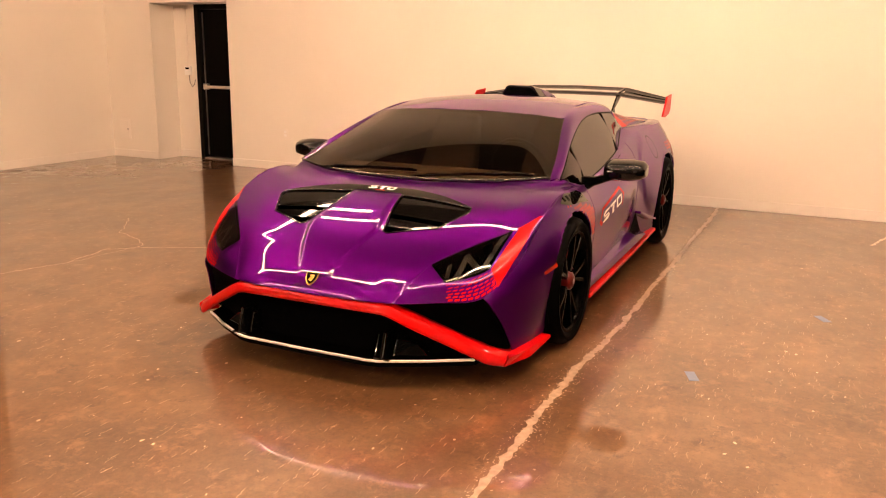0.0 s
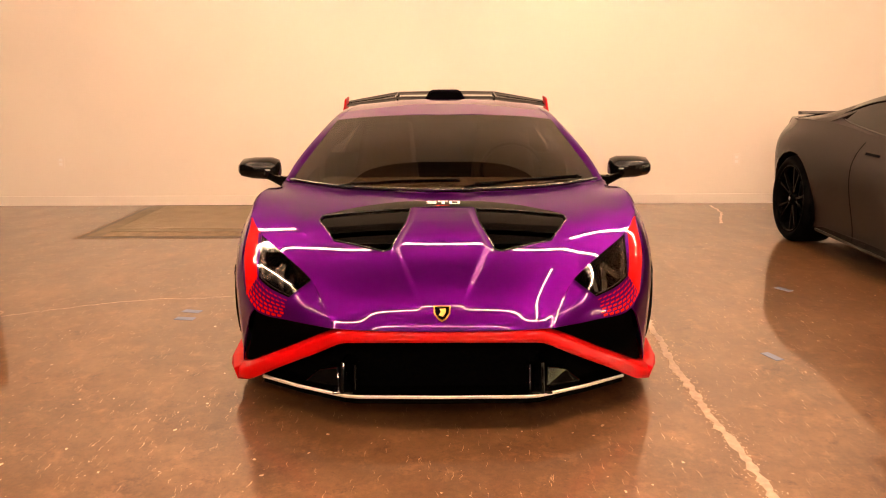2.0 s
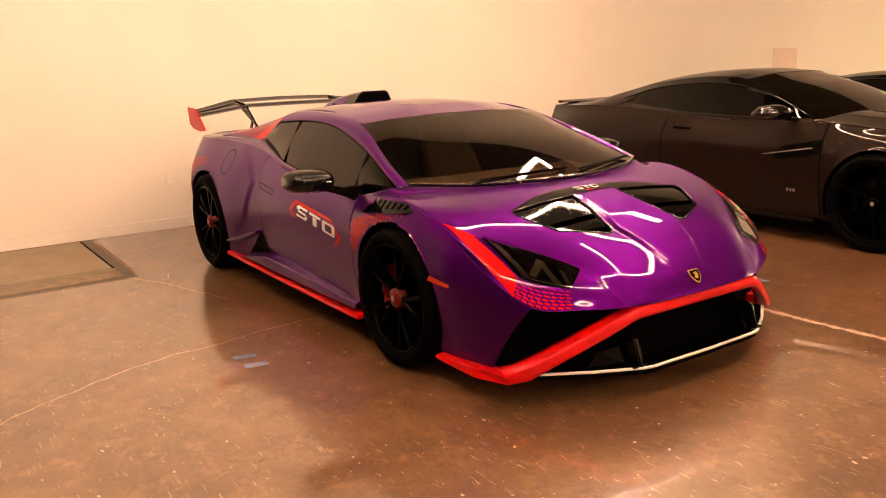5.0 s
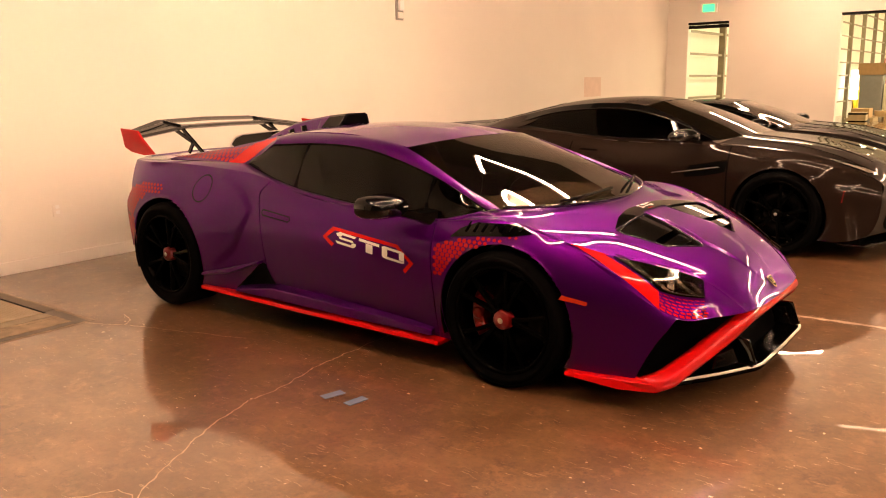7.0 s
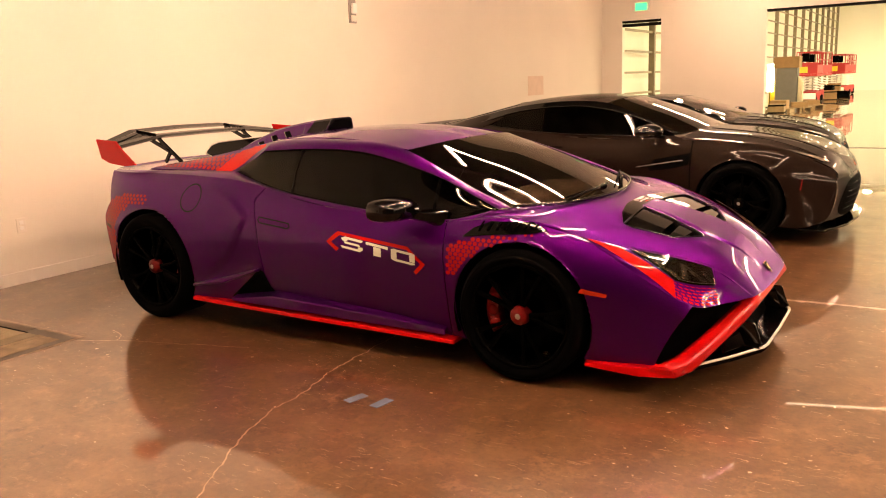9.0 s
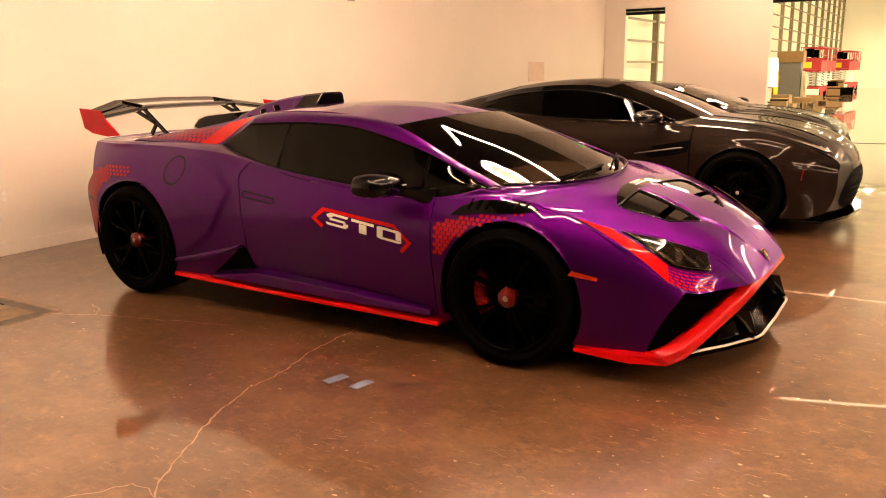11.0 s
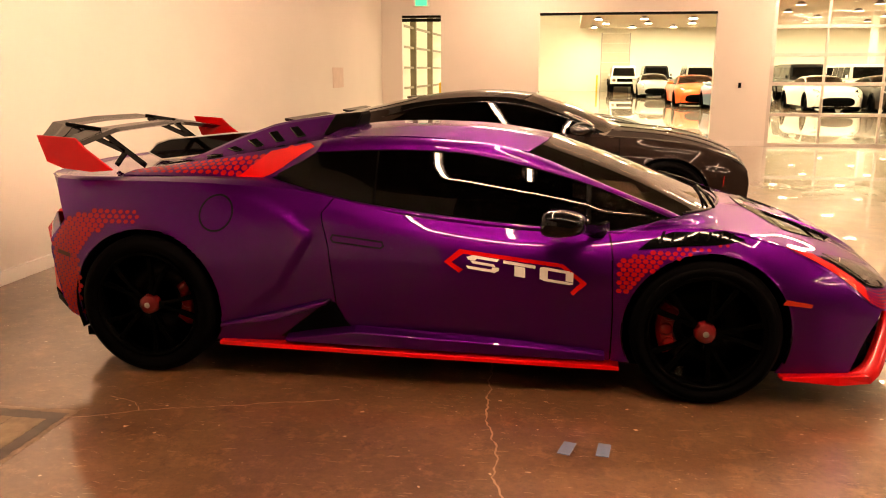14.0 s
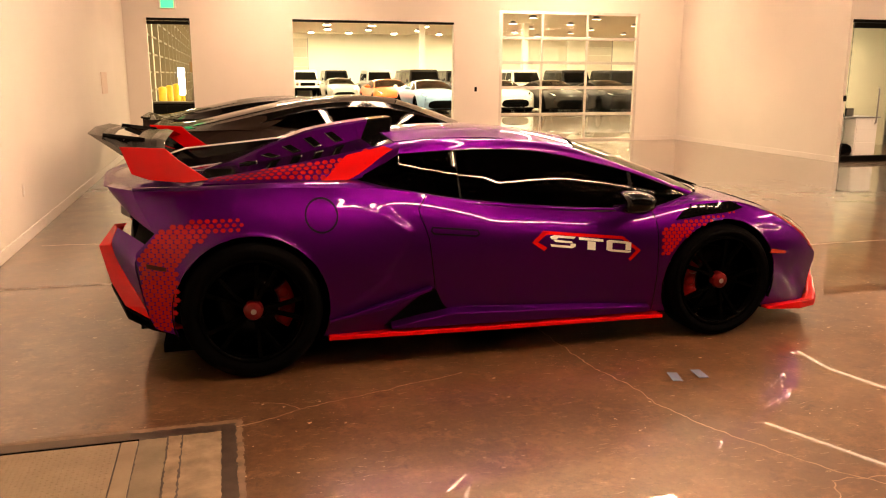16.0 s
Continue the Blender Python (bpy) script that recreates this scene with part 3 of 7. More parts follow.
for a, b in ((0.005, 0.075), (0.085, 1.2), (1.21, OW - 0.005)):
    p = boxed("pane", (a, 0.0, 0.101 if a == 0.085 else 0.021), (b, 0.01, 2.28 if a == 0.085 else 2.37), CLEAR, of)
    p.visible_shadow = False
tube("pull_handle", [(0.70, -0.03, 0.66), (0.70, -0.06, 0.68), (0.70, -0.06, 1.26), (0.70, -0.03, 1.28)], 0.012, STEEL, of)

cab = thing("file_cabinet", (10.40, 8.2, 0), "white office drawer cabinet behind the glass", "cabinet")
boxed("body", (-0.25, -0.3, 0.0), (0.25, 0.3, 0.70), WHITE, cab, bevel=0.006)
for k in range(3):
    boxed("drawer", (-0.23, -0.315, 0.04 + 0.22 * k), (0.23, -0.301, 0.24 + 0.22 * k), WHITE, cab, bevel=0.004)
boxed("top", (-0.90, -0.34, 0.701), (0.28, 0.32, 0.725), STEEL, cab, bevel=0.004)
boxed("leg", (-0.88, -0.30, 0.0), (-0.85, 0.28, 0.70), STEEL, cab)
pic = thing("photo_frame", (10.12, 8.05, 0.726), "small dark framed picture on the cabinet", "frame")
boxed("frame", (-0.09, 0, 0), (0.09, 0.02, 0.15), SATIN, pic, bevel=0.004)
boxed("print", (-0.075, -0.003, 0.015), (0.075, -0.001, 0.135), STEEL, pic)
bag = thing("bag", (9.98, 7.95, 0.0), "dark crumpled bag on the office floor", "bag")
loft("body", [[(0.16 * r * math.cos(a), 0.12 * r * math.sin(a), z) for a in np.linspace(0, 6.28, 12, endpoint=False)] for r, z in ((0.8, 0), (1, 0.08), (0.9, 0.16), (0.4, 0.22))], SATIN, bag, smooth=True)
hat = thing("cap", (9.90, 8.05, 0.726), "dark cap lying on the cabinet", "cap")
loft("crown", [[(0.08 * r * math.cos(a), 0.07 * r * math.sin(a), z) for a in np.linspace(0, 6.28, 12, endpoint=False)] for r, z in ((1, 0), (0.95, 0.05), (0.6, 0.08), (0.1, 0.09))], SATIN, hat, smooth=True)


# small wall fittings
def outlet(y, z=0.46):
    o = thing("wall_outlet", (BACK_X + 0.001, y, z), "cream duplex wall outlet on the drywall", "outlet", "wall outlets")
    boxed("plate", (0, -0.038, -0.058), (0.006, 0.038, 0.058), BASE, o, bevel=0.002)
    for k in (-1, 1):
        boxed("socket", (0.0061, -0.017, k * 0.022 - 0.014), (0.009, 0.017, k * 0.022 + 0.014), WHITE, o, bevel=0.003)
    return o


for y in (3.02, -0.69, -4.02):
    outlet(y)

strobe = thing("wall_strobe", (BACK_X + 0.001, 3.71, 2.32), "pale fire alarm strobe fixed high on the wall", "strobe")
boxed("back_plate", (0, -0.065, -0.14), (0.02, 0.065, 0.14), STEEL, strobe, bevel=0.004)
boxed("lens", (0.021, -0.04, -0.03), (0.06, 0.04, 0.09), WHITE, strobe, bevel=0.01)
boxed("horn", (0.021, -0.045, -0.12), (0.035, 0.045, -0.05), BASE, strobe, bevel=0.004)

ap = thing("access_door", (BACK_X + 0.001, -6.71, 0.385), "small cream access door low on the wall near the corner", "access door")
boxed("frame", (0, -0.095, -0.135), (0.008, 0.095, 0.135), BASE, ap, bevel=0.002)
boxed("leaf", (0.0081, -0.075, -0.115), (0.014, 0.075, 0.115), BASE, ap, bevel=0.003)
boxed("latch", (0.0141, 0.05, -0.012), (0.018, 0.066, 0.012), STEEL, ap)
tagged(boxed("access_panel", (BACK_X, 8.54, 1.17), (BACK_X + 0.008, 9.16, 1.50), plain("pink_beige_panel", (0.70, 0.56, 0.47), 0.5), bevel=0.002), "flat beige access panel in the wall", "panel")

for at, label in (((3.93, FAR_Y - 0.012, 1.17), "small black wall switch beside the glazed door"), ((8.95, JUT_Y - 0.012, 1.10), "small black switch beside the office glazing")):
    sw = thing("wall_switch", at, label, "switch")
    boxed("plate", (-0.028, 0, -0.05), (0.028, 0.011, 0.05), SATIN, sw, bevel=0.003)
    boxed("rocker", (-0.012, -0.005, -0.025), (0.012, -0.0005, 0.025), BLACK, sw, bevel=0.002)

sign = thing("exit_sign", (-2.33, FAR_Y - 0.001, 2.79), "small green lit exit sign above the door", "sign")
boxed("case", (-0.16, -0.05, -0.085), (0.16, -0.0, 0.085), WHITE, sign, bevel=0.008)
boxed("face", (-0.115, -0.056, -0.07), (0.115, -0.051, 0.07), glow("green_sign", (0.05, 0.75, 0.22), 2.2), sign, "lit green face")

# hexagon tube lights under the ceiling
TUBE_R, LAMP_Z = 0.024, 3.2


def hex_light(cx, cy, r, z=LAMP_Z, turn=0.0):
    o = thing("hexagon_light", (cx, cy, z), "hexagon of lit white tubes hung below the ceiling", "light", "hexagon lights", turn)
    c = [(r * math.cos(a), r * math.sin(a), 0) for a in np.linspace(0, 2 * math.pi, 6, endpoint=False)]
    for k in range(6):
        a, b = Vector(c[k]), Vector(c[(k + 1) % 6])
        d = (b - a).normalized() * 0.02
        tube("tube", [a + d, b - d], 0.016, LIGHT, o, sides=8)
        rise = Vector((0, 0, 0.032))
        bar("housing", a + rise + d, b + rise - d, 0.10, 0.03, STEEL, o, "slim metal light housing", bevel=0.004)
    for k in range(0, 6, 2):
        tube("hanger", [(c[k][0], c[k][1], 0.05), (c[k][0], c[k][1], CEIL_Z - z)], 0.004, STEEL, o, sides=6)
    return o


hex_light(9.6, 0.5, 1.9)
hex_light(9.6, -4.2, 1.7)


def tube_chain(at, corners, closed, label, radius=TUBE_R, lit=LIGHT):
    """Straight lit tubes joined corner to corner, hung on thin rods."""
    o = thing("tube_light", at, label, "light", "tube lights")
    ends = list(zip(corners, corners[1:] + corners[:1])) if closed else list(zip(corners, corners[1:]))
    for a, b in ends:
        a, b = Vector((*a, 0)), Vector((*b, 0))
        d = (b - a).normalized() * 0.015
        tube("tube", [a + d, b - d], radius, lit, o, sides=8)
        rise = Vector((0, 0, radius + 0.016))
        bar("housing", a + rise + d, b + rise - d, 0.10, 0.03, STEEL, o, "slim metal light housing", bevel=0.004)
    for x, y in corners[::2]:
        tube("hanger", [(x, y, 0.05), (x, y, CEIL_Z - at[2])], 0.004, STEEL, o, sides=6)
    return o


tube_chain((0, 0, LAMP_Z), [(-0.35, -1.75), (-0.30, -2.40), (0.85, -2.75), (1.10, -3.20), (1.65, -2.55)], False, "bent line of lit tubes beside the purple car", 0.020)
tube_chain((0, 0, LAMP_Z), [(0.40, -2.10), (0.40, 0.0), (0.45, 1.40), (0.75, 1.95), (1.35, 2.40), (3.30, 2.50)], False, "long line of lit tubes across the purple car", 0.018)
tube_chain((0, 0, LAMP_Z), [(1.65, -2.55), (3.40, -2.90), (3.45, -0.8), (3.35, 1.40), (3.30, 2.50)], False, "long line of lit tubes before the purple car", 0.018)
tube_chain((0, 0, LAMP_Z), [(1.30, 1.40), (3.35, 1.40)], False, "line of lit tubes joining the long ones", 0.018)
tube_chain((0, 0, LAMP_Z), [(0.10, 1.45), (-0.55, 2.50), (0.0, 2.95), (0.80, 3.30)], False, "bent line of lit tubes between the cars", 0.027)
tube_chain((0, 0, LAMP_Z), [(6.6, -2.8), (7.4, -1.0), (7.4, 0.5), (6.7, 1.6)], False, "bent line of lit tubes ahead of the car")
tube_chain((0, 0, LAMP_Z), [(5.45, 4.25), (5.85, 3.4), (6.35, 2.3), (5.6, 1.2), (4.2, 1.9)], False, "bent line of dimmed tubes over the open floor", 0.010, SOFT_LIGHT)
tube_chain((0, 0, LAMP_Z), [(1.36, 7.35), (2.5, 7.7), (2.9, 7.85)], False, "bent line of dimmed tubes over the parked coupes", 0.010, SOFT_LIGHT)
# extra fill chain, placed so that its floor reflection stays mostly hidden
tube_chain((0, 0, LAMP_Z), [(3.3, 7.9), (4.4, 7.6), (5.6, 8.0)], False, "unseen line of lit tubes added as fill over the passage", 0.006)
tube_chain((0, 0, LAMP_Z), [(8.25, 8.3), (8.1, 7.0), (7.95, 5.5), (8.4, 3.8)], False, "line of dimmed tubes along the side wall", 0.010, SOFT_LIGHT)
# two chains added as fill for the far end, kept out of view
tube_chain((0, 0, LAMP_Z), [(-0.9, 10.6), (-0.2, 10.0), (0.5, 10.5)], False, "bent line of lit tubes near the far wall", 0.030)
tube_chain((0, 0, LAMP_Z), [(4.6, 9.9), (5.4, 10.4), (6.4, 10.0), (7.4, 9.6)], False, "unseen line of lit tubes added to brighten the glazed door end", 0.032)

# floor joint, cracks, tape
CHALK = plain("chalky_joint", (0.36, 0.265, 0.19), 0.35, vary=0.7, scale=30)
CRACK = plain("pale_crack_filler", (0.36, 0.235, 0.15), 0.5, vary=0.45, scale=25)
CHIP = plain("pale_chipped_concrete", (0.44, 0.32, 0.22), 0.6, vary=0.4, scale=30)


def ribbon(name, path, w, material, label, wobble=0.0, step=0.03, seed=1, z=0.0015):
    """A flat uneven strip on the floor along a path of (x, y)."""
    rnd = random.Random(seed)
    P = [Vector((*p, 0)) for p in path]
    pts = []
    for a, b in zip(P, P[1:]):
        k = max(1, int((b - a).length / step))
        pts += [a.lerp(b, i / k) for i in range(k)]
    pts.append(P[-1])
    verts, drift = [], 0.0
    for i, p in enumerate(pts):
        t = (pts[min(i + 1, len(pts) - 1)] - pts[max(i - 1, 0)]).normalized()
        s = Vector((-t.y, t.x, 0))
        drift = 0.8 * drift + rnd.uniform(-wobble, wobble)
        ww = w * rnd.uniform(0.35, 1.15)
        verts += [p + s * (drift + ww / 2) + Vector((0, 0, z)), p + s * (drift - ww / 2) + Vector((0, 0, z))]
    faces = [(2 * i, 2 * i + 1, 2 * i + 3, 2 * i + 2) for i in range(len(pts) - 1)]
    me = mesh_of(name, verts, faces, material, False)
    return tagged(new(name, me), label, "crack", kind="structure")


ribbon("floor_joint", [(BACK_X + 0.02, 1.20), (0.8, 1.14), (1.8, 1.085), (2.9, 1.085), (12.0, 1.25)], 0.044, CHALK, "pale chalky control joint across the floor", 0.006, 0.025, 3)
ribbon("floor_crack", [(0.33, -0.3), (0.36, -0.87), (0.39, -1.25), (0.455, -1.52), (0.45, -1.73), (0.60, -2.16), (0.95, -2.7), (1.37, -2.62), (1.8, -2.76), (2.4, -3.1)], 0.009, CRACK, "pale filled crack wandering over the floor", 0.008, 0.02, 5)
ribbon("floor_crack", [(-1.42, -1.50), (-1.20, -1.42), (-1.14, -1.38), (-1.04, -1.35), (-0.67, -1.24), (-0.3, -1.13)], 0.007, CRACK, "pale filled crack starting at the floor plate", 0.006, 0.02, 6)
ribbon("floor_crack", [(1.37, -2.62), (0.72, -2.54), (0.46, -3.09), (0.0, -3.43)], 0.006, CRACK, "thin pale crack in the floor", 0.01, 0.02, 7)
ribbon("floor_crack", [(-1.14, -1.38), (-1.2, -1.3), (-1.35, -1.26)], 0.006, CRACK, "thin pale crack beside the floor plate", 0.004, 0.02, 8)
ribbon("floor_crack", [(-2.0, 2.5), (-2.6, 2.7), (-3.0, 2.72)], 0.03, CRACK, "pale crack near the wall", 0.01, 0.03, 9)


def chips(name, path, count, spread, sizes, label, seed):
    """Pale chips scattered along a line on the floor, thicker near it."""
    rnd = random.Random(seed)
    legs = list(zip(path, path[1:]))
    lengths = [math.dist(a, b) for a, b in legs]
    verts, faces = [], []
    for _ in range(count):
        (ax, ay), (bx, by) = rnd.choices(legs, lengths)[0]
        t, off, r = rnd.random(), rnd.gauss(0, spread), rnd.uniform(*sizes)
        ln = math.dist((ax, ay), (bx, by))
        x, y = ax + (bx - ax) * t - (by - ay) / ln * off, ay + (by - ay) * t + (bx - ax) / ln * off
        turn, base = rnd.uniform(0, 6.3), len(verts)
        for k in range(5):
            a = turn + k * 1.2566
            u, v = r * rnd.uniform(0.5, 1.6) * math.cos(a - turn), r * rnd.uniform(0.3, 0.8) * math.sin(a - turn)
            verts.append((x + u * math.cos(turn) - v * math.sin(turn), y + u * math.sin(turn) + v * math.cos(turn), 0.0011))
        faces.append(tuple(range(base, base + 5)))
    tagged(new(name, mesh_of(name, verts, faces, CHIP, False)), label, "chips", kind="stuff")


chips("joint_chips", [(BACK_X + 0.3, 1.195), (0.8, 1.14), (1.8, 1.085), (2.9, 1.085), (9.0, 1.2)], 3200, 0.028, (0.0015, 0.006), "pale chips broken out along the floor joint", 4)
TAPE = plain("blue_masking_tape", (0.13, 0.17, 0.27), 0.6, vary=0.2)
for x, y, a, w in ((0.72, -1.455, 75, 0.05), (0.863, -1.45, 82, 0.05), (1.50, 1.595, 20, 0.045), (0.275, 2.148, 30, 0.045)):
    tp = boxed("tape_strip", (-0.055, -w / 2, 0), (0.055, w / 2, 0.002), TAPE)
    tp.matrix_world = pose(x, y, 0.0005, 0, 0, a)
    tagged(tp, "short strip of blue masking tape stuck to the floor", "tape", "tape strips")

# steel floor plate in its patched concrete frame
plate = thing("floor_plate", (-3.09, -3.13, 0.0), "grey checkered steel floor plate in a concrete frame", "floor plate")
PATCH = plain("grey_patch_concrete", (0.21, 0.17, 0.11), 0.55, vary=0.6, scale=5, bump=0.3)
EPOXY = plain("dark_joint_sealer", (0.055, 0.036, 0.026), 0.4, vary=0.8, scale=14)
RUBBED = plain("pale_rubbed_edge", (0.19, 0.125, 0.078), 0.5, vary=0.7, scale=16)
CHECK = plain("worn_check_plate", (0.34, 0.27, 0.18), 0.45, 0.4, vary=0.3, scale=6)
PALE_PATCH = plain("pale_worn_patch", (0.25, 0.185, 0.115), 0.6, vary=0.7, scale=11, bump=0.4)
TRIM_STEEL = plain("brown_steel_trim", (0.13, 0.095, 0.07), 0.5, 0.4, vary=0.4, scale=9)


def slab(name, x0, y0, x1, y1, z, material, rough, seed):
    """A thin slab whose outline wanders a little."""
    rnd = random.Random(seed)
    ring = []
    for (ax, ay), (bx, by) in zip(((x0, y0), (x1, y0), (x1, y1), (x0, y1)), ((x1, y0), (x1, y1), (x0, y1), (x0, y0))):
        n = max(2, int(math.dist((ax, ay), (bx, by)) / 0.014))
        ring += [(ax + (bx - ax) * k / n + rnd.uniform(-rough, rough), ay + (by - ay) * k / n + rnd.uniform(-rough, rough)) for k in range(n)]
    return loft(name, [[(x, y, 0.0) for x, y in ring], [(x, y, z) for x, y in ring]], material, plate)


slab("pale_edge", 0, 0.005, 1.695, 1.71, 0.0012, RUBBED, 0.005, 1)
slab("sealer_strip", 0, 0.025, 1.668, 1.675, 0.0022, EPOXY, 0.005, 2)
slab("trim_strip", 0, 1.615, 1.24, 1.680, 0.0034, TRIM_STEEL, 0.002, 3)
slab("frame_slab", 0, 0.07, 1.60, 0.20, 0.0036, PATCH, 0.003, 4)
slab("frame_slab", 1.283, 0.205, 1.392, 1.595, 0.0040, PATCH, 0.003, 5)
slab("frame_slab", 1.400, 0.205, 1.448, 1.605, 0.0036, PALE_PATCH, 0.004, 6)
slab("frame_slab", 1.456, 0.205, 1.608, 1.600, 0.0042, PALE_PATCH, 0.003, 7)
boxed("shadow_gap", (0, 1.590, 0), (1.28, 1.606, 0.0045), MATTE, plate)
boxed("steel_edge", (1.215, 0.205, 0), (1.278, 1.588, 0.006), CHECK, plate, bevel=0.001)
boxed("cover", (0.0, 0.205, 0), (1.208, 1.588, 0.005), CHECK, plate, bevel=0.001)
verts, faces = [], []
for i in range(58):
    for j in range(67):
        x, y = 0.02 + i * 0.0205, 0.222 + j * 0.0205
        d = (0.0075, 0.0028) if (i + j) % 2 else (0.0028, 0.0075)
        b = len(verts)
        verts += [(x - d[0], y - d[1], 0.0052), (x + d[0], y - d[1], 0.0052), (x + d[0], y + d[1], 0.0052), (x - d[0], y + d[1], 0.0052), (x, y, 0.0072)]
        faces += [(b, b + 1, b + 4), (b + 1, b + 2, b + 4), (b + 2, b + 3, b + 4), (b + 3, b, b + 4)]
tagged(attach("tread_pattern", mesh_of("tread_pattern", verts, faces, CHECK, False), plate), kind="stuff")

# ---- the cars ----
TYRE_SEG = 56


def wheel(car, x, y, z, s, r, w, rim_r, spoke_mat, hub_mat, caliper_mat, spokes=10, detail=True):
    """A wheel standing at x, with its middle plane at s * y; children: rim, spokes, hub cap, disc, caliper."""
    seg = TYRE_SEG if detail else 24
    h = w / 2
    tyre = lathe("wheel", [(rim_r, -h + 0.03), (rim_r + 0.02, -h), (r - 0.03, -h), (r - 0.006, -h + 0.02), (r, -h + 0.045), (r, h - 0.045), (r - 0.006, h - 0.02),
                           (r - 0.03, h), (rim_r + 0.045, h + 0.004), (rim_r + 0.02, h - 0.002), (rim_r, h - 0.018)], RUBBER, car, "black low-profile tyre", seg)
    tyre.location, tyre.rotation_euler = (x, s * y, z), (0, 0, 0 if s > 0 else math.pi)
    lathe("rim", [(rim_r + 0.004, h - 0.012), (rim_r - 0.004, h - 0.006), (rim_r - 0.016, h - 0.014), (rim_r - 0.02, h - 0.05), (rim_r - 0.03, -h + 0.03), (rim_r, -h + 0.03)], spoke_mat, tyre, "", seg)
    out = h - 0.035
    if not detail:
        lathe("hub", [(rim_r - 0.02, out - 0.03), (0.05, out - 0.02), (0.0, out - 0.015)], spoke_mat, tyre, "", 16)
        return tyre
    lathe("brake_disc", [(0.09, 0.0), (0.185, 0.0), (0.185, -0.03), (0.09, -0.03), (0.09, 0.0)], plain("carbon_disc", (0.002, 0.002, 0.002), 0.5, spec=0.06), tyre, "grey brake disc", 40)
    for k in range(spokes):
        a = 2 * math.pi * (k // 2 + 0.5) / (spokes / 2) + (0.17 if k % 2 else -0.17)
        c0 = a - (0.09 if k % 2 else -0.09)
        p = lambda rr, an, yy: np.array((rr * math.cos(an), yy, rr * math.sin(an)))  # noqa: E731
        tang = (-math.sin(a), 0, math.cos(a))
        loops = [box_loop(p(0.05, c0, out - 0.015), 0.022, 0.035, tang, (0, 1, 0)), box_loop(p(0.14, a, out - 0.004), 0.018, 0.03, tang, (0, 1, 0)), box_loop(p(rim_r - 0.012, a + (0.05 if k % 2 else -0.05), out + 0.006), 0.026, 0.022, tang, (0, 1, 0))]
        loft("spoke", loops, spoke_mat, tyre, bevel=0.003)
    lathe("hub_cap", [(0.0, out + 0.023), (0.026, out + 0.023), (0.031, out + 0.018), (0.039, out + 0.016), (0.045, out + 0.011), (0.049, out - 0.03)], hub_mat, tyre, "round centre-lock hub cap", 28)
    lathe("hub_badge", [(0.0, out + 0.0252), (0.012, out + 0.0245), (0.014, out + 0.0232)], STEEL, tyre, "", 16)
    loops = []
    for a in np.linspace(-0.62, 0.62, 7):
        base = math.pi + a if (s > 0) == (x > 0) else a
        loops.append([(rr * math.cos(base), yy, rr * math.sin(base)) for rr, yy in ((0.125, -0.035), (0.205, -0.035), (0.21, 0.035), (0.19, 0.052), (0.135, 0.052))])
    cal = loft("brake_caliper", loops, caliper_mat, tyre, "red brake caliper", smooth=False, bevel=0.004)
    for a in (-0.42, 0.0, 0.42):
        q = math.pi + a if (s > 0) == (x > 0) else a
        pot = lathe("piston_cover", [(0.0, 0.060), (0.022, 0.060), (0.030, 0.052), (0.031, 0.045)], caliper_mat, cal, "", 14)
        pot.location = (0.165 * math.cos(q), 0, 0.165 * math.sin(q))
    return tyre


def well(car, x, z, s, r, y0, y1):
    """The dark liner of a wheel housing."""
    a = np.linspace(-0.35, math.pi + 0.35, 26)
    g = np.array([[(x + r * math.cos(t), s * y, z + r * math.sin(t)) for t in a] for y in (y0, y1)])
    sheet("wheel_liner", g, MATTE, car, thick=0.004, outward=(x, 0, z))
    g = np.array([[(x + q * math.cos(t), s * y0, z + q * math.sin(t)) for t in a] for q in (0.05, r)])
    sheet("wheel_housing", g, MATTE, car, thick=0.004)


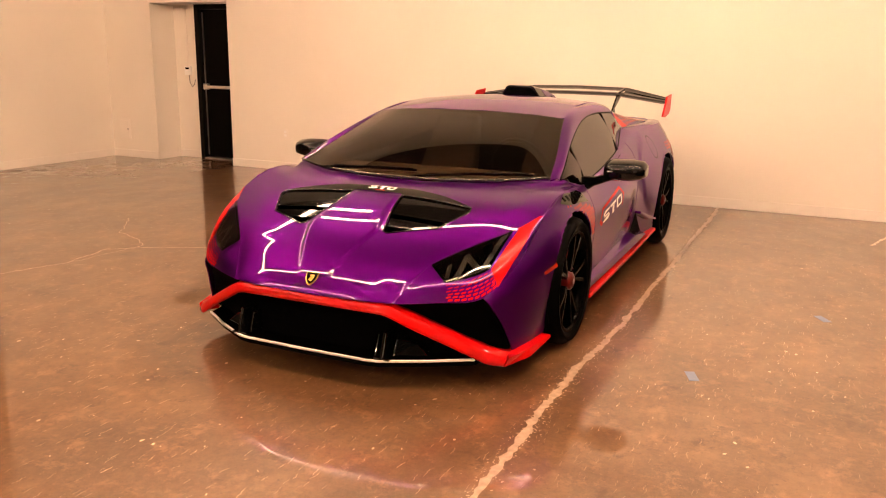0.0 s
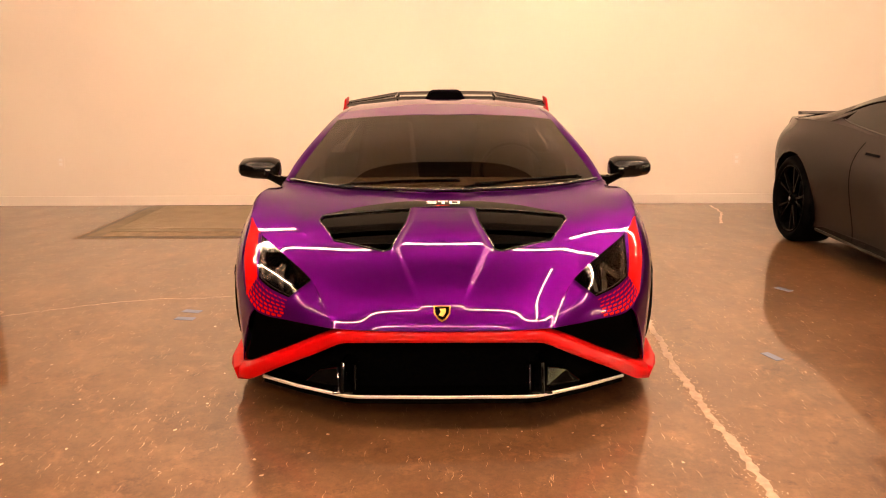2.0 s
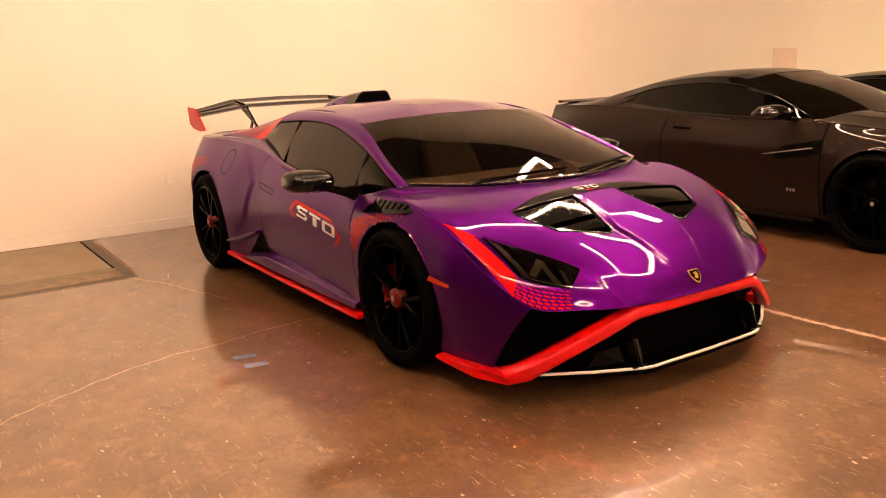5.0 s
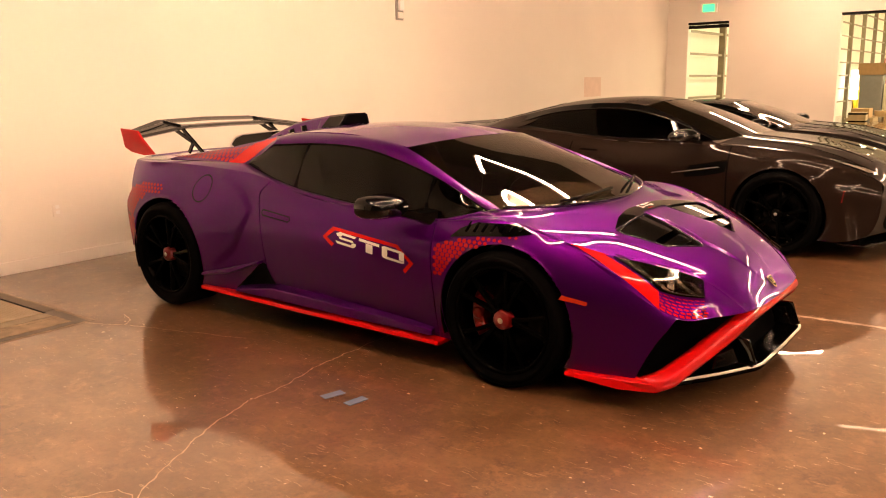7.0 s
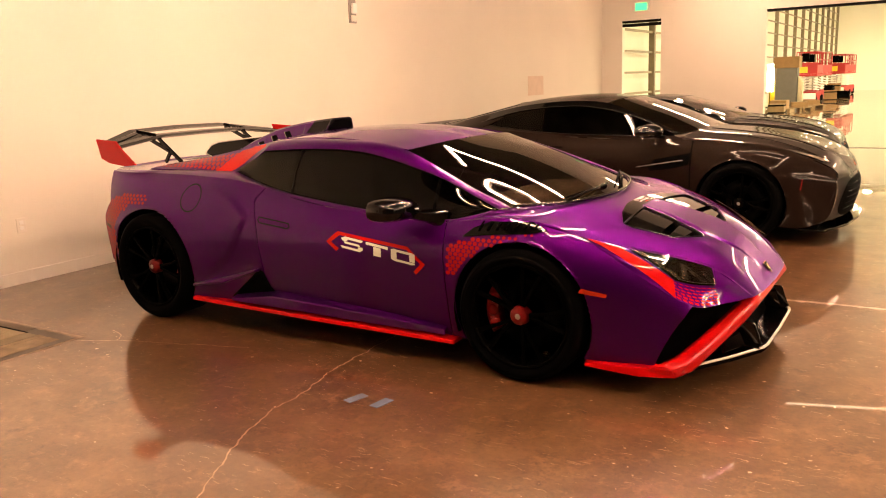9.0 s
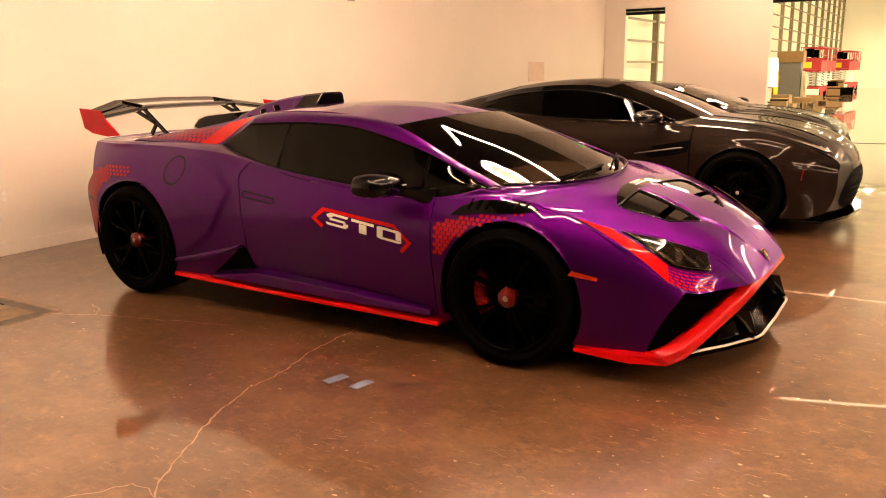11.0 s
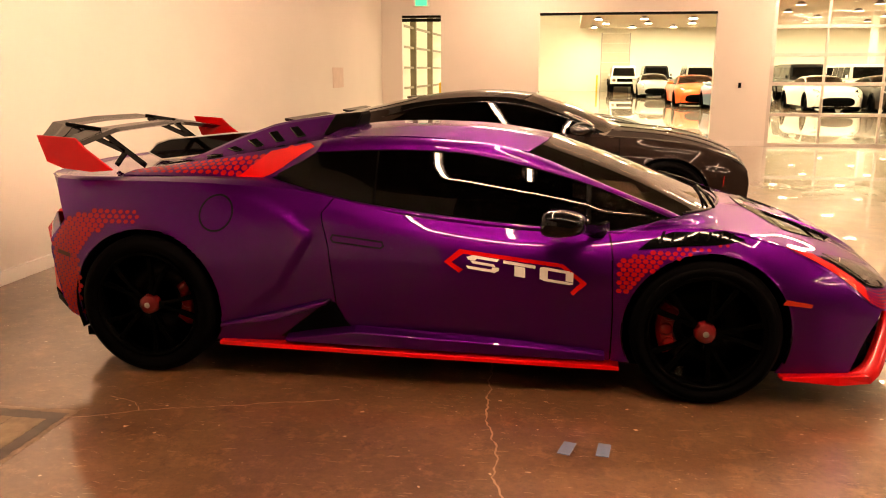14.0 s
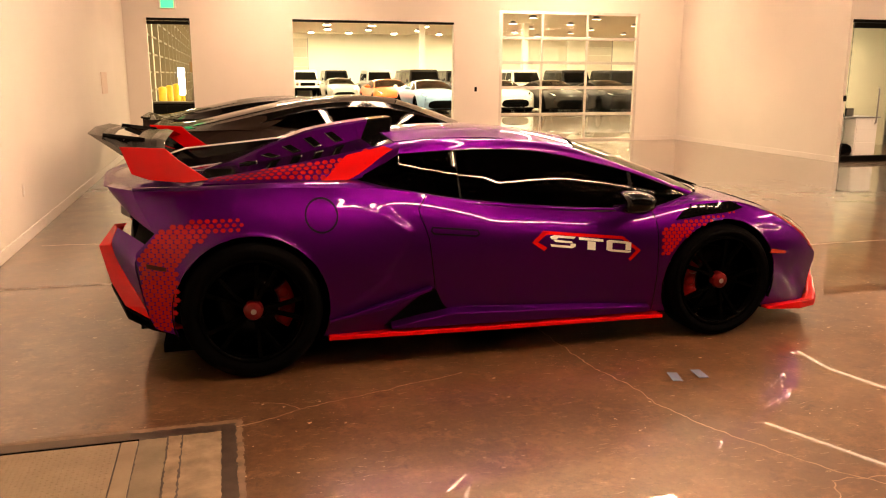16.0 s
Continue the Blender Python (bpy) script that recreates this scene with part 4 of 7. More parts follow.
def sto():
    car = thing("sports_car", (0.0, 0.012, 0.0), "low purple supercar with red trim, black bonnet vents and rear wing", "car")
    FX, RX, FZ, RZ = 1.31, -1.31, 0.328, 0.343
    # the body side: for each station x the sill, the widest line and the crest under the windows
    STATION = [2.10, 1.90, 1.62, 1.30, .90, .30, -.20, -.50, -.95, -1.31, -1.66, -1.90]
    sill_z = curve(STATION, [.170, .152, .15, .15, .162, .168, .172, .176, .182, .20, .235, .32])
    sill_y = curve(STATION, [.800, .862, .895, .905, .880, .862, .858, .872, .925, .935, .905, .82])
    wide_z = curve(STATION, [.345, .420, .490, .545, .560, .570, .575, .560, .525, .530, .560, .60])
    wide_y = curve(STATION, [.765, .866, .942, .960, .938, .932, .914, .905, .950, .972, .940, .845])
    crest_z = curve(STATION, [.410, .540, .710, .787, .752, .765, .825, .885, .920, .930, .928, .932])
    crest_y = curve(STATION, [.750, .845, .868, .878, .860, .840, .820, .790, .785, .800, .798, .745])
    crest = [(x, crest_y(x), crest_z(x)) for x in STATION]
    NV = 40
    front_cut = [(.905, .16), (.905, .40), (.893, .69), (.878, .76)]
    rear_cut = [(-.36, .17), (-.38, .42), (-.41, .66), (-.455, .80), (-.40, .87)]
    ramp = lambda v: np.clip(v, 0, 1) ** 2 * (3 - 2 * np.clip(v, 0, 1))  # noqa: E731

    def flank(x, v):
        """The body side at station x, v from the sill (0) to the crest (1)."""
        zs, zw, zc = sill_z(x), wide_z(x), crest_z(x)
        z = zs + v * (zc - zs)
        above, below = np.clip((z - zw) / (zc - zw), 0, 1), np.clip((zw - z) / (zw - zs), 0, 1)
        y = wide_y(x) - (wide_y(x) - crest_y(x)) * above ** 2.1 - (wide_y(x) - sill_y(x)) * below ** 1.9
        # the rear haunch stands proud of the door along a crease
        brow = np.interp(z, [.28, .45, .70, .80, .90], [-.86, -.62, -.47, -.60, -.82])
        y = y + .012 * ramp((brow - x) / .05) * ramp((x + 1.2) / .5) * ramp((z - .26) / .12) * ramp((.93 - z) / .06)
        return np.stack([x, y, z], -1)

    levels = np.linspace(0, 1, NV)

    def station(cut):
        """For each level, the x at which it meets the cut line."""
        xs = np.linspace(-1.2, 1.4, 1200)
        out = []
        for v in levels:
            z = flank(xs, np.full(1200, v))[:, 2]
            out.append(float(xs[np.argmin(np.abs(xs - np.interp(z, [p[1] for p in cut], [p[0] for p in cut])))]))
        return np.array(out)

    xf, xr = station(front_cut), station(rear_cut)

    def piece(a, b, n):
        """The part of the side between two cuts, given per level."""
        return np.stack([flank(np.linspace(a[j], b[j], n), np.full(n, levels[j])) for j in range(NV)])

    gap = 0.003
    nose_x = np.interp(levels, [0, .45, .76, .92, 1], [1.944, 2.009, 2.056, 2.074, 2.0835])
    tail_x = np.interp(levels, [0, .09, .41, .55, .72, .845, .94, 1], [-1.775, -1.803, -1.832, -1.842, -1.745, -1.795, -1.83, -1.845])
    fender_g, door_g, quarter_g = piece(nose_x, xf + gap, 110), piece(xf - gap, xr + gap, 70), piece(xr - gap, tail_x, 110)
    sides = {}
    for s in (1, -1):
        fg, dg, qg = (mirrored(g, s) for g in (fender_g, door_g, quarter_g))
        sheet("front_fender", fg, PURPLE, car, outward=(0.5, 0, 0.4), holes=[(FX, FZ, 0.362)])
        sheet("door", dg, PURPLE, car, outward=(0.2, 0, 0.4))
        sheet("rear_quarter", qg, PURPLE, car, outward=(-0.8, 0, 0.4), holes=[(RX, RZ, 0.378)])
        sides[s] = tree_of([fg, dg, qg])
        well(car, FX, FZ, s, 0.366, 0.55, 0.925)
        well(car, RX, RZ, s, 0.382, 0.52, 0.935)
        wheel(car, FX, 0.835, FZ, s, 0.328, 0.245, 0.258, SATIN, HUB_RED, DARK_RED)
        wheel(car, RX, 0.812, RZ, s, 0.343, 0.305, 0.258, SATIN, HUB_RED, DARK_RED)

    def trim(points):
        """Draws the nose in: everything ahead of x = 1.2 moves back in proportion."""
        return [(1.2 + (p[0] - 1.2) * 0.93 if p[0] > 1.2 else p[0], *p[1:]) for p in points]

    # bonnet, nose corners
    c0 = [(2.385, 0, .40), (2.308, 0, .483), (2.20, 0, .57), (2.0, 0, .66), (1.72, 0, .748), (1.60, 0, .775), (1.46, 0, .797)]
    c1 = [(2.38, .22, .40), (2.300, .23, .483), (2.19, .25, .57), (1.99, .28, .66), (1.72, .30, .745), (1.57, .30, .775), (1.42, .30, .80)]
    c2 = [(2.374, .33, .40), (2.287, .36, .484), (2.165, .41, .572), (1.96, .50, .655), (1.70, .60, .732), (1.44, .66, .776), (1.19, .765, .815)]
    c3 = [(2.355, .42, .40), (2.262, .465, .481), (2.135, .54, .560), (1.92, .715, .635), (1.65, .862, .715), (1.31, .878, .787), (.895, .86, .752)]
    half = [trim(r) for r in (c0, c1, c2, c3)]
    full = [[(x, -y, z) for x, y, z in r] for r in half[:0:-1]] + half
    edge_g = patch(full, 220, 241)
    hood_g = faired(edge_g, 8, 12)
    # behind the headlights the faired skin meets the fenders along its two long edges
    fade = np.clip(1 - np.minimum(np.arange(241), 240 - np.arange(241)) / 20, 0, 1)[:, None, None] ** 2
    hood_g += fade * np.clip((1.70 - edge_g[..., :1]) / .15, 0, 1) * (edge_g - hood_g)
    px, py = hood_g[..., 0], hood_g[..., 1]
    # raised tongue between the vents, running out in two creases towards the badge
    tongue = [(1.648, .128), (1.80, .150), (1.985, .196), (2.12, .150), (2.26, .085)]
    dist, within = polygon_distance(px, py, tongue + [(x, -y) for x, y in tongue[::-1]])
    step = np.clip(dist / .022, 0, 1)
    rise = np.interp(px, [1.64, 1.70, 1.80, 1.90, 2.10, 2.255], [.003, .005, .012, .015, .010, 0])
    hood_g[..., 2] += np.where(within, rise * step * step * (3 - 2 * step), 0)
    VENT = [(1.690, .532), (1.675, .36), (1.660, .142), (1.80, .162), (1.985, .212), (1.997, .240), (1.905, .452), (1.735, .538)]
    vents = {s: [(x, s * y) for x, y in VENT] for s in (1, -1)}
    sheet("bonnet", hood_g, PURPLE, car, outward=(1.6, 0, 0.2), cuts=vents.values())
    up = [(2.262, .465, .481), (2.16, .53, .56), (2.01, .655, .613), (1.83, .795, .655), (1.65, .862, .715)]
    lo = [(2.355, .42, .40), (2.27, .585, .405), (2.15, .755, .42), (1.95, .845, .54), (1.65, .868, .71)]
    up, lo = trim(up), trim(lo)
    rim = hood_g[-1][np.argsort(hood_g[-1][:, 0])]
    up = [tuple(np.interp(p[0], rim[:, 0], rim[:, k]) for k in range(3)) for p in up]
    mid = [((a[0] + b[0]) / 2 + .016, (a[1] + b[1]) / 2 + .018, (a[2] + b[2]) / 2) for a, b in zip(up, lo)]
    mid[0], mid[-1] = tuple(np.interp(2.231, rim[:, 0], rim[:, k]) for k in range(3)), (1.6185, .868, .712)
    for s in (1, -1):
        g = mirrored(patch([up, mid, lo], 40, 14), s)
        sheet("nose_corner", g, PURPLE, car, outward=(1.5, 0, 0.3))
        sides[s, "nose"] = tree_of([g])
    top = tree_of([hood_g])

    # windscreen, roof, pillars
    ws = [[(1.455, 0, .803), (1.42, .28, .805), (1.34, .54, .81), (1.195, .76, .82)],
          [(1.02, 0, .975), (1.0, .27, .973), (.95, .50, .965), (.86, .695, .945)],
          [(.60, 0, 1.115), (.59, .24, 1.113), (.56, .45, 1.103), (.505, .615, 1.083)]]
    wsf = [[(x, -y, z) for x, y, z in r[:0:-1]] + r for r in ws]
    sheet("windscreen", patch(wsf, 40, 24), SCREEN, car, "dark tinted windscreen", 0.005, (0.5, 0, 0.5)).visible_shadow = False
    rf = [[(.595, 0, 1.116), (.30, 0, 1.163), (0, 0, 1.18), (-.30, 0, 1.175), (-.52, 0, 1.155)],
          [(.585, .24, 1.114), (.30, .24, 1.158), (0, .24, 1.175), (-.30, .235, 1.17), (-.52, .23, 1.15)],
          [(.50, .615, 1.084), (.25, .585, 1.122), (-.02, .57, 1.143), (-.30, .56, 1.143), (-.52, .55, 1.128)]]
    rff = [[(x, -y, z) for x, y, z in r] for r in rf[:0:-1]] + rf
    sheet("roof", patch(rff, 40, 33), PURPLE, car, outward=(0, 0, 0.5))
    rail_in = [(1.20, .762, .82), (1.02, .73, .888), (.78, .68, .975), (.505, .618, 1.083), (.25, .588, 1.122), (-.08, .573, 1.143), (-.50, .553, 1.13)]
    rail_out = [(1.145, .797, .815), (.99, .778, .878), (.77, .738, .957), (.45, .688, 1.035), (.19, .664, 1.078), (-.13, .655, 1.088), (-.52, .66, 1.072)]
    rail_mid = [((a[0] + b[0]) / 2, (a[1] + b[1]) / 2 + .012, (a[2] + b[2]) / 2 + .012) for a, b in zip(rail_in, rail_out)]
    sill_g = [(1.135, .797, .812), (.87, .838, .755), (.55, .828, .768), (.20, .812, .795), (-.20, .785, .838), (-.50, .73, .885), (-.74, .682, .942)]
    top_g = [(1.135, .795, .814), (.99, .775, .874), (.77, .735, .953), (.45, .685, 1.031), (.19, .66, 1.074), (-.13, .651, 1.084), (-.52, .656, 1.066)]

    def along(curve, xs):
        us = np.linspace(0, len(curve) - 1, 300)
        p = spline(curve, us)
        o = np.argsort(p[:, 0])
        return np.stack([np.interp(xs, p[o, 0], p[o, k]) for k in range(3)], 1)

    for s in (1, -1):
        sheet("cant_rail", mirrored(faired(patch([rail_in, rail_mid, rail_out], 60, 9), 6, 2), s), PURPLE, car, outward=(0.2, 0, 0.5))
        # side glass in three panes with black dividers
        for name, xa, xb in (("quarter_light", 1.12, .787), ("door_glass", .783, -.210), ("rear_quarter_glass", -.214, -.715)):
            xs = np.linspace(xa, xb, 18)
            a, b = along(sill_g, xs), along(top_g, xs)
            if name == "rear_quarter_glass":
                b = np.stack([np.interp(xs[::-1], [-.74, -.52, -.2], [p, q, r])[::-1] for p, q, r in zip((-.735, .685, .952), (-.52, .656, 1.066), (-.2, .651, 1.083))], 1)
                b[:, 0] = xs
            m = (a + b) / 2
            m[:, 1] += 0.012
            sheet(name, mirrored(patch([a, m, b], 18, 9), s), TINT, car, "dark tinted glass", 0.004, (0.2, 0, 0.6))
        for x, w in ((.785, .022), (-.212, .012)):
            a, b = along(sill_g, [x, x - 0.001])[0], along(top_g, [x, x - 0.001])[0]
            bar("window_divider", (a[0], s * (a[1] + .006), a[2]), (b[0], s * (b[1] + .004), b[2]), w, 0.010, SATIN, car, up=(0, s, 0))
        xs = np.linspace(1.12, -.74, 40)
        a, b = along(sill_g, xs), along(crest, xs)
        b[:4] = b[:4] * np.linspace(0.0, 1, 4)[:, None] + a[:4] * np.linspace(1, 0.0, 4)[:, None]
        m = (a + b) / 2 + np.array((0, 0.008, 0.006))
        sheet("belt_panel", mirrored(patch([a, m, b], 40, 5), s), PURPLE, car, outward=(0, 0, 0.3))
        # rear sail and shoulder
        sail = [[(-.47, .555, 1.132), (-.82, .565, 1.068), (-1.15, .58, 1.01), (-1.50, .60, .962)],
                [(-.50, .62, 1.105), (-.79, .635, 1.01), (-1.14, .65, .98), (-1.51, .66, .957)],
                [(-.525, .662, 1.07), (-.75, .682, .946), (-1.12, .70, .945), (-1.52, .71, .948)]]
        sg = mirrored(patch(sail, 30, 12), s)
        sheet("rear_sail", sg, PURPLE, car, outward=(-1, 0, 0.6))
        sides[s, "sail"] = tree_of([sg])
        a = spline([(-.74, .68, .944), (-1.12, .70, .945), (-1.52, .71, .94), (-1.86, .67, .934)], np.linspace(0, 3, 30))
        b = along(crest, np.linspace(-.74, -1.844, 30))
        m = (a + b) / 2 + np.array((0, 0, .006))
        sheet("shoulder_panel", mirrored(patch([a, m, b], 30, 6), s), PURPLE, car, outward=(-1, 0, 0.5))

    # rounded panel borders
    def bead(name, pts, r, mat, parent=car):
        tube(name, [tuple(p) for p in pts], r, mat, parent, sides=8)

    def over_bonnet(path, n=14):
        out = []
        for a, b in zip(path, path[1:]):
            for t in np.linspace(0, 1, n)[(1 if out else 0):]:
                x, y = a[0] + (b[0] - a[0]) * t, a[1] + (b[1] - a[1]) * t
                out.append((x, y, top.ray_cast(Vector((x, y, 3)), Vector((0, 0, -1)))[0].z))
        return out

    bead("bonnet_border", hood_g[::5, -1], .004, PURPLE)
    bead("screen_seal", [p + np.array((.012, 0, .010)) for p in patch(wsf, 40, 24)[0]], .008, GLOSS)
    for s in (1, -1):
        bead("window_border", mirrored(spline(rail_out, np.linspace(0, 6, 40)), s) + np.array((0, 0, -.004)), .004, SATIN)
        bead("belt_border", mirrored(spline(sill_g, np.linspace(0, 6, 40)), s), .0045, SATIN)

    # cowl and wipers
    cw = [[(1.50, 0, .782), (1.45, .30, .785), (1.36, .55, .79), (1.22, .74, .80)], [(1.44, 0, .790), (1.40, .28, .792), (1.32, .54, .797), (1.185, .75, .807)]]
    sheet("cowl_panel", patch([[(x, -y, z) for x, y, z in r[:0:-1]] + r for r in cw], 30, 4), MATTE, car, outward=(1, 0, 0))
    for y0, y1, k in ((.10, .66, 0), (-.50, .06, 1)):
        arm = tube("wiper_arm", [(1.455 - .30 * y0 * y0, y0, .822), (1.40 - .30 * ((y0 + y1) / 2) ** 2, (y0 + y1) / 2, .842), (1.385 - .32 * y1 * y1, y1, .847)], .008, SATIN, car, sides=6)
        tube("wiper_blade", [(1.41 - .30 * (y0 + .05) ** 2, y0 + .05, .832), (1.378 - .33 * y1 * y1, y1 + .02, .842)], .006, MATTE, arm, sides=6)

    # engine cover, spine, scoop, fin, tail deck
    ec = [[(-.50, 0, 1.15), (-.85, 0, 1.07), (-1.2, 0, 1.0), (-1.52, 0, .955)], [(-.50, .30, 1.143), (-.85, .30, 1.065), (-1.2, .32, .995), (-1.52, .36, .953)], [(-.49, .552, 1.128), (-.84, .562, 1.062), (-1.17, .578, 1.004), (-1.51, .60, .957)]]
    sheet("engine_cover", patch([[(x, -y, z) for x, y, z in r] for r in ec[:0:-1]] + ec, 30, 21), BLACK, car, "black louvred engine cover", outward=(-1, 0, 0.5))
    def spine_at(x):
        """Half widths and heights of the spine at x: foot, top."""
        X = [-1.52, -1.39, -1.15, -.93, -.75, -.587]
        return [float(np.interp(x, X, v)) for v in ((.17, .175, .18, .185, .18, .175), (.945, .955, .99, 1.03, 1.075, 1.115), (.12, .11, .10, .095, .095, .10), (.955, .988, 1.09, 1.168, 1.20, 1.222))]

    def ridge_loop(w0, z0, w1, z1, x0, x1):
        return [(x0, -w0, z0), (x1, -w1 - .012, z1 - .012), (x1, -w1 + .01, z1), (x1, w1 - .01, z1), (x1, w1 + .012, z1 - .012), (x0, w0, z0)]

    spine = loft("engine_spine", [ridge_loop(*spine_at(x), x - (.05 if x > -.6 else 0), x) for x in np.linspace(-.588, -1.52, 14)], PURPLE, car, "purple raised spine with black louvre slots", bevel=.004)
    scoop = loft("roof_scoop", [ridge_loop(.170, 1.125, .095, 1.236, -.47, -.44), ridge_loop(.174, 1.112, .099, 1.2215, -.637, -.589)], BLACK, car, "black roof air scoop with forward mouth", bevel=.004)
    loft("scoop_mouth", [ridge_loop(.150, 1.15, .085, 1.224, -.461, -.436), ridge_loop(.150, 1.15, .085, 1.224, -.50, -.48)], MATTE, scoop)
    for s in (1, -1):
        for x, h in ((-.80, .062), (-.922, .060), (-1.044, .052), (-1.165, .042), (-1.29, .030)):
            q = []
            for xx, f in ((x + .016, .26), (x + .060, .26), (x + .004, .30 + h * 8.6), (x - .040, .30 + h * 8.6)):
                w0, z0, w1, z1 = spine_at(xx)
                f = .30 + (f - .30) * .9
                q.append((xx, s * (w0 + f * (w1 + .012 - w0)), z0 + f * (z1 - .012 - z0)))
            slot = loft("louvre", [[(a, b - s * .012, c) for a, b, c in q], [(a, b + s * .003, c + .002) for a, b, c in q]], MATTE, spine)
            tube("louvre_lip", [(a, b + s * .004, c + .002) for a, b, c in (q[3], q[0], q[1])], .0045, GLOSS, slot, sides=6)
    fin = [(-.90, 1.135), (-1.62, 1.065), (-1.70, 1.04), (-1.76, .985), (-1.68, .945), (-.90, 1.04)]
    loft("dorsal_fin", [[(x, y, z) for x, z in fin] for y in (-.007, .007)], BLACK, car, "black central fin", bevel=0.003)
    for y in (-.009, .009):
        tube("fin_edge", [(x, y, z) for x, z in fin], .0045, TRIM_WHITE, car, "pale bright edge of the fin", sides=6, closed=True)
    deck = [[(-1.50, .705, .943), (-1.66, .715, .93), (-1.78, .73, .925), (-1.85, .745, .932)], [(-1.50, .56, .948), (-1.70, .565, .934), (-1.87, .57, .928), (-1.985, .57, .936)], [(-1.50, .38, .95), (-1.75, .40, .935), (-1.94, .42, .93), (-2.01, .42, .94)], [(-1.50, 0, .952), (-1.77, 0, .94), (-1.97, 0, .935), (-2.05, 0, .945)]]
    sheet("tail_deck", patch(deck + [[(x, -y, z) for x, y, z in r] for r in deck[-2::-1]], 16, 33), PURPLE, car, outward=(-1.5, 0, 0.5))
    # rear fascia
    band = [[(-1.847, .746, .930), (-1.93, .665, .932), (-1.985, .57, .934), (-2.03, .30, .939), (-2.05, 0, .943)], [(-1.80, .80, .83), (-1.89, .705, .865), (-1.965, .57, .90), (-2.02, .30, .918), (-2.04, 0, .922)], [(-1.747, .866, .737), (-1.85, .745, .80), (-1.94, .57, .865), (-2.0, .30, .893), (-2.02, 0, .90)]]
    sheet("tail_band", patch([r + [(x, -y, z) for x, y, z in r[-2::-1]] for r in band], 60, 10), PURPLE, car, "purple tail overhang above the black recess", outward=(-1, 0, .7))
    fa = [[(-1.82, .72, .92), (-1.96, .42, .925), (-2.0, 0, .93)], [(-1.735, .862, .735), (-1.86, .42, .80), (-1.92, 0, .82)], [(-1.825, .862, .61), (-1.90, .42, .60), (-1.94, 0, .60)], [(-1.79, .862, .40), (-1.89, .42, .40), (-1.92, 0, .40)], [(-1.73, .84, .24), (-1.84, .42, .2), (-1.86, 0, .2)]]
    sheet("rear_fascia", patch([r + [(x, -y, z) for x, y, z in r[-2::-1]] for r in fa], 30, 20), MATTE, car, outward=(-1, 0, 0.5))
    for s in (1, -1):
        rim = [((-1.957, .60, .748), (-1.937, .66, .740)), ((-1.998, .60, .694), (-1.956, .66, .700)), ((-2.037, .61, .643), (-1.971, .68, .660)), ((-2.015, .63, .557), (-1.934, .70, .556)), ((-1.990, .66, .471), (-1.895, .74, .492)), ((-1.919, .76, .365), (-1.817, .84, .371)), ((-1.80, .84, .311), (-1.747, .885, .315)), ((-1.684, .90, .265), (-1.682, .915, .280))]
        loft("rear_blade", [[(a, s * b, c), (d, s * e, f), (d + .03, s * (e - .03), f), (a + .06, s * (b - .02), c)] for (a, b, c), (d, e, f) in rim], RED, car, "red rear bumper blade", bevel=0.004)
        loft("bumper_flick", [[(a, s * b, c - .012), (a + .01, s * b, c - h), (a + .06, s * (b - .02), c - h), (a + .06, s * (b - .02), c - .012)] for ((a, b, c), _), h in zip(rim[4:], (.05, .07, .06, .03))], SATIN, car, "black flick under the red blade", bevel=0.004)
        corner_g = patch([[(-1.78, .872, .68), (-1.843, .870, .61), (-1.833, .872, .50), (-1.803, .876, .34)], [(-1.935, .665, .74), (-1.965, .68, .66), (-1.928, .71, .55), (-1.815, .84, .37)]], 12, 8)
        sheet("bumper_corner", mirrored(corner_g, s), PURPLE, car, "purple bumper corner beside the red blade", outward=(-1.5, 0, .5))
        tl = [[(-1.90, s * .50, .83), (-1.83, s * .66, .83), (-1.83, s * .66, .78), (-1.90, s * .50, .78)], [(-1.935, s * .50, .83), (-1.872, s * .66, .83), (-1.872, s * .66, .78), (-1.935, s * .50, .78)]]
        loft("tail_light", tl, plain("dark_red_lens", (0.012, 0.001, 0.001), 0.3, spec=0.03), car, bevel=0.008)
        loft("diffuser_fin", [[(-1.84, s * .52, .34), (-1.66, s * .52, .30), (-1.66, s * .52, .17), (-1.80, s * .52, .23)], [(-1.84, s * .54, .34), (-1.66, s * .54, .30), (-1.66, s * .54, .17), (-1.80, s * .54, .23)]], SATIN, car)
    loft("diffuser", [[(-1.60, y, .16), (-1.83, y, .25), (-1.83, y, .29), (-1.60, y, .30)] for y in (-.70, .70)], SATIN, car, "black rear diffuser", bevel=0.01)

    # rear wing
    def foil(y, x0, x1, z0, z1, t):
        return [(x0, y, z0), (x0 - .04, y, z0 + t * .6), ((x0 + x1) / 2, y, (z0 + z1) / 2 + t * .7 - .012), (x1, y, z1), (x1 + .01, y, z1 - .008), ((x0 + x1) / 2, y, (z0 + z1) / 2 - t * .6 - .012), (x0 - .03, y, z0 - t * .4)]

    wing = loft("rear_wing", [foil(y, x0, x1, z0, z1, .020) for y, x0, x1, z0, z1 in ((-.835, -1.68, -1.80, 1.085, 1.10), (-.43, -1.70, -1.84, 1.135, 1.15), (-.38, -1.70, -1.84, 1.14, 1.155), (0, -1.70, -1.85, 1.143, 1.158), (.38, -1.70, -1.84, 1.14, 1.155), (.43, -1.70, -1.84, 1.135, 1.15), (.835, -1.68, -1.80, 1.085, 1.10))], CARBON, car, "black carbon rear wing blade", bevel=0.002)
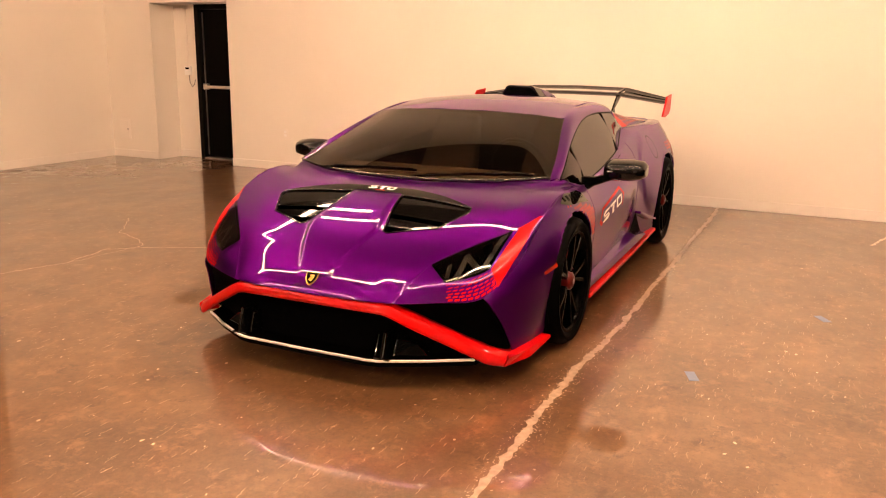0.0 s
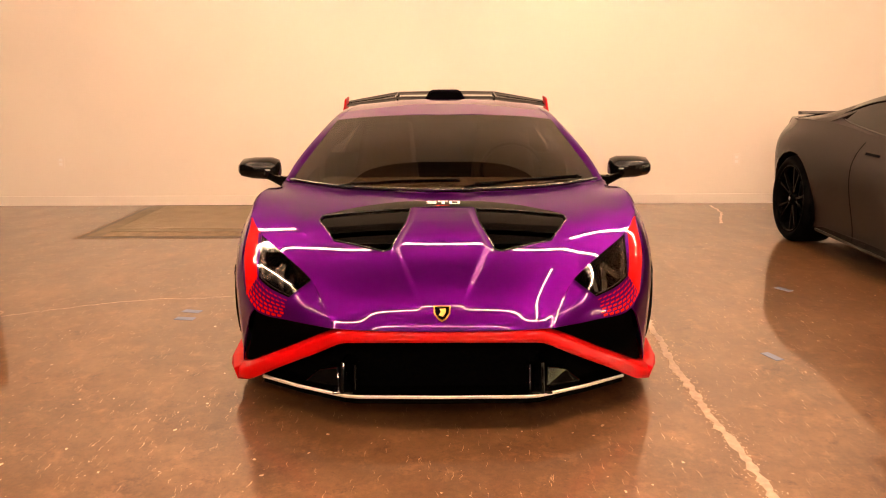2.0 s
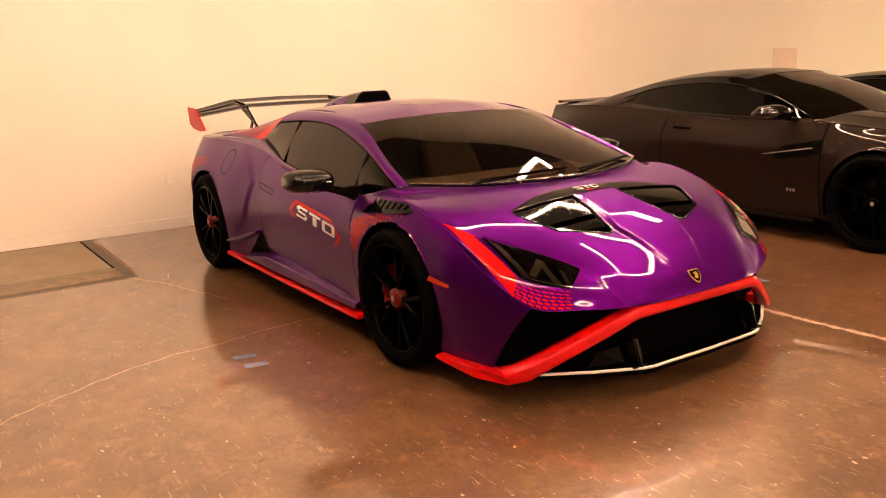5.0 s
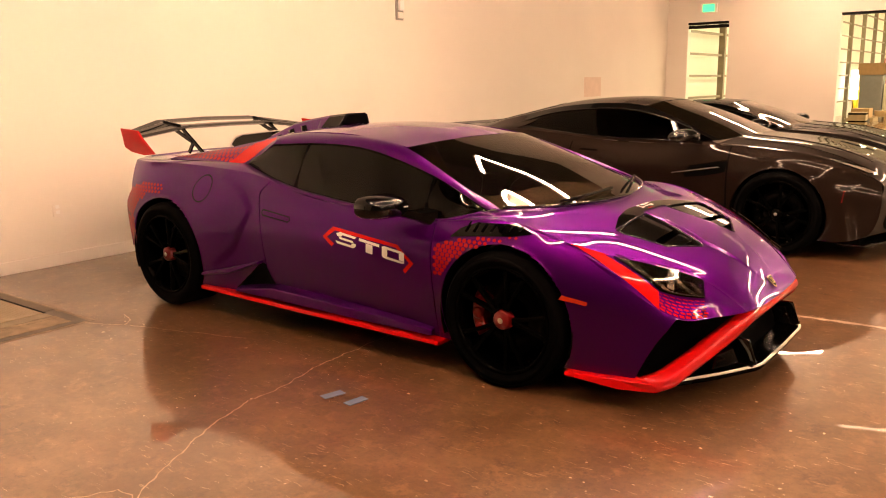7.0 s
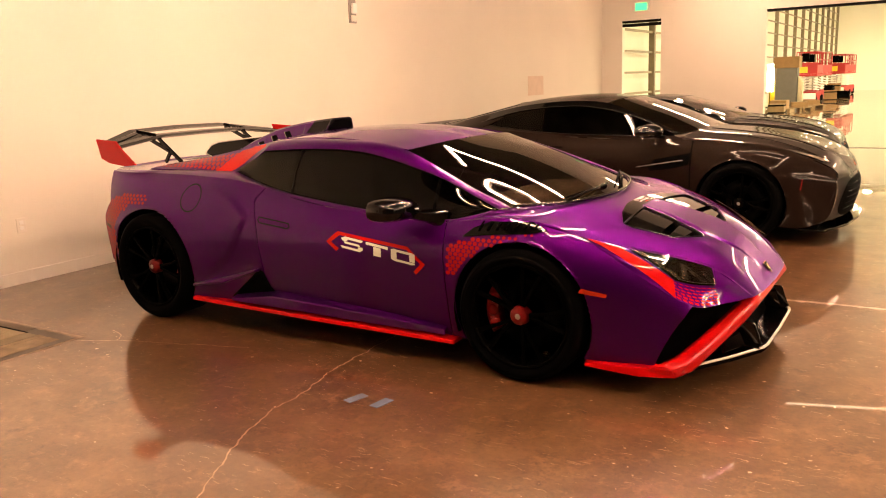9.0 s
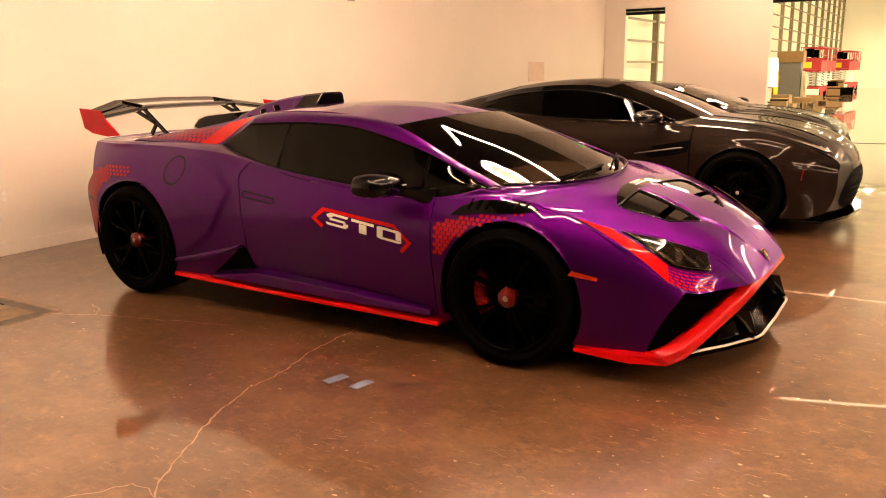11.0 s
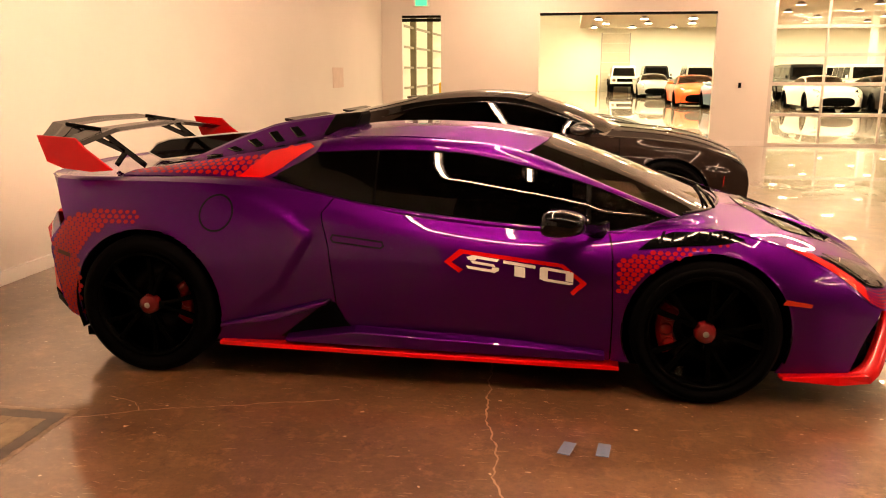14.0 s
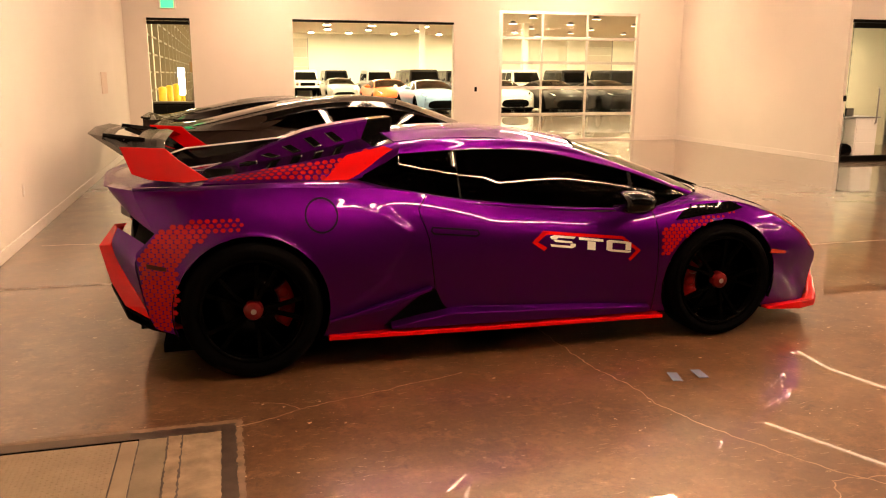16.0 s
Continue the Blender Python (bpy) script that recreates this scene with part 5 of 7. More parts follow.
    loft("wing_flap", [foil(y, x0, x1, z0, z1, .012) for y, x0, x1, z0, z1 in ((-.835, -1.80, -1.88, 1.105, 1.118), (-.62, -1.87, -1.98, 1.135, 1.155), (-.43, -1.95, -2.07, 1.165, 1.187), (0, -1.97, -2.09, 1.172, 1.195), (.43, -1.95, -2.07, 1.165, 1.187), (.62, -1.87, -1.98, 1.135, 1.155), (.835, -1.80, -1.88, 1.105, 1.118))], CARBON, wing, "slim trailing wing flap", bevel=0.002)
    for s in (1, -1):
        loft("wing_web", [foil(s * .835, -1.79, -1.82, 1.098, 1.104, .006), foil(s * .62, -1.80, -1.89, 1.122, 1.136, .006), foil(s * .44, -1.82, -1.97, 1.148, 1.168, .006)], CARBON, wing)
    for s in (1, -1):
        pl = [(-1.875, 1.15), (-1.675, 1.138), (-1.62, 1.085), (-1.485, .985), (-1.60, .975), (-1.75, .992), (-1.83, 1.022)]
        loft("end_plate", [[(x, s * (y + (1.15 - z) * .04), z) for x, z in pl] for y in (.835, .85)], RED, wing, "red wing end plate", bevel=0.003)
        for k, (a, b) in enumerate((((-1.56, s * .41, .955), (-1.80, s * .41, 1.135)), ((-1.73, s * .41, .955), (-1.67, s * .41, 1.03)), ((-1.67, s * .41, 1.03), (-1.98, s * .41, 1.16)))):
            bar("wing_strut", a, b, .014, .028, BLACK, wing, bevel=0.003)
        bar("flap_post", (-1.80, s * .42, 1.148), (-2.0, s * .42, 1.175), .012, .022, BLACK, wing)

    # red front blade, splitter, grille
    prof = [(0, 2.315, .398, .350, .07), (.385, 2.295, .394, .345, .07), (.49, 2.255, .345, .288, .07), (.65, 2.175, .258, .203, .07), (.79, 2.10, .182, .122, .08), (.85, 2.045, .150, .105, .10)]
    def rounded_path(P, r, k=5):
        """The polyline P with its corners rounded over the length r."""
        P = [np.array(p, float) for p in P]
        out = [P[0]]
        for a, b, c in zip(P, P[1:], P[2:]):
            u, v = (a - b) / np.linalg.norm((a - b)[:2]), (c - b) / np.linalg.norm((c - b)[:2])
            p, q = b + u * r, b + v * r
            out += [(1 - t) ** 2 * p + 2 * t * (1 - t) * b + t * t * q for t in np.linspace(0, 1, k)]
        out.append(P[-1])
        return [a + (b - a) * t for a, b in zip(out, out[1:]) for t in np.linspace(0, 1, max(1, int(np.linalg.norm((b - a)[:2]) / .04)), endpoint=False)] + [out[-1]]

    full_edge = rounded_path([(-q[0], *q[1:]) for q in prof[:0:-1]] + prof[1:], .028)
    loops = []
    for y, x, zt, zb, d in full_edge:
        h, r = zt - zb, .011
        sec = [(x - r, zb), (x - r * .3, zb + r * .3), (x, zb + r), (x + .004, zb + h * .45), (x - .003, zt - r), (x - .003 - r * .3, zt - r * .3), (x - .003 - r, zt), (x - d * .6, zt + .006), (x - d, zt + .002), (x - d, zb + .012), (x - d * .6, zb + .002)]
        loops.append([(p, y, w) for p, w in sec])
    blade = loft("front_blade", loops, RED, car, "gloss red front bumper blade", smooth=True)
    for s in (1, -1):
        loops = [[(2.045, s * .85, .105), (2.03, s * .87, .15), (1.945, s * .82, .154), (1.945, s * .81, .105)], [(1.89, s * .918, .112), (1.885, s * .913, .155), (1.85, s * .87, .155), (1.85, s * .86, .112)], [(1.645, s * .94, .132), (1.645, s * .938, .148), (1.635, s * .89, .148), (1.635, s * .89, .132)]]
        loft("blade_tip", loops, RED, blade, bevel=0.004)
    edge = [(2.10, .735, .140), (2.22, .56, .143), (2.325, .37, .146), (2.335, .32, .146), (2.34, 0, .146)]
    edge = [(x, -y, z) for x, y, z in edge[:-1]] + edge[::-1]
    loft("splitter_edge", [[(x, y, z - .0055), (x + .003, y, z + .0045), (x - .010, y * .995, z + .005), (x - .010, y * .995, z - .0055)] for x, y, z in edge], TRIM_WHITE, car, "white painted splitter edge", bevel=0.002)
    loft("splitter", [[(x - .011, y * .995, z - .03) for x, y, z in edge] + [(1.7, .80, .10), (1.7, -.80, .10)], [(x - .011, y * .995, z + .002) for x, y, z in edge] + [(1.7, .80, .14), (1.7, -.80, .14)]], SATIN, car, "black front splitter", bevel=0.004)
    gr = [[(2.13, .755, .412), (2.24, .57, .396), (2.315, .39, .385), (2.335, 0, .385)], [(2.04, .80, .28), (2.13, .60, .28), (2.22, .40, .28), (2.24, 0, .28)], [(1.98, .845, .13), (2.10, .66, .13), (2.28, .38, .13), (2.30, 0, .13)]]
    MESH = plain("black_grille_mesh", (0.0007, 0.0007, 0.0007), 0.85, bump=0.6, bump_scale=90, spec=0.02)
    sheet("front_grille", patch([r + [(x, -y, z) for x, y, z in r[-2::-1]] for r in map(trim, gr)], 40, 12), MESH, car, "black front grille", outward=(1, 0, 0.3))
    for s in (1, -1):
        v = [(2.22, s * .36), (2.32, s * .375), (2.315, s * .39), (2.21, s * .385)]
        va = loft("splitter_vane", [[(x, y, .15) for x, y in v], [(x - .04, y, .265) for x, y in v]], GLOSS, car, "gloss black splitter vane", bevel=0.004)
        loft("vane_foot", [[(2.21, s * .33, z), (2.31, s * .34, z), (2.312, s * .42, z), (2.20, s * .41, z)] for z in (.148, .158)], GLOSS, va, bevel=.003)
        loft("vane_cheek", [[(2.20, s * .325, .155), (2.285, s * .333, .155), (2.25, s * .336, .245), (2.20, s * .328, .245)], [(2.20, s * .332, .155), (2.285, s * .341, .155), (2.25, s * .343, .245), (2.20, s * .335, .245)]], GLOSS, va, bevel=.002)
        loft("brake_duct", [[(2.25, s * .40, .15), (2.18, s * .55, .15), (2.12, s * .53, .15), (2.18, s * .39, .15)], [(2.22, s * .41, .225), (2.17, s * .49, .20), (2.12, s * .49, .20), (2.17, s * .40, .225)]], GLOSS, car, "gloss black duct", bevel=0.006)

    # badge on the nose: plain shield shapes
    def on_top(poly, mat, name, parent, lift, fine=0.03, label=""):
        return inlay(name, [trim(poly)], top, "z", mat, parent, label, lift, fine)

    bg = on_top([(2.3176, -0.033), (2.3176, 0.033), (2.3410, 0.031), (2.3566, 0.015), (2.3621, 0), (2.3566, -0.015), (2.3410, -0.031)], GOLD, "nose_badge", car, .006, label="small gold and black shield badge")
    on_top([(2.3207, -0.028), (2.3207, 0.028), (2.3402, 0.025), (2.3527, 0.012), (2.3574, 0), (2.3527, -0.012), (2.3402, -0.025)], BLACK, "badge_field", bg, .0075)
    on_top([(2.3277, -0.011), (2.3262, 0.013), (2.3371, 0.015), (2.3496, 0.004), (2.3449, -0.013), (2.3355, -0.004)], GOLD, "badge_figure", bg, .0085)

    # bonnet vents: recessed black tubs with slats, joined by a black strip behind the tongue
    strip = [(1.572, 0), (1.580, .18), (1.618, .36), (1.682, .53), (1.672, .36), (1.655, .142), (1.644, .125), (1.644, 0)]
    vent = inlay("bonnet_vent", [strip + [(x, -y) for x, y in strip[-2:0:-1]]], top, "z", BLACK, car, "gloss black carbon bonnet vent panel", .003, .03)
    for s in (1, -1):
        ring = [Vector(p) for p in over_bonnet([*vents[s], vents[s][0]], 8)][:-1]
        mid_p = sum(ring, Vector()) / len(ring)
        floor_loop = [mid_p + .82 * (p - mid_p) + Vector((-.03, 0, -.050)) for p in ring]
        k = len(ring)
        tub = mesh_of("vent_tub", ring + floor_loop + [mid_p + Vector((-.03, 0, -.056))],
                      [(i, (i + 1) % k, k + (i + 1) % k, k + i) for i in range(k)] + [(k + i, k + (i + 1) % k, 2 * k) for i in range(k)], SATIN, False)
        attach("vent_tub", tub, vent)
        tube("vent_border", [p + Vector((0, 0, .001)) for p in ring], .0042, GLOSS, vent, sides=8, closed=True)
        for blade in ([(1.697, .524), (1.680, .36), (1.667, .150), (1.80, .170), (1.835, .182), (1.845, .475), (1.742, .528)], [(1.872, .192), (1.940, .210), (1.930, .425), (1.882, .455)]):
            inlay("vent_slat", [[(x, s * y) for x, y in blade]], top, "z", BLACK, vent, "gloss black vent blade", -.009, .05, thick=.004)
    letters(car, lambda polys, nm, mat, lift: inlay(nm, polys, top, "z", mat, vent, "", lift, .03), lambda u, v: (1.580 + (1 - v) * .040, -.076 + u * .152), "vent_lettering", 0.005)
    inlay("tricolour_bar", [[(1.625, -.03), (1.625, .03), (1.634, .03), (1.634, -.03)]], top, "z", RED, vent, "", .003, .03)

    # headlights and red corners
    for s in (1, -1):
        nose, side_t = sides[s, "nose"], sides[s]

        def corner(u, v):
            """A place on the nose corner: u along it from the nose, v from its upper edge down."""
            g = patch([up, mid, lo], 60, 30)
            p = g[int(round(v * 29)), int(round(u * 59))]
            return Vector((p[0], s * p[1], p[2]))

        def corner_patch(name, quad, mat, parent, lift, nu=14, nv=6, label="", thick=0.0):
            """A four-cornered patch on the nose corner, given in (u, v)."""
            G = patch([up, mid, lo], 121, 61)
            pts = np.zeros((nv, nu, 3))
            for j in range(nv):
                for i in range(nu):
                    a, b = i / (nu - 1), j / (nv - 1)
                    (u0, v0), (u1, v1), (u2, v2), (u3, v3) = quad
                    u = (1 - b) * ((1 - a) * u0 + a * u1) + b * ((1 - a) * u3 + a * u2)
                    v = (1 - b) * ((1 - a) * v0 + a * v1) + b * ((1 - a) * v3 + a * v2)
                    fu, fv = np.clip(u * 120, 0, 119.999), np.clip(v * 60, 0, 59.999)
                    i0, j0 = int(fu), int(fv)
                    p = G[j0, i0]
                    q = p + (fu - i0) * (G[j0, i0 + 1] - p) + (fv - j0) * (G[j0 + 1, i0] - p)
                    nrm = np.cross(G[j0, i0 + 1] - p, G[j0 + 1, i0] - p)
                    nrm /= np.linalg.norm(nrm) + 1e-9
                    if nrm[0] + nrm[1] < 0:
                        nrm = -nrm
                    pts[j, i] = q + lift * nrm
            return sheet(name, mirrored(pts, s), mat, parent, label, thick, (1.5, 0, .3))

        hl = corner_patch("headlight", [(.23, .0), (.75, .0), (.56, .52), (.30, .50)], BLACK, car, .004, label="dark headlight with clear lens")
        # pale light blades in a row of slanting strokes, and a round projector
        for q in ([(.665, .05), (.715, .04), (.545, .47), (.505, .46)], [(.435, .13), (.475, .12), (.515, .42), (.480, .44)], [(.445, .12), (.485, .11), (.385, .47), (.345, .46)], [(.335, .20), (.365, .18), (.325, .44), (.300, .42)]):
            corner_patch("reflector", q, REFLECTOR, hl, .008, 8, 4)
        corner_patch("projector", [(.555, .10), (.615, .09), (.60, .26), (.545, .27)], SATIN, hl, .009, 6, 6)
        corner_patch("light_guide", [(.29, .46), (.55, .47), (.545, .49), (.30, .48)], CHROME, hl, .010, 8, 3)
        corner_patch("lens_cover", [(.235, .01), (.74, .01), (.555, .50), (.305, .48)], LENS, hl, .020, 12, 6, thick=.003)
        rc = corner_patch("red_wrap", [(.57, .53), (.80, .02), (.98, .20), (.60, 1.0)], RED, car, .003, label="red vinyl wrap round the headlight")
        corner_patch("red_wrap_edge", [(.76, .0), (.98, .0), (.99, .25), (.79, .02)], RED, rc, .0035)
        for k in range(6):
            for m in range(9):
                u0, v0 = .27 + .036 * m + .010 * (k % 2), .57 + .07 * k
                if u0 < .30 + .02 * k and m < 1:
                    continue
                corner_patch("red_stripe", [(u0, v0), (u0 + .026, v0 - .012), (u0 + .024, v0 + .004 + .007 * k), (u0 - .002, v0 + .016 + .007 * k)], RED, rc, .0035, 3, 2)

        # fender graphics, louvre, marker, lettering
        lv = [(1.005, .69), (1.06, .735), (1.15, .768), (1.37, .778), (1.45, .742), (1.36, .725), (1.18, .712)]
        fl = inlay("fender_louvre", [lv], side_t, "y", BLACK, car, "gloss black fender louvre", .006, .015, s)
        for k in range(7):
            x = 1.09 + .048 * k
            inlay("louvre_blade", [[(x, .722 + .004 * k), (x + .012, .722 + .004 * k), (x + .03, .768), (x + .018, .768)]], side_t, "y", SATIN, fl, "", .009, .015, s)
        a = [(.912, .50), (.916, .64), (1.0, .675), (1.18, .705), (1.45, .735), (1.32, .702), (1.14, .652), (1.03, .575), (.975, .49)]
        tagged(inlay("hexagon_graphic", hexes(a, .031, lambda x, z: max(.40, min(.82, .88 - 1.0 * max(0, x - .98)))), side_t, "y", HEX_RED, car, "red hexagon pattern", .003, .06, s), kind="stuff")
        a = [(-1.70, .25), (-1.66, .40), (-1.66, .56), (-1.58, .68), (-1.46, .74), (-1.33, .752), (-1.36, .80), (-1.56, .80), (-1.70, .765), (-1.76, .71), (-1.835, .61), (-1.825, .45), (-1.79, .29)]
        tagged(inlay("hexagon_graphic", hexes(a, .035, lambda x, z: max(.44, min(.88, .92 - .9 * max(0, x + 1.62) - .8 * max(0, z - .66)))), side_t, "y", HEX_RED, car, "red hexagon pattern", .003, .06, s), kind="stuff")
        sail_t = sides[s, "sail"]
        a = [(-.56, s * .60), (-.66, s * .575), (-1.45, s * .61), (-1.50, s * .70), (-.86, s * .69), (-.74, s * .665)]
        tagged(inlay("hexagon_graphic", hexes(a, .040, lambda x, y: max(.48, min(.74, .76 + .35 * (x + .9)))), sail_t, "z", HEX_RED, car, "red hexagon pattern", .003, .06), kind="stuff")
        inlay("red_sail_wrap", [[(-.54, s * .625), (-.58, s * .575), (-.78, s * .58), (-.92, s * .688), (-.80, s * .685)]], sail_t, "z", RED, car, "", .004, .05)
        inlay("side_marker", [[(1.615, .478), (1.63, .50), (1.745, .478), (1.74, .462)]], side_t, "y", ORANGE, car, "orange side marker lamp", .006, .04, s)
        inlay("side_marker", [[(-1.79, .60), (-1.70, .585), (-1.70, .565), (-1.79, .578)]], side_t, "y", plain("dark_marker", (0.05, 0.003, 0.003), 0.4, spec=0.1), car, "dark red rear marker lamp", .006, .04, s)
        # door lettering in an arrow outline
        polys = [[(.145, .61), (.215, .667), (.235, .648), (.18, .61)], [(.145, .61), (.18, .61), (.235, .578), (.215, .562)],
                 [(.215, .667), (.68, .618), (.675, .602), (.235, .648)], [(.68, .618), (.79, .535), (.76, .535), (.675, .602)], [(.79, .535), (.73, .477), (.715, .492), (.76, .535)]]
        if s > 0:
            polys = [[(.925 - x + .01, z + (x - .465) * .24) for x, z in p] for p in polys]
        inlay("arrow_outline", polys, side_t, "y", RED, car, "red arrow outline", .003, .05, s)
        if s < 0:
            place = lambda u, v: (.248 + u * .48 + v * .0, .585 - u * .062 + v * .062)  # noqa: E731
        else:
            place = lambda u, v: (.70 - u * .48, .515 + u * .05 + v * .062)  # noqa: E731
        letters(car, lambda polys, nm, mat, lift: inlay(nm, polys, side_t, "y", mat, car, "white door lettering", lift, .05, s), place, "door_lettering", .0035)
        # handle, filler cap, scoop, skirt
        hn = [(-.40, .690), (-.39, .712), (-.145, .688), (-.135, .664), (-.155, .652), (-.385, .672)]
        inlay("door_handle", outline(hn, .008), side_t, "y", plain("purple_shadow_gap", (0.004, 0.001, 0.008), 0.5, spec=0.1), car, "flush door handle", .002, .05, s)
        inlay("handle_flap", [[(-.38, .697), (-.16, .675), (-.15, .664), (-.37, .684)]], side_t, "y", PURPLE, car, "", .007, .05, s)
        ring = [(-.958 + .084 * math.cos(t), .795 + .084 * math.sin(t)) for t in np.linspace(0, 2 * math.pi, 36, endpoint=False)]
        inlay("filler_cap", outline(ring, .009), side_t, "y", plain("purple_gap_line", (0.004, 0.001, 0.008), 0.5, spec=0.1), car, "round fuel filler flap", .002, .05, s)
        sc = [(-.655, .205), (-.41, .395), (-.375, .385), (-.335, .30), (-.29, .25), (-.35, .215)]
        so = inlay("side_intake", [sc], side_t, "y", MATTE, car, "black side air intake", .006, .05, s)
        loft("intake_lip", [[(-.94, s * .955, .27), (-.94, s * .955, .25), (-.94, s * .93, .25), (-.94, s * .93, .27)], [(-.66, s * .952, .335), (-.66, s * .955, .30), (-.66, s * .90, .30), (-.66, s * .90, .335)],
                            [(-.40, s * .94, .405), (-.405, s * .94, .385), (-.40, s * .88, .385), (-.40, s * .88, .405)]], PURPLE, so, "purple ledge over the intake", bevel=0.008)
        loft("sill_shelf", [[(-.62, s * .945, .205), (-.62, s * .94, .19), (-.62, s * .88, .19), (-.62, s * .88, .225)], [(-.28, s * .94, .255), (-.28, s * .945, .19), (-.28, s * .88, .19), (-.28, s * .88, .275)], [(.40, s * .925, .225), (.40, s * .93, .175), (.40, s * .88, .175), (.40, s * .88, .25)], [(.88, s * .915, .20), (.88, s * .92, .17), (.88, s * .88, .17), (.88, s * .88, .215)]], PURPLE, car, "purple sill shelf", bevel=0.006)
        loft("side_skirt", [[(-.945, s * .955, .187), (-.945, s * .957, .165), (-.945, s * .85, .165), (-.945, s * .85, .187)], [(0, s * .955, .170), (0, s * .957, .150), (0, s * .85, .150), (0, s * .85, .170)], [(.945, s * .945, .158), (.945, s * .947, .138), (.945, s * .85, .138), (.945, s * .85, .158)]], RED, car, "thin red side skirt", bevel=0.003)
        # mirror
        mr = []
        for y, cx, cz, hx, hz in ((.925, .680, .814, .045, .034), (.935, .682, .816, .080, .056), (.97, .684, .819, .096, .067), (1.07, .680, .822, .095, .064), (1.13, .668, .824, .086, .054), (1.15, .658, .824, .06, .034)):
            ring = []
            for t in np.linspace(0, 2 * math.pi, 32, endpoint=False):
                u, w = math.copysign(abs(math.cos(t)) ** .55, math.cos(t)), math.copysign(abs(math.sin(t)) ** .5, math.sin(t))
                # flat dark back, tapered towards the front, underside drawn up
                ring.append((cx + hx * u, s * y, cz + hz * w * (1 - .28 * max(0, u)) * (1 if w > 0 else .85)))
            mr.append(ring)
        mo = loft("door_mirror", mr, BLACK, car, "gloss black door mirror", smooth=True)
        loft("mirror_arm", [box_loop((.86, s * .84, .755), .05, .10, (1, 0, 0), (0, 0, 1)), box_loop((.80, s * .90, .772), .06, .05, (1, 0, 0), (0, 0, 1)), box_loop((.73, s * .99, .80), .07, .04, (1, 0, 0), (0, 0, 1))], BLACK, mo, bevel=0.008)
        loft("mirror_lamp", [[(.783, s * .96, .83), (.783, s * .96, .825), (.777, s * .96, .825), (.777, s * .96, .83)], [(.772, s * 1.03, .832), (.772, s * 1.03, .827), (.765, s * 1.03, .827), (.765, s * 1.03, .832)]], WHITE, mo)

    # floor pan and cabin
    boxed("floor_pan", (-1.75, -.78, .115), (1.75, .78, .16), MATTE, car)
    boxed("inner_body", (-.90, -.86, .16), (.86, .86, .58), MATTE, car)
    boxed("inner_nose", (.86, -.54, .16), (2.0, .54, .42), MATTE, car)
    boxed("inner_tail", (-1.88, -.50, .16), (-.90, .50, .86), MATTE, car)
    boxed("rear_bulkhead", (-.72, -.54, .58), (-.60, .54, 1.05), MATTE, car)
    boxed("dashboard", (.72, -.70, .581), (1.12, .70, .78), CABIN, car, bevel=0.04)
    for y in (-.38, .38):
        seat = loft("seat", [[(-.10, y - .23, .581), (.38, y - .24, .581), (.40, y - .24, .66), (-.10, y - .23, .64)], [(-.10, y + .23, .581), (.38, y + .24, .581), (.40, y + .24, .66), (-.10, y + .23, .64)]], CABIN, car, bevel=0.03)
        loft("backrest", [[(-.10, y - .22, .60), (.02, y - .22, .62), (-.22, y - .16, 1.04), (-.30, y - .16, 1.02)], [(-.10, y + .22, .60), (.02, y + .22, .62), (-.22, y + .16, 1.04), (-.30, y + .16, 1.02)]], CABIN, seat, bevel=0.03)
    a = np.linspace(0, 2 * math.pi, 20, endpoint=False)
    tube("steering_wheel", [(.62 + .06 * math.sin(t), .38 + .17 * math.cos(t), .80 + .16 * math.sin(t)) for t in a], .014, SATIN, car, sides=6, closed=True)
    return car


def letters(car, lay, place, name, lift):
    """The letters S, T, O as slanted white bars, each a mesh of its own."""
    S = [[(.02, .62), (.0, .80), (.06, 1.0), (.31, 1.0), (.29, .80), (.10, .80), (.08, .62)], [(.04, .60), (.26, .60), (.28, .42), (.06, .42)], [(.0, .2), (.24, .2), (.25, .38), (.31, .42), (.31, .20), (.27, 0), (.02, 0)]]
    T = [[(.35, 1.0), (.65, 1.0), (.65, .78), (.35, .78)], [(.455, .74), (.555, .74), (.555, 0), (.455, 0)]]
    O = [[(.69, .1), (.69, .92), (.73, 1.0), (.97, 1.0), (.97, .80), (.765, .80), (.765, .1)], [(.70, .07), (.74, 0), (.96, 0), (1.0, .08), (1.0, .2), (.76, .2)], [(1.0, .24), (1.0, .92), (.985, .97), (.93, .77), (.93, .24)]]
    for glyph in (S, T, O):
        lay([[place(u, v) for u, v in p] for p in glyph], name, WHITE, lift)


sto()


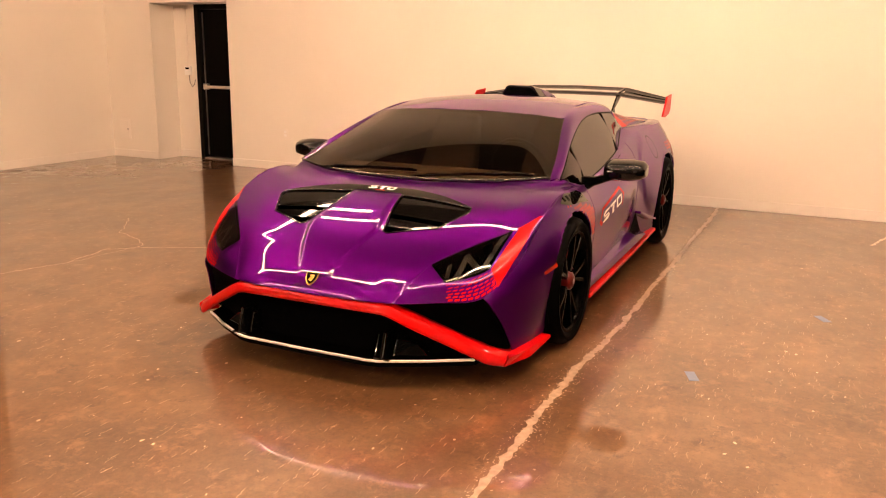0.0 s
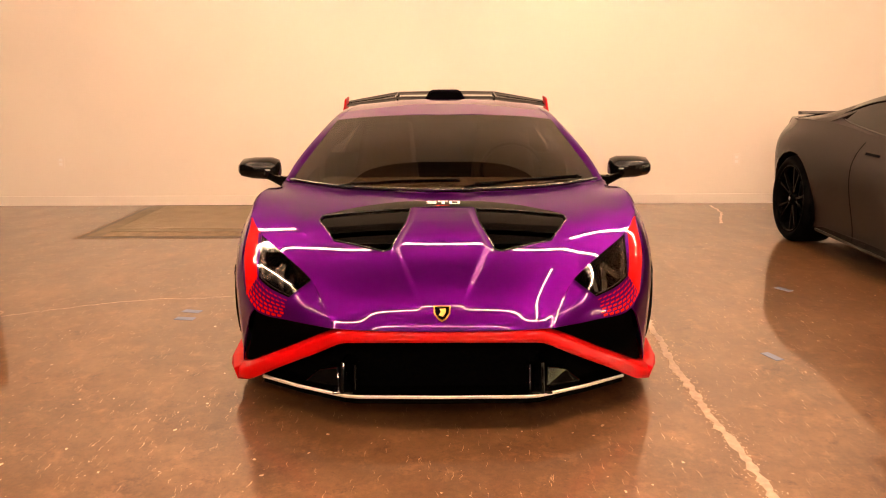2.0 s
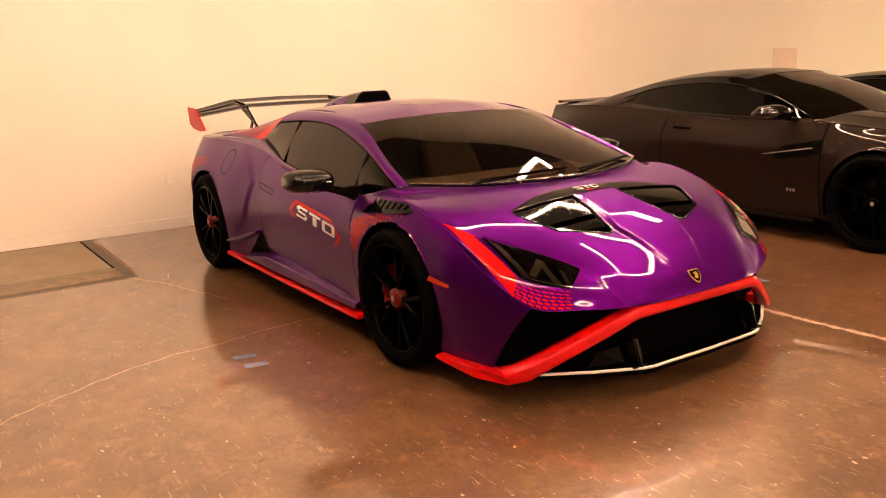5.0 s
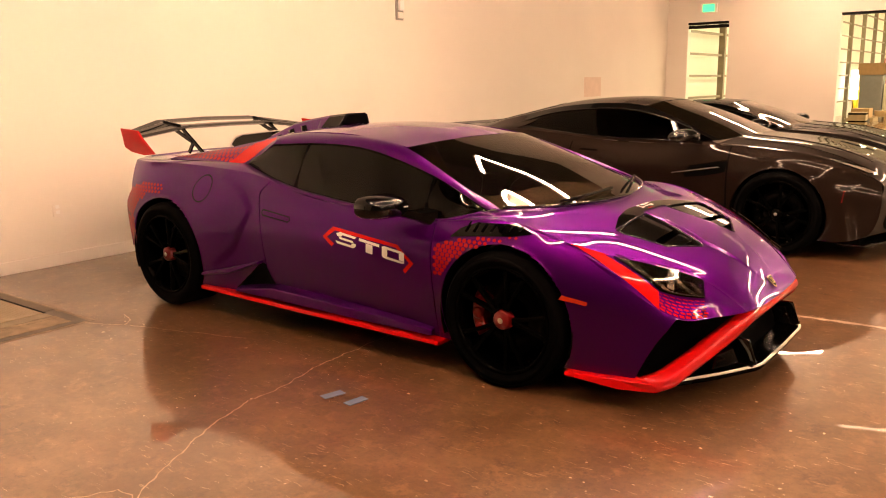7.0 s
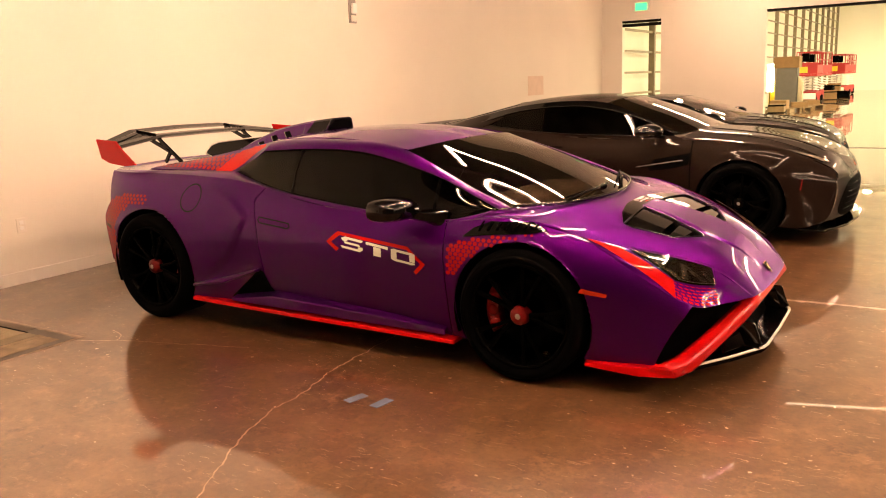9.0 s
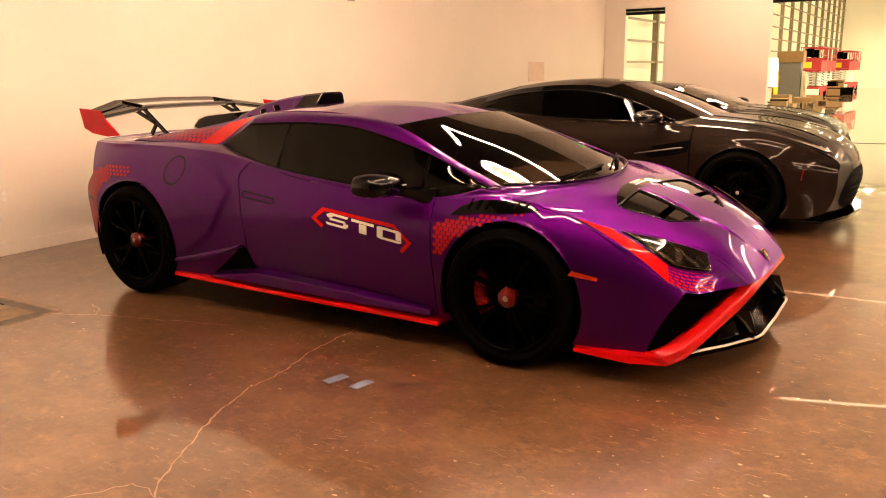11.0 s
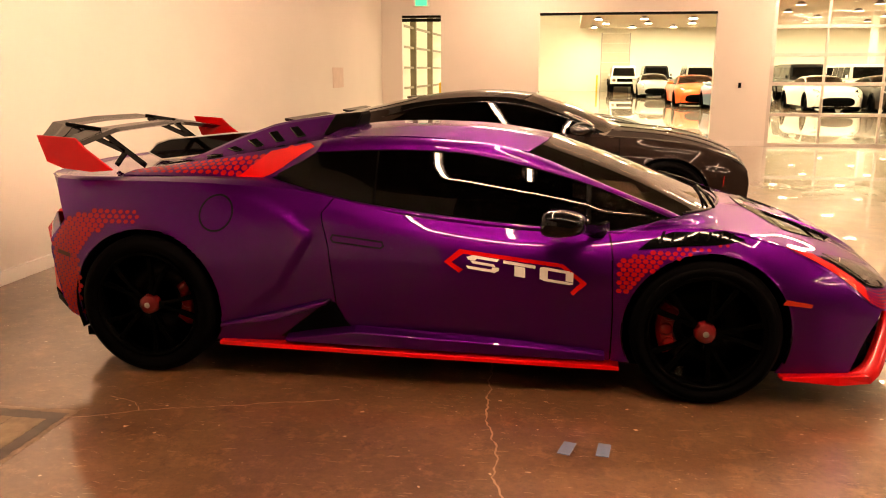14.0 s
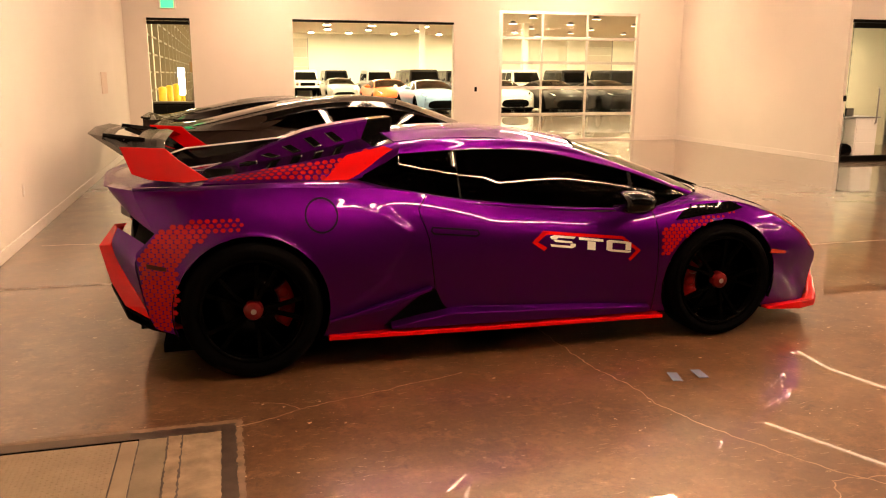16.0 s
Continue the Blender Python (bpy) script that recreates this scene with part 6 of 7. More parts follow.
def coupe(at, turn, paint, label, detail=True, squash=1.0, group=""):
    """A long-bonnet grand tourer; detail: panels, panes and fittings of the near ones."""
    car = thing("coupe_car", at, label, "car", group, turn)
    FX, RX, RZ = 1.40, -1.40, 0.345
    q = squash * .985

    def drawn(x):
        """Shortens both overhangs."""
        return x if abs(x) < 1.7 else math.copysign(1.7 + (abs(x) - 1.7) * .80, x)

    sill = [(2.12, 0.78, 0.2), (1.95, 0.86, 0.16), (1.75, 0.885, 0.16), (1.4, 0.895, 0.16), (1.02, 0.865, 0.17), (0.4, 0.845, 0.17), (-0.3, 0.845, 0.17), (-0.9, 0.885, 0.18), (-1.4, 0.905, 0.19), (-1.8, 0.885, 0.22), (-2.15, 0.82, 0.3)]
    low = [(2.2, 0.74, 0.32), (1.99, 0.86, 0.34), (1.75, 0.923, 0.36), (1.4, 0.933, 0.38), (1.02, 0.898, 0.36), (0.4, 0.863, 0.36), (-0.3, 0.863, 0.37), (-0.9, 0.918, 0.38), (-1.4, 0.958, 0.4), (-1.8, 0.928, 0.42), (-2.24, 0.8, 0.45)]
    wide = [(2.22, .72, .46), (2.01, .85, .50), (1.75, .94, .58), (1.40, .955, .64), (1.02, .92, .60), (.40, .905, .60), (-.30, .905, .62), (-.90, .95, .62), (-1.40, .98, .66), (-1.80, .95, .70), (-2.28, .78, .72)]
    upper = [(2.21, 0.7, 0.56), (1.99, 0.82, 0.64), (1.75, 0.886, 0.74), (1.4, 0.901, 0.8), (1.02, 0.886, 0.78), (0.4, 0.881, 0.77), (-0.3, 0.876, 0.79), (-0.9, 0.911, 0.81), (-1.4, 0.931, 0.84), (-1.8, 0.896, 0.86), (-2.28, 0.74, 0.87)]
    crest = [(2.19, 0.66, 0.62), (1.97, 0.76, 0.72), (1.75, 0.798, 0.8), (1.4, 0.818, 0.86), (1.02, 0.818, 0.885), (0.4, 0.813, 0.885), (-0.3, 0.798, 0.91), (-0.9, 0.788, 0.965), (-1.4, 0.808, 0.985), (-1.8, 0.788, 0.98), (-2.3, 0.68, 0.97)]
    flat = lambda r: [(drawn(x), y, z * q) for x, y, z in r]  # noqa: E731
    rows = [flat(r) for r in (sill, low, wide, upper, crest)]
    n, nv = (150, 22) if detail else (40, 8)
    if detail:
        lines = []
        for r in rows:
            X, Y, Z = zip(*r)
            xs = np.linspace(X[0], X[-1], n)
            lines.append(np.stack([xs, curve(X, Y)(xs), curve(X, Z)(xs)], -1))
        knots, vs = np.linspace(0, 1, 5), np.linspace(0, 1, nv)
        weights = np.vander(vs, 5) @ np.linalg.inv(np.vander(knots, 5))
        side_g = np.einsum("vk,knc->vnc", weights, np.stack(lines))
    else:
        side_g = patch(rows, n, nv)
    both = lambda half: [[(x, -y, z) for x, y, z in r] for r in half[:0:-1]] + half  # noqa: E731
    hood = [flat(r) for r in ([(2.30, 0, .55), (2.22, 0, .67), (2.0, 0, .785), (1.5, 0, .895), (.99, 0, .955)], [(2.28, .35, .55), (2.20, .35, .67), (1.98, .37, .79), (1.5, .42, .90), (.95, .45, .95)], [(2.22, .66, .55), (2.19, .66, .62), (1.95, .765, .73), (1.45, .828, .85), (.85, .81, .90)])]
    hood_g = faired(patch(both(hood), 80, 61), 6, 6) if detail else patch(both(hood), 14, 13)
    cabin = [flat(r) for r in ([(.18, 0, 1.255), (-.25, 0, 1.288), (-.80, 0, 1.25), (-1.35, 0, 1.135), (-1.90, 0, 1.02), (-2.33, 0, 1.0)], [(.16, .30, 1.25), (-.26, .30, 1.28), (-.80, .30, 1.24), (-1.34, .30, 1.128), (-1.88, .32, 1.015), (-2.33, .32, .995)], [(.09, .585, 1.21), (-.30, .58, 1.235), (-.80, .575, 1.195), (-1.30, .58, 1.095), (-1.80, .60, 1.0), (-2.30, .64, .975)])]
    roof_g = patch(both(cabin), 50 if detail else 18, 25 if detail else 9)
    screen = [flat(r) for r in ([(1.0, 0, .952), (.96, .40, .948), (.84, .735, .925)], [(.60, 0, 1.115), (.57, .36, 1.11), (.47, .67, 1.08)], [(.19, 0, 1.25), (.17, .30, 1.245), (.10, .582, 1.207)])]
    screen_g = patch([r[::-1] + [(x, -y, z) for x, y, z in r[1:]] for r in screen], 30 if detail else 11, 14 if detail else 6)
    sheet("bonnet", hood_g, paint, car, outward=(1.5, 0, .2))
    sheet("roof", roof_g, paint, car, outward=(-.5, 0, .5))
    sheet("windscreen", screen_g, SCREEN, car, "dark tinted windscreen", .004, (.3, 0, .4)).visible_shadow = False
    roof_t, hood_t = tree_of([roof_g]), tree_of([hood_g])
    inlay("rear_window", [[(-.95, -.40), (-.95, .40), (-1.85, .46), (-1.85, -.46)]], roof_t, "z", BLACK, car, "dark rear window", .004, .12)
    g_low = flat([(.80, .775, .915), (.40, .80, .915), (-.30, .785, .935), (-.90, .745, .985), (-1.22, .70, 1.03)])
    g_top = flat([(.78, .755, .935), (.42, .69, 1.075), (-.28, .622, 1.185), (-.80, .635, 1.145), (-1.22, .695, 1.035)])
    r_in = flat([(.84, .733, .928), (.47, .668, 1.082), (.10, .584, 1.21), (-.30, .579, 1.237), (-.80, .574, 1.197), (-1.30, .579, 1.097)])
    r_out = flat([(.80, .765, .925), (.45, .70, 1.07), (.06, .64, 1.165), (-.30, .625, 1.188), (-.82, .64, 1.145), (-1.25, .70, 1.03)])
    for s in (1, -1):
        g = mirrored(side_g, s)
        arches = [(FX, RZ, 0.372), (RX, RZ, 0.378)]
        if detail:
            cut = [int(np.argmin(np.abs(side_g[nv // 2, :, 0] - x))) for x in (.98, -.52)]
            sheet("front_fender", g[:, :cut[0] + 1], paint, car, outward=(1, 0, .4), holes=arches[:1])
            sheet("door", g[:, cut[0]:cut[1] + 1], paint, car, outward=(0, 0, .4))
            sheet("rear_quarter", g[:, cut[1]:], paint, car, outward=(-1, 0, .4), holes=arches[1:])
            t = tree_of([g])
            for x in (.975, -.525):
                inlay("shut_line", [[(x - .004, .20), (x + .010, .20), (x + .010, .88 * q), (x - .004, .88 * q)]], t, "y", MATTE, car, "", .003, .05, s)
            vent = inlay("side_vent", [[(.62, .60), (.60, .63), (.66, .70), (.98, .76), (.96, .66), (.80, .62)]], t, "y", MATTE, car, "black side vent behind the wheel", .004, .05, s)
            inlay("vent_strake", [[(.50, .628), (.50, .634), (.90, .70), (.92, .694)]], t, "y", STEEL, vent, "thin bright strake", .010, .05, s)
            inlay("door_handle", [[(-.42, .79), (-.42, .805), (-.24, .80), (-.24, .785)]], t, "y", SATIN, car, "", .006, .05, s)
            inlay("badge_bars", [[(.70 + .028 * k, .36), (.718 + .028 * k, .36), (.718 + .028 * k, .385), (.70 + .028 * k, .385)] for k in range(3)], t, "y", STEEL, car, "small pale badge marks", .003, .05, s)
            inlay("side_marker", [[(1.865, .47), (1.875, .56), (1.882, .56), (1.873, .47)]], t, "y", DARK_RED, car, "thin red side marker", .005, .05, s)
            loft("sill_blade", [[(-.92, s * .95, .20), (-.92, s * .95, .175), (-.92, s * .85, .175), (-.92, s * .85, .20)], [(0, s * .93, .19), (0, s * .93, .165), (0, s * .83, .165), (0, s * .83, .19)], [(.98, s * .95, .18), (.98, s * .95, .155), (.98, s * .85, .155), (.98, s * .85, .18)]], BLACK, car, "gloss black sill blade", bevel=.004)
            well(car, FX, RZ, s, .378, .55, .93)
            well(car, RX, RZ, s, .384, .52, .945)
        else:
            sheet("body_side", g, paint, car, outward=(0, 0, .4), holes=arches)
        wheel(car, FX, .83, RZ, s, .345, .255, .268, SATIN, SATIN, SATIN, detail=detail)
        wheel(car, RX, .825, RZ, s, .345, .29, .268, SATIN, SATIN, SATIN, detail=detail)
        k = 24 if detail else 8
        sheet("roof_rail", mirrored(patch([r_in, r_out], k, 3), s), paint if not detail else BLACK, car, outward=(-.2, 0, .6))
        sheet("side_glass", mirrored(patch([g_low, g_top], k, 6), s), TINT if detail else BLACK, car, "dark tinted side glass", .004, (-.2, 0, .6))
        a = np.stack([np.interp(np.linspace(.84, -1.25, k)[::-1], [p[0] for p in g_low][::-1], [p[c] for p in g_low][::-1])[::-1] for c in range(3)], 1)
        b = np.stack([np.interp(np.linspace(.9, -1.25, k)[::-1], [p[0] for p in flat(crest)][::-1], [p[c] for p in flat(crest)][::-1])[::-1] for c in range(3)], 1)
        sheet("belt_panel", mirrored(patch([a, b], k, 3), s), paint, car, outward=(-.2, 0, .3))
        hip = [flat([(-.80, .576, 1.193), (-1.28, .58, 1.10), (-1.80, .602, 1.0), (-2.30, .642, .974)]), flat([(-1.05, .70, 1.05), (-1.35, .705, 1.03), (-1.82, .71, .99), (-2.31, .66, .972)]), flat([(-1.22, .80, .975), (-1.45, .82, .985), (-1.82, .80, .98), (-2.30, .68, .97)])]
        sheet("rear_haunch", mirrored(patch(hip, k, 8), s), paint, car, outward=(-1.5, 0, .5))
        mr = [[(cx + hx * math.cos(t), s * y, cz * q + hz * math.sin(t)) for t in np.linspace(0, 2 * math.pi, 12, endpoint=False)] for y, cx, cz, hx, hz in ((.90, .66, .955, .03, .02), (.92, .66, .962, .095, .048), (1.0, .65, .972, .115, .060), (1.10, .63, .970, .095, .052), (1.15, .60, .965, .045, .025))]
        mo = loft("door_mirror", mr, GLOSS if detail else paint, car, "gloss dark door mirror", smooth=True)
        bar("mirror_arm", (.70, s * .80, .90 * q), (.65, s * .95, .93 * q), .05, .025, BLACK, mo)
        hl = inlay("headlight", [[(drawn(x), s * y) for x, y in ((1.72, .745), (1.86, .77), (2.08, .70), (2.14, .60), (2.02, .60))]], hood_t, "z", BLACK, car, "dark swept headlight", .005, .06)
        inlay("light_guide", [[(drawn(x), s * y) for x, y in ((1.80, .755), (1.86, .762), (2.07, .69), (2.12, .61), (2.09, .61), (2.04, .68))]], hood_t, "z", WHITE if not detail else CHROME, hl, "", .010, .06)
    if detail:
        for y0, y1, x1 in ((.30, .42, 1.98), (.58, .62, 1.92), (-.30, -.42, 1.98), (-.58, -.62, 1.92)):
            pts = []
            for k in np.linspace(0, 1, 24):
                x, y = 1.0 + (x1 - 1.0) * k, y0 + (y1 - y0) * k
                pts.append((x, y, hood_t.ray_cast(Vector((x, y, 3)), Vector((0, 0, -1)))[0].z + .001))
            tube("bonnet_crease", pts, .005, paint, car, sides=8)
        for s in (1, -1):
            tube("window_border", [(x, s * y, z) for x, y, z in spline(r_out, np.linspace(0, 5, 30))], .006, GLOSS, car, sides=8)
            tube("belt_border", [(x, s * (y + .004), z) for x, y, z in spline(g_low, np.linspace(0, 4, 30))], .006, GLOSS, car, sides=8)
    # nose and tail
    nose = [flat(r) for r in ([(2.295, 0, .555), (2.275, .35, .555), (2.215, .665, .56)], [(2.34, 0, .42), (2.30, .38, .42), (2.20, .74, .44)], [(2.28, 0, .20), (2.24, .40, .20), (2.11, .785, .20)])]
    full = [r[::-1] + [(x, -y, z) for x, y, z in r[1:]] for r in nose]
    nose_g = faired(patch(full, 70, 30), 6, 4)
    sheet("front_bumper", nose_g, paint, car, outward=(1, 0, .4))
    verts = []
    for a in np.linspace(0, 2 * math.pi, 20, endpoint=False):
        y, z = .57 * math.copysign(abs(math.cos(a)) ** .55, math.cos(a)), (.36 + .165 * math.copysign(abs(math.sin(a)) ** .7, math.sin(a))) * q
        y *= 1.0 + .25 * (.5 - z / .75)
        verts.append((y, z))
    grille = inlay("front_grille", [verts], tree_of([nose_g]), "x", MATTE, car, "wide black mesh grille", .004, .05)
    for k in range(5 if detail else 0):
        z = (.27 + .05 * k) * q
        inlay("grille_bar", [[(-.44, z), (.44, z), (.44, z + .006), (-.44, z + .006)]], tree_of([nose_g]), "x", SATIN, grille, "", .008, .05)
    loft("front_splitter", [[(drawn(x), y, z) for x, y in ((2.36, 0), (2.31, .45), (2.14, .86), (1.9, .86), (1.9, -.86), (2.14, -.86), (2.31, -.45))] for z in (.125, .145)], BLACK, car, "gloss black front splitter", bevel=.004)
    tail = [flat(r) for r in ([(-2.33, 0, .998), (-2.33, .35, .993), (-2.30, .68, .97)], [(-2.38, 0, .72), (-2.36, .40, .72), (-2.28, .78, .72)], [(-2.28, 0, .30), (-2.26, .40, .30), (-2.15, .82, .30)])]
    sheet("rear_bumper", patch([r[::-1] + [(x, -y, z) for x, y, z in r[1:]] for r in tail], 25, 10), paint, car, outward=(-1, 0, .5))
    loft("tail_spoiler", [[(drawn(x), y, z * q) for x, z in ((-2.20, 1.0), (-2.33, 1.018), (-2.345, 1.013), (-2.33, .985))] for y in (-.62, 0, .62)], paint, car, "small ducktail spoiler", bevel=.006)
    boxed("floor_pan", (-1.9, -.78, .13), (2.0, .78, .19), MATTE, car)
    boxed("inner_body", (-.95, -.82, .19), (.95, .82, .62), MATTE, car)
    boxed("inner_nose", (.95, -.54, .19), (1.98, .54, .5), MATTE, car)
    boxed("inner_tail", (-1.98, -.50, .19), (-.95, .50, .8), MATTE, car)
    boxed("dashboard", (.55, -.70, .62), (.95, .70, .86), CABIN, car, bevel=.03)
    for y in (-.38, .38):
        st = boxed("seat", (-.35, y - .24, .621), (.25, y + .24, .70), CABIN, car, bevel=.03)
        loft("backrest", [[(-.36, y - .22, .65), (-.24, y - .22, .65), (-.50, y - .15, 1.10 * q), (-.58, y - .15, 1.08 * q)], [(-.36, y + .22, .65), (-.24, y + .22, .65), (-.50, y + .15, 1.10 * q), (-.58, y + .15, 1.08 * q)]], CABIN, st, bevel=.03)
    return car


coupe((0.17, 3.72, 0), -1.0, GREY_PAINT, "dark bronze-black grand tourer with black wheels")
coupe((-0.25, 7.25, 0), 0.0, GREY_PAINT, "low black sports coupe parked beyond the grand tourer", True, 0.92)

# ---- the hall beyond the openings ----
HX0, HX1, HY0, HY1, HZ = -3.4, 33.5, FAR_Y + T, 55.0, 4.35
TALL, BAY_X = 6.2, 1.2
setting("wall_hall_left", (HX0 - T, HY0, 0), (HX0, HY1, TALL), HALL_WALL, "pale hall side wall behind bare steel studs")
setting("wall_hall_far", (HX0 - T, HY1, 0), (HX1 + T, HY1 + T, TALL), HALL_WALL, "long pale far wall of the car hall")
setting("wall_hall_right", (HX1, HY0, 0), (HX1 + T, HY1, HZ), HALL_WALL, "pale hall side wall")
setting("wall_hall_near", (RIGHT_X + T, HY0 - T, 0), (HX1 + T, HY0, HZ), HALL_WALL, "pale near wall of the hall")
setting("ceiling_bay", (HX0 - T, HY0 - T, TALL), (BAY_X + T, HY1 + T, TALL + 0.1), HALL_CEIL, "roof deck over the taller hall bay")
setting("wall_bay_side", (BAY_X, HY0, HZ + 0.1), (BAY_X + T, HY1, TALL), HALL_WALL, "pale bulkhead above the lower hall roof")
setting("wall_bay_near", (HX0 - T, HY0 - T, CEIL_Z + 0.1), (BAY_X + T, HY0, TALL), HALL_WALL, "pale upper wall of the taller bay")
setting("ceiling_hall", (BAY_X, HY0, HZ), (HX1 + T, HY1 + T, HZ + 0.1), HALL_CEIL, "grey-brown hall roof deck")
setting("wall_left_end", (HX0 - T, FAR_Y, 0), (BACK_X, HY0, CEIL_Z), WALL, "cream return wall by the corner")

for k, (x, y) in enumerate([(x, y) for y in (15.5, 20, 24.5, 29, 33.5, 38, 42.5, 47, 51.5) for x in (2.1, 4.6, 7.2, 10.4, 13.6, 17.0, 21.0, 25.0, 29.0)]):
    hb = thing("high_bay_light", (x + (0.6 if k // 9 % 2 else 0), y, HZ - 0.02), "round lit high-bay lamp under the hall roof", "light", "high-bay lights")
    lens = lathe("lens", [(0.0, 0.0), (0.20, 0.0), (0.22, 0.02)], LAMP, hb, "lit round lens", 16)
    lens.rotation_euler, lens.location = (math.pi / 2, 0, 0), (0, 0, -0.13)
    shell = lathe("housing", [(0.0, -0.02), (0.10, -0.02), (0.225, 0.10), (0.23, 0.13)], STEEL, hb, "", 16)
    shell.rotation_euler = (-math.pi / 2, 0, 0)

for x, y in ((9.8, 41.0), (15.7, 40.0), (24.6, 54.0)):
    tagged(boxed("column", (x - 0.15, y - 0.15, 0), (x + 0.15, y + 0.15, HZ), HALL_WALL, bevel=0.01), "pale square hall column", "column", kind="structure")

# tall sectional door on the far wall
hd = tagged(new("door_3"), "tall pale sectional door in the far hall wall", "door", kind="structure")
hd.matrix_world = pose(2.75, HY1 - 0.001, 0)
PALE_DOOR = plain("pale_grey_door", (0.55, 0.50, 0.40), 0.5)
for k in range(6):
    boxed("door_panel", (0.05, -0.05, 0.02 + 0.66 * k), (1.95, -0.01, 0.655 + 0.66 * k), PALE_DOOR, hd, bevel=0.01)
for x in (0.0, 1.96):
    boxed("door_track", (x, -0.09, 0), (x + 0.06, 0.0, 4.0), STEEL, hd)
boxed("crash_post", (-0.28, -0.5, 0), (-0.16, -0.38, 1.1), plain("yellow_paint", (0.75, 0.50, 0.03), 0.45), hd, "yellow guard post")

gw = tagged(new("window_2"), "large pale grey panelled window high in the far hall wall", "window", kind="structure")
gw.matrix_world = pose(26.6, HY1 - 0.001, 0)
for k in range(5):
    boxed("window_panel", (0.04, -0.05, 1.22 + 0.60 * k), (2.2, -0.01, 1.79 + 0.60 * k), PALE_DOOR, gw, bevel=0.01)
for x in (0.0, 2.2):
    boxed("window_frame", (x - 0.04, -0.07, 1.15), (x + 0.04, 0.0, 4.25), STEEL, gw)

# bare steel framing along the hall's side wall
STUD = plain("galvanised_stud", (0.21, 0.175, 0.11), 0.5)
fr = thing("stud_frame", (HX0 + 0.25, HY0 + 0.15, 0), "bare galvanised steel stud framing along the wall", "framing")
for k in range(18):
    y = 0.6 + k * 2.4
    boxed("stud", (-0.07, y, 0), (0.07, y + 0.11, TALL - 0.02), STUD, fr)
    if k < 17:
        for j in range(12):
            boxed("bridging", (-0.02, y + 0.111, 0.55 + 0.47 * j), (0.02, y + 2.399, 0.60 + 0.47 * j), STUD, fr)
for y in (16.0, 23.0, 30.0, 37.0, 44.0, 51.0):
    bl = thing("bay_light", (-0.6, y, TALL - 0.02), "square lit lamp under the high bay roof", "light", "bay lights")
    boxed("housing", (-0.23, -0.23, -0.08), (0.23, 0.23, 0.0), STEEL, bl, bevel=0.01)
    boxed("diffuser", (-0.19, -0.19, -0.10), (0.19, 0.19, -0.081), LAMP, bl, "lit diffuser")
YELLOW = plain("yellow_guard_paint", (0.80, 0.52, 0.02), 0.4)
for y in (19.0, 22.1, 26.3, 30.8):
    gp = thing("guard_post", (HX0 + 0.42, y, 0), "yellow painted steel guard post", "post", "guard posts")
    tube("post", [(0, 0, 0), (0, 0, 1.08)], 0.11, YELLOW, gp, sides=14)
    lathe("cap", [(0.0, 0.05), (0.07, 0.035), (0.11, 0.0)], YELLOW, gp, "", 14).matrix_local = pose(0, 0, 1.08, 90, 0, 0)
lp = thing("work_lamp", (-2.95, 30.2, 0), "tall bright work light panel on a thin black stand", "lamp")
tube("stand", [(0, 0, 0.02), (0, 0, 0.62)], 0.015, SATIN, lp)
lathe("base", [(0.0, 0.03), (0.15, 0.02), (0.16, 0.0)], SATIN, lp, "", 16).matrix_local = pose(0, 0, 0.0, 90, 0, 0)
boxed("lamp_head", (-0.13, -0.04, 0.62), (0.13, 0.04, 1.70), glow("lit_work_panel", (1.0, 0.92, 0.72), 14.0), lp, "lit lamp head", 0.02)
bench = thing("storage_bench", (-2.36, 14.2, 0), "low dark storage bench just behind the doorway", "bench")
boxed("carcass", (-0.62, -0.30, 0.06), (0.62, 0.30, 0.84), DARK_FRAME, bench, bevel=0.01)
boxed("worktop", (-0.64, -0.32, 0.841), (0.64, 0.32, 0.872), CABIN, bench, bevel=0.006)
for x in (-0.60, -0.20, 0.20):
    boxed("bench_door", (x, -0.318, 0.10), (x + 0.39, -0.301, 0.80), DARK_FRAME, bench, bevel=0.004)
boxed("plinth", (-0.58, -0.26, 0.0), (0.58, 0.26, 0.059), MATTE, bench)


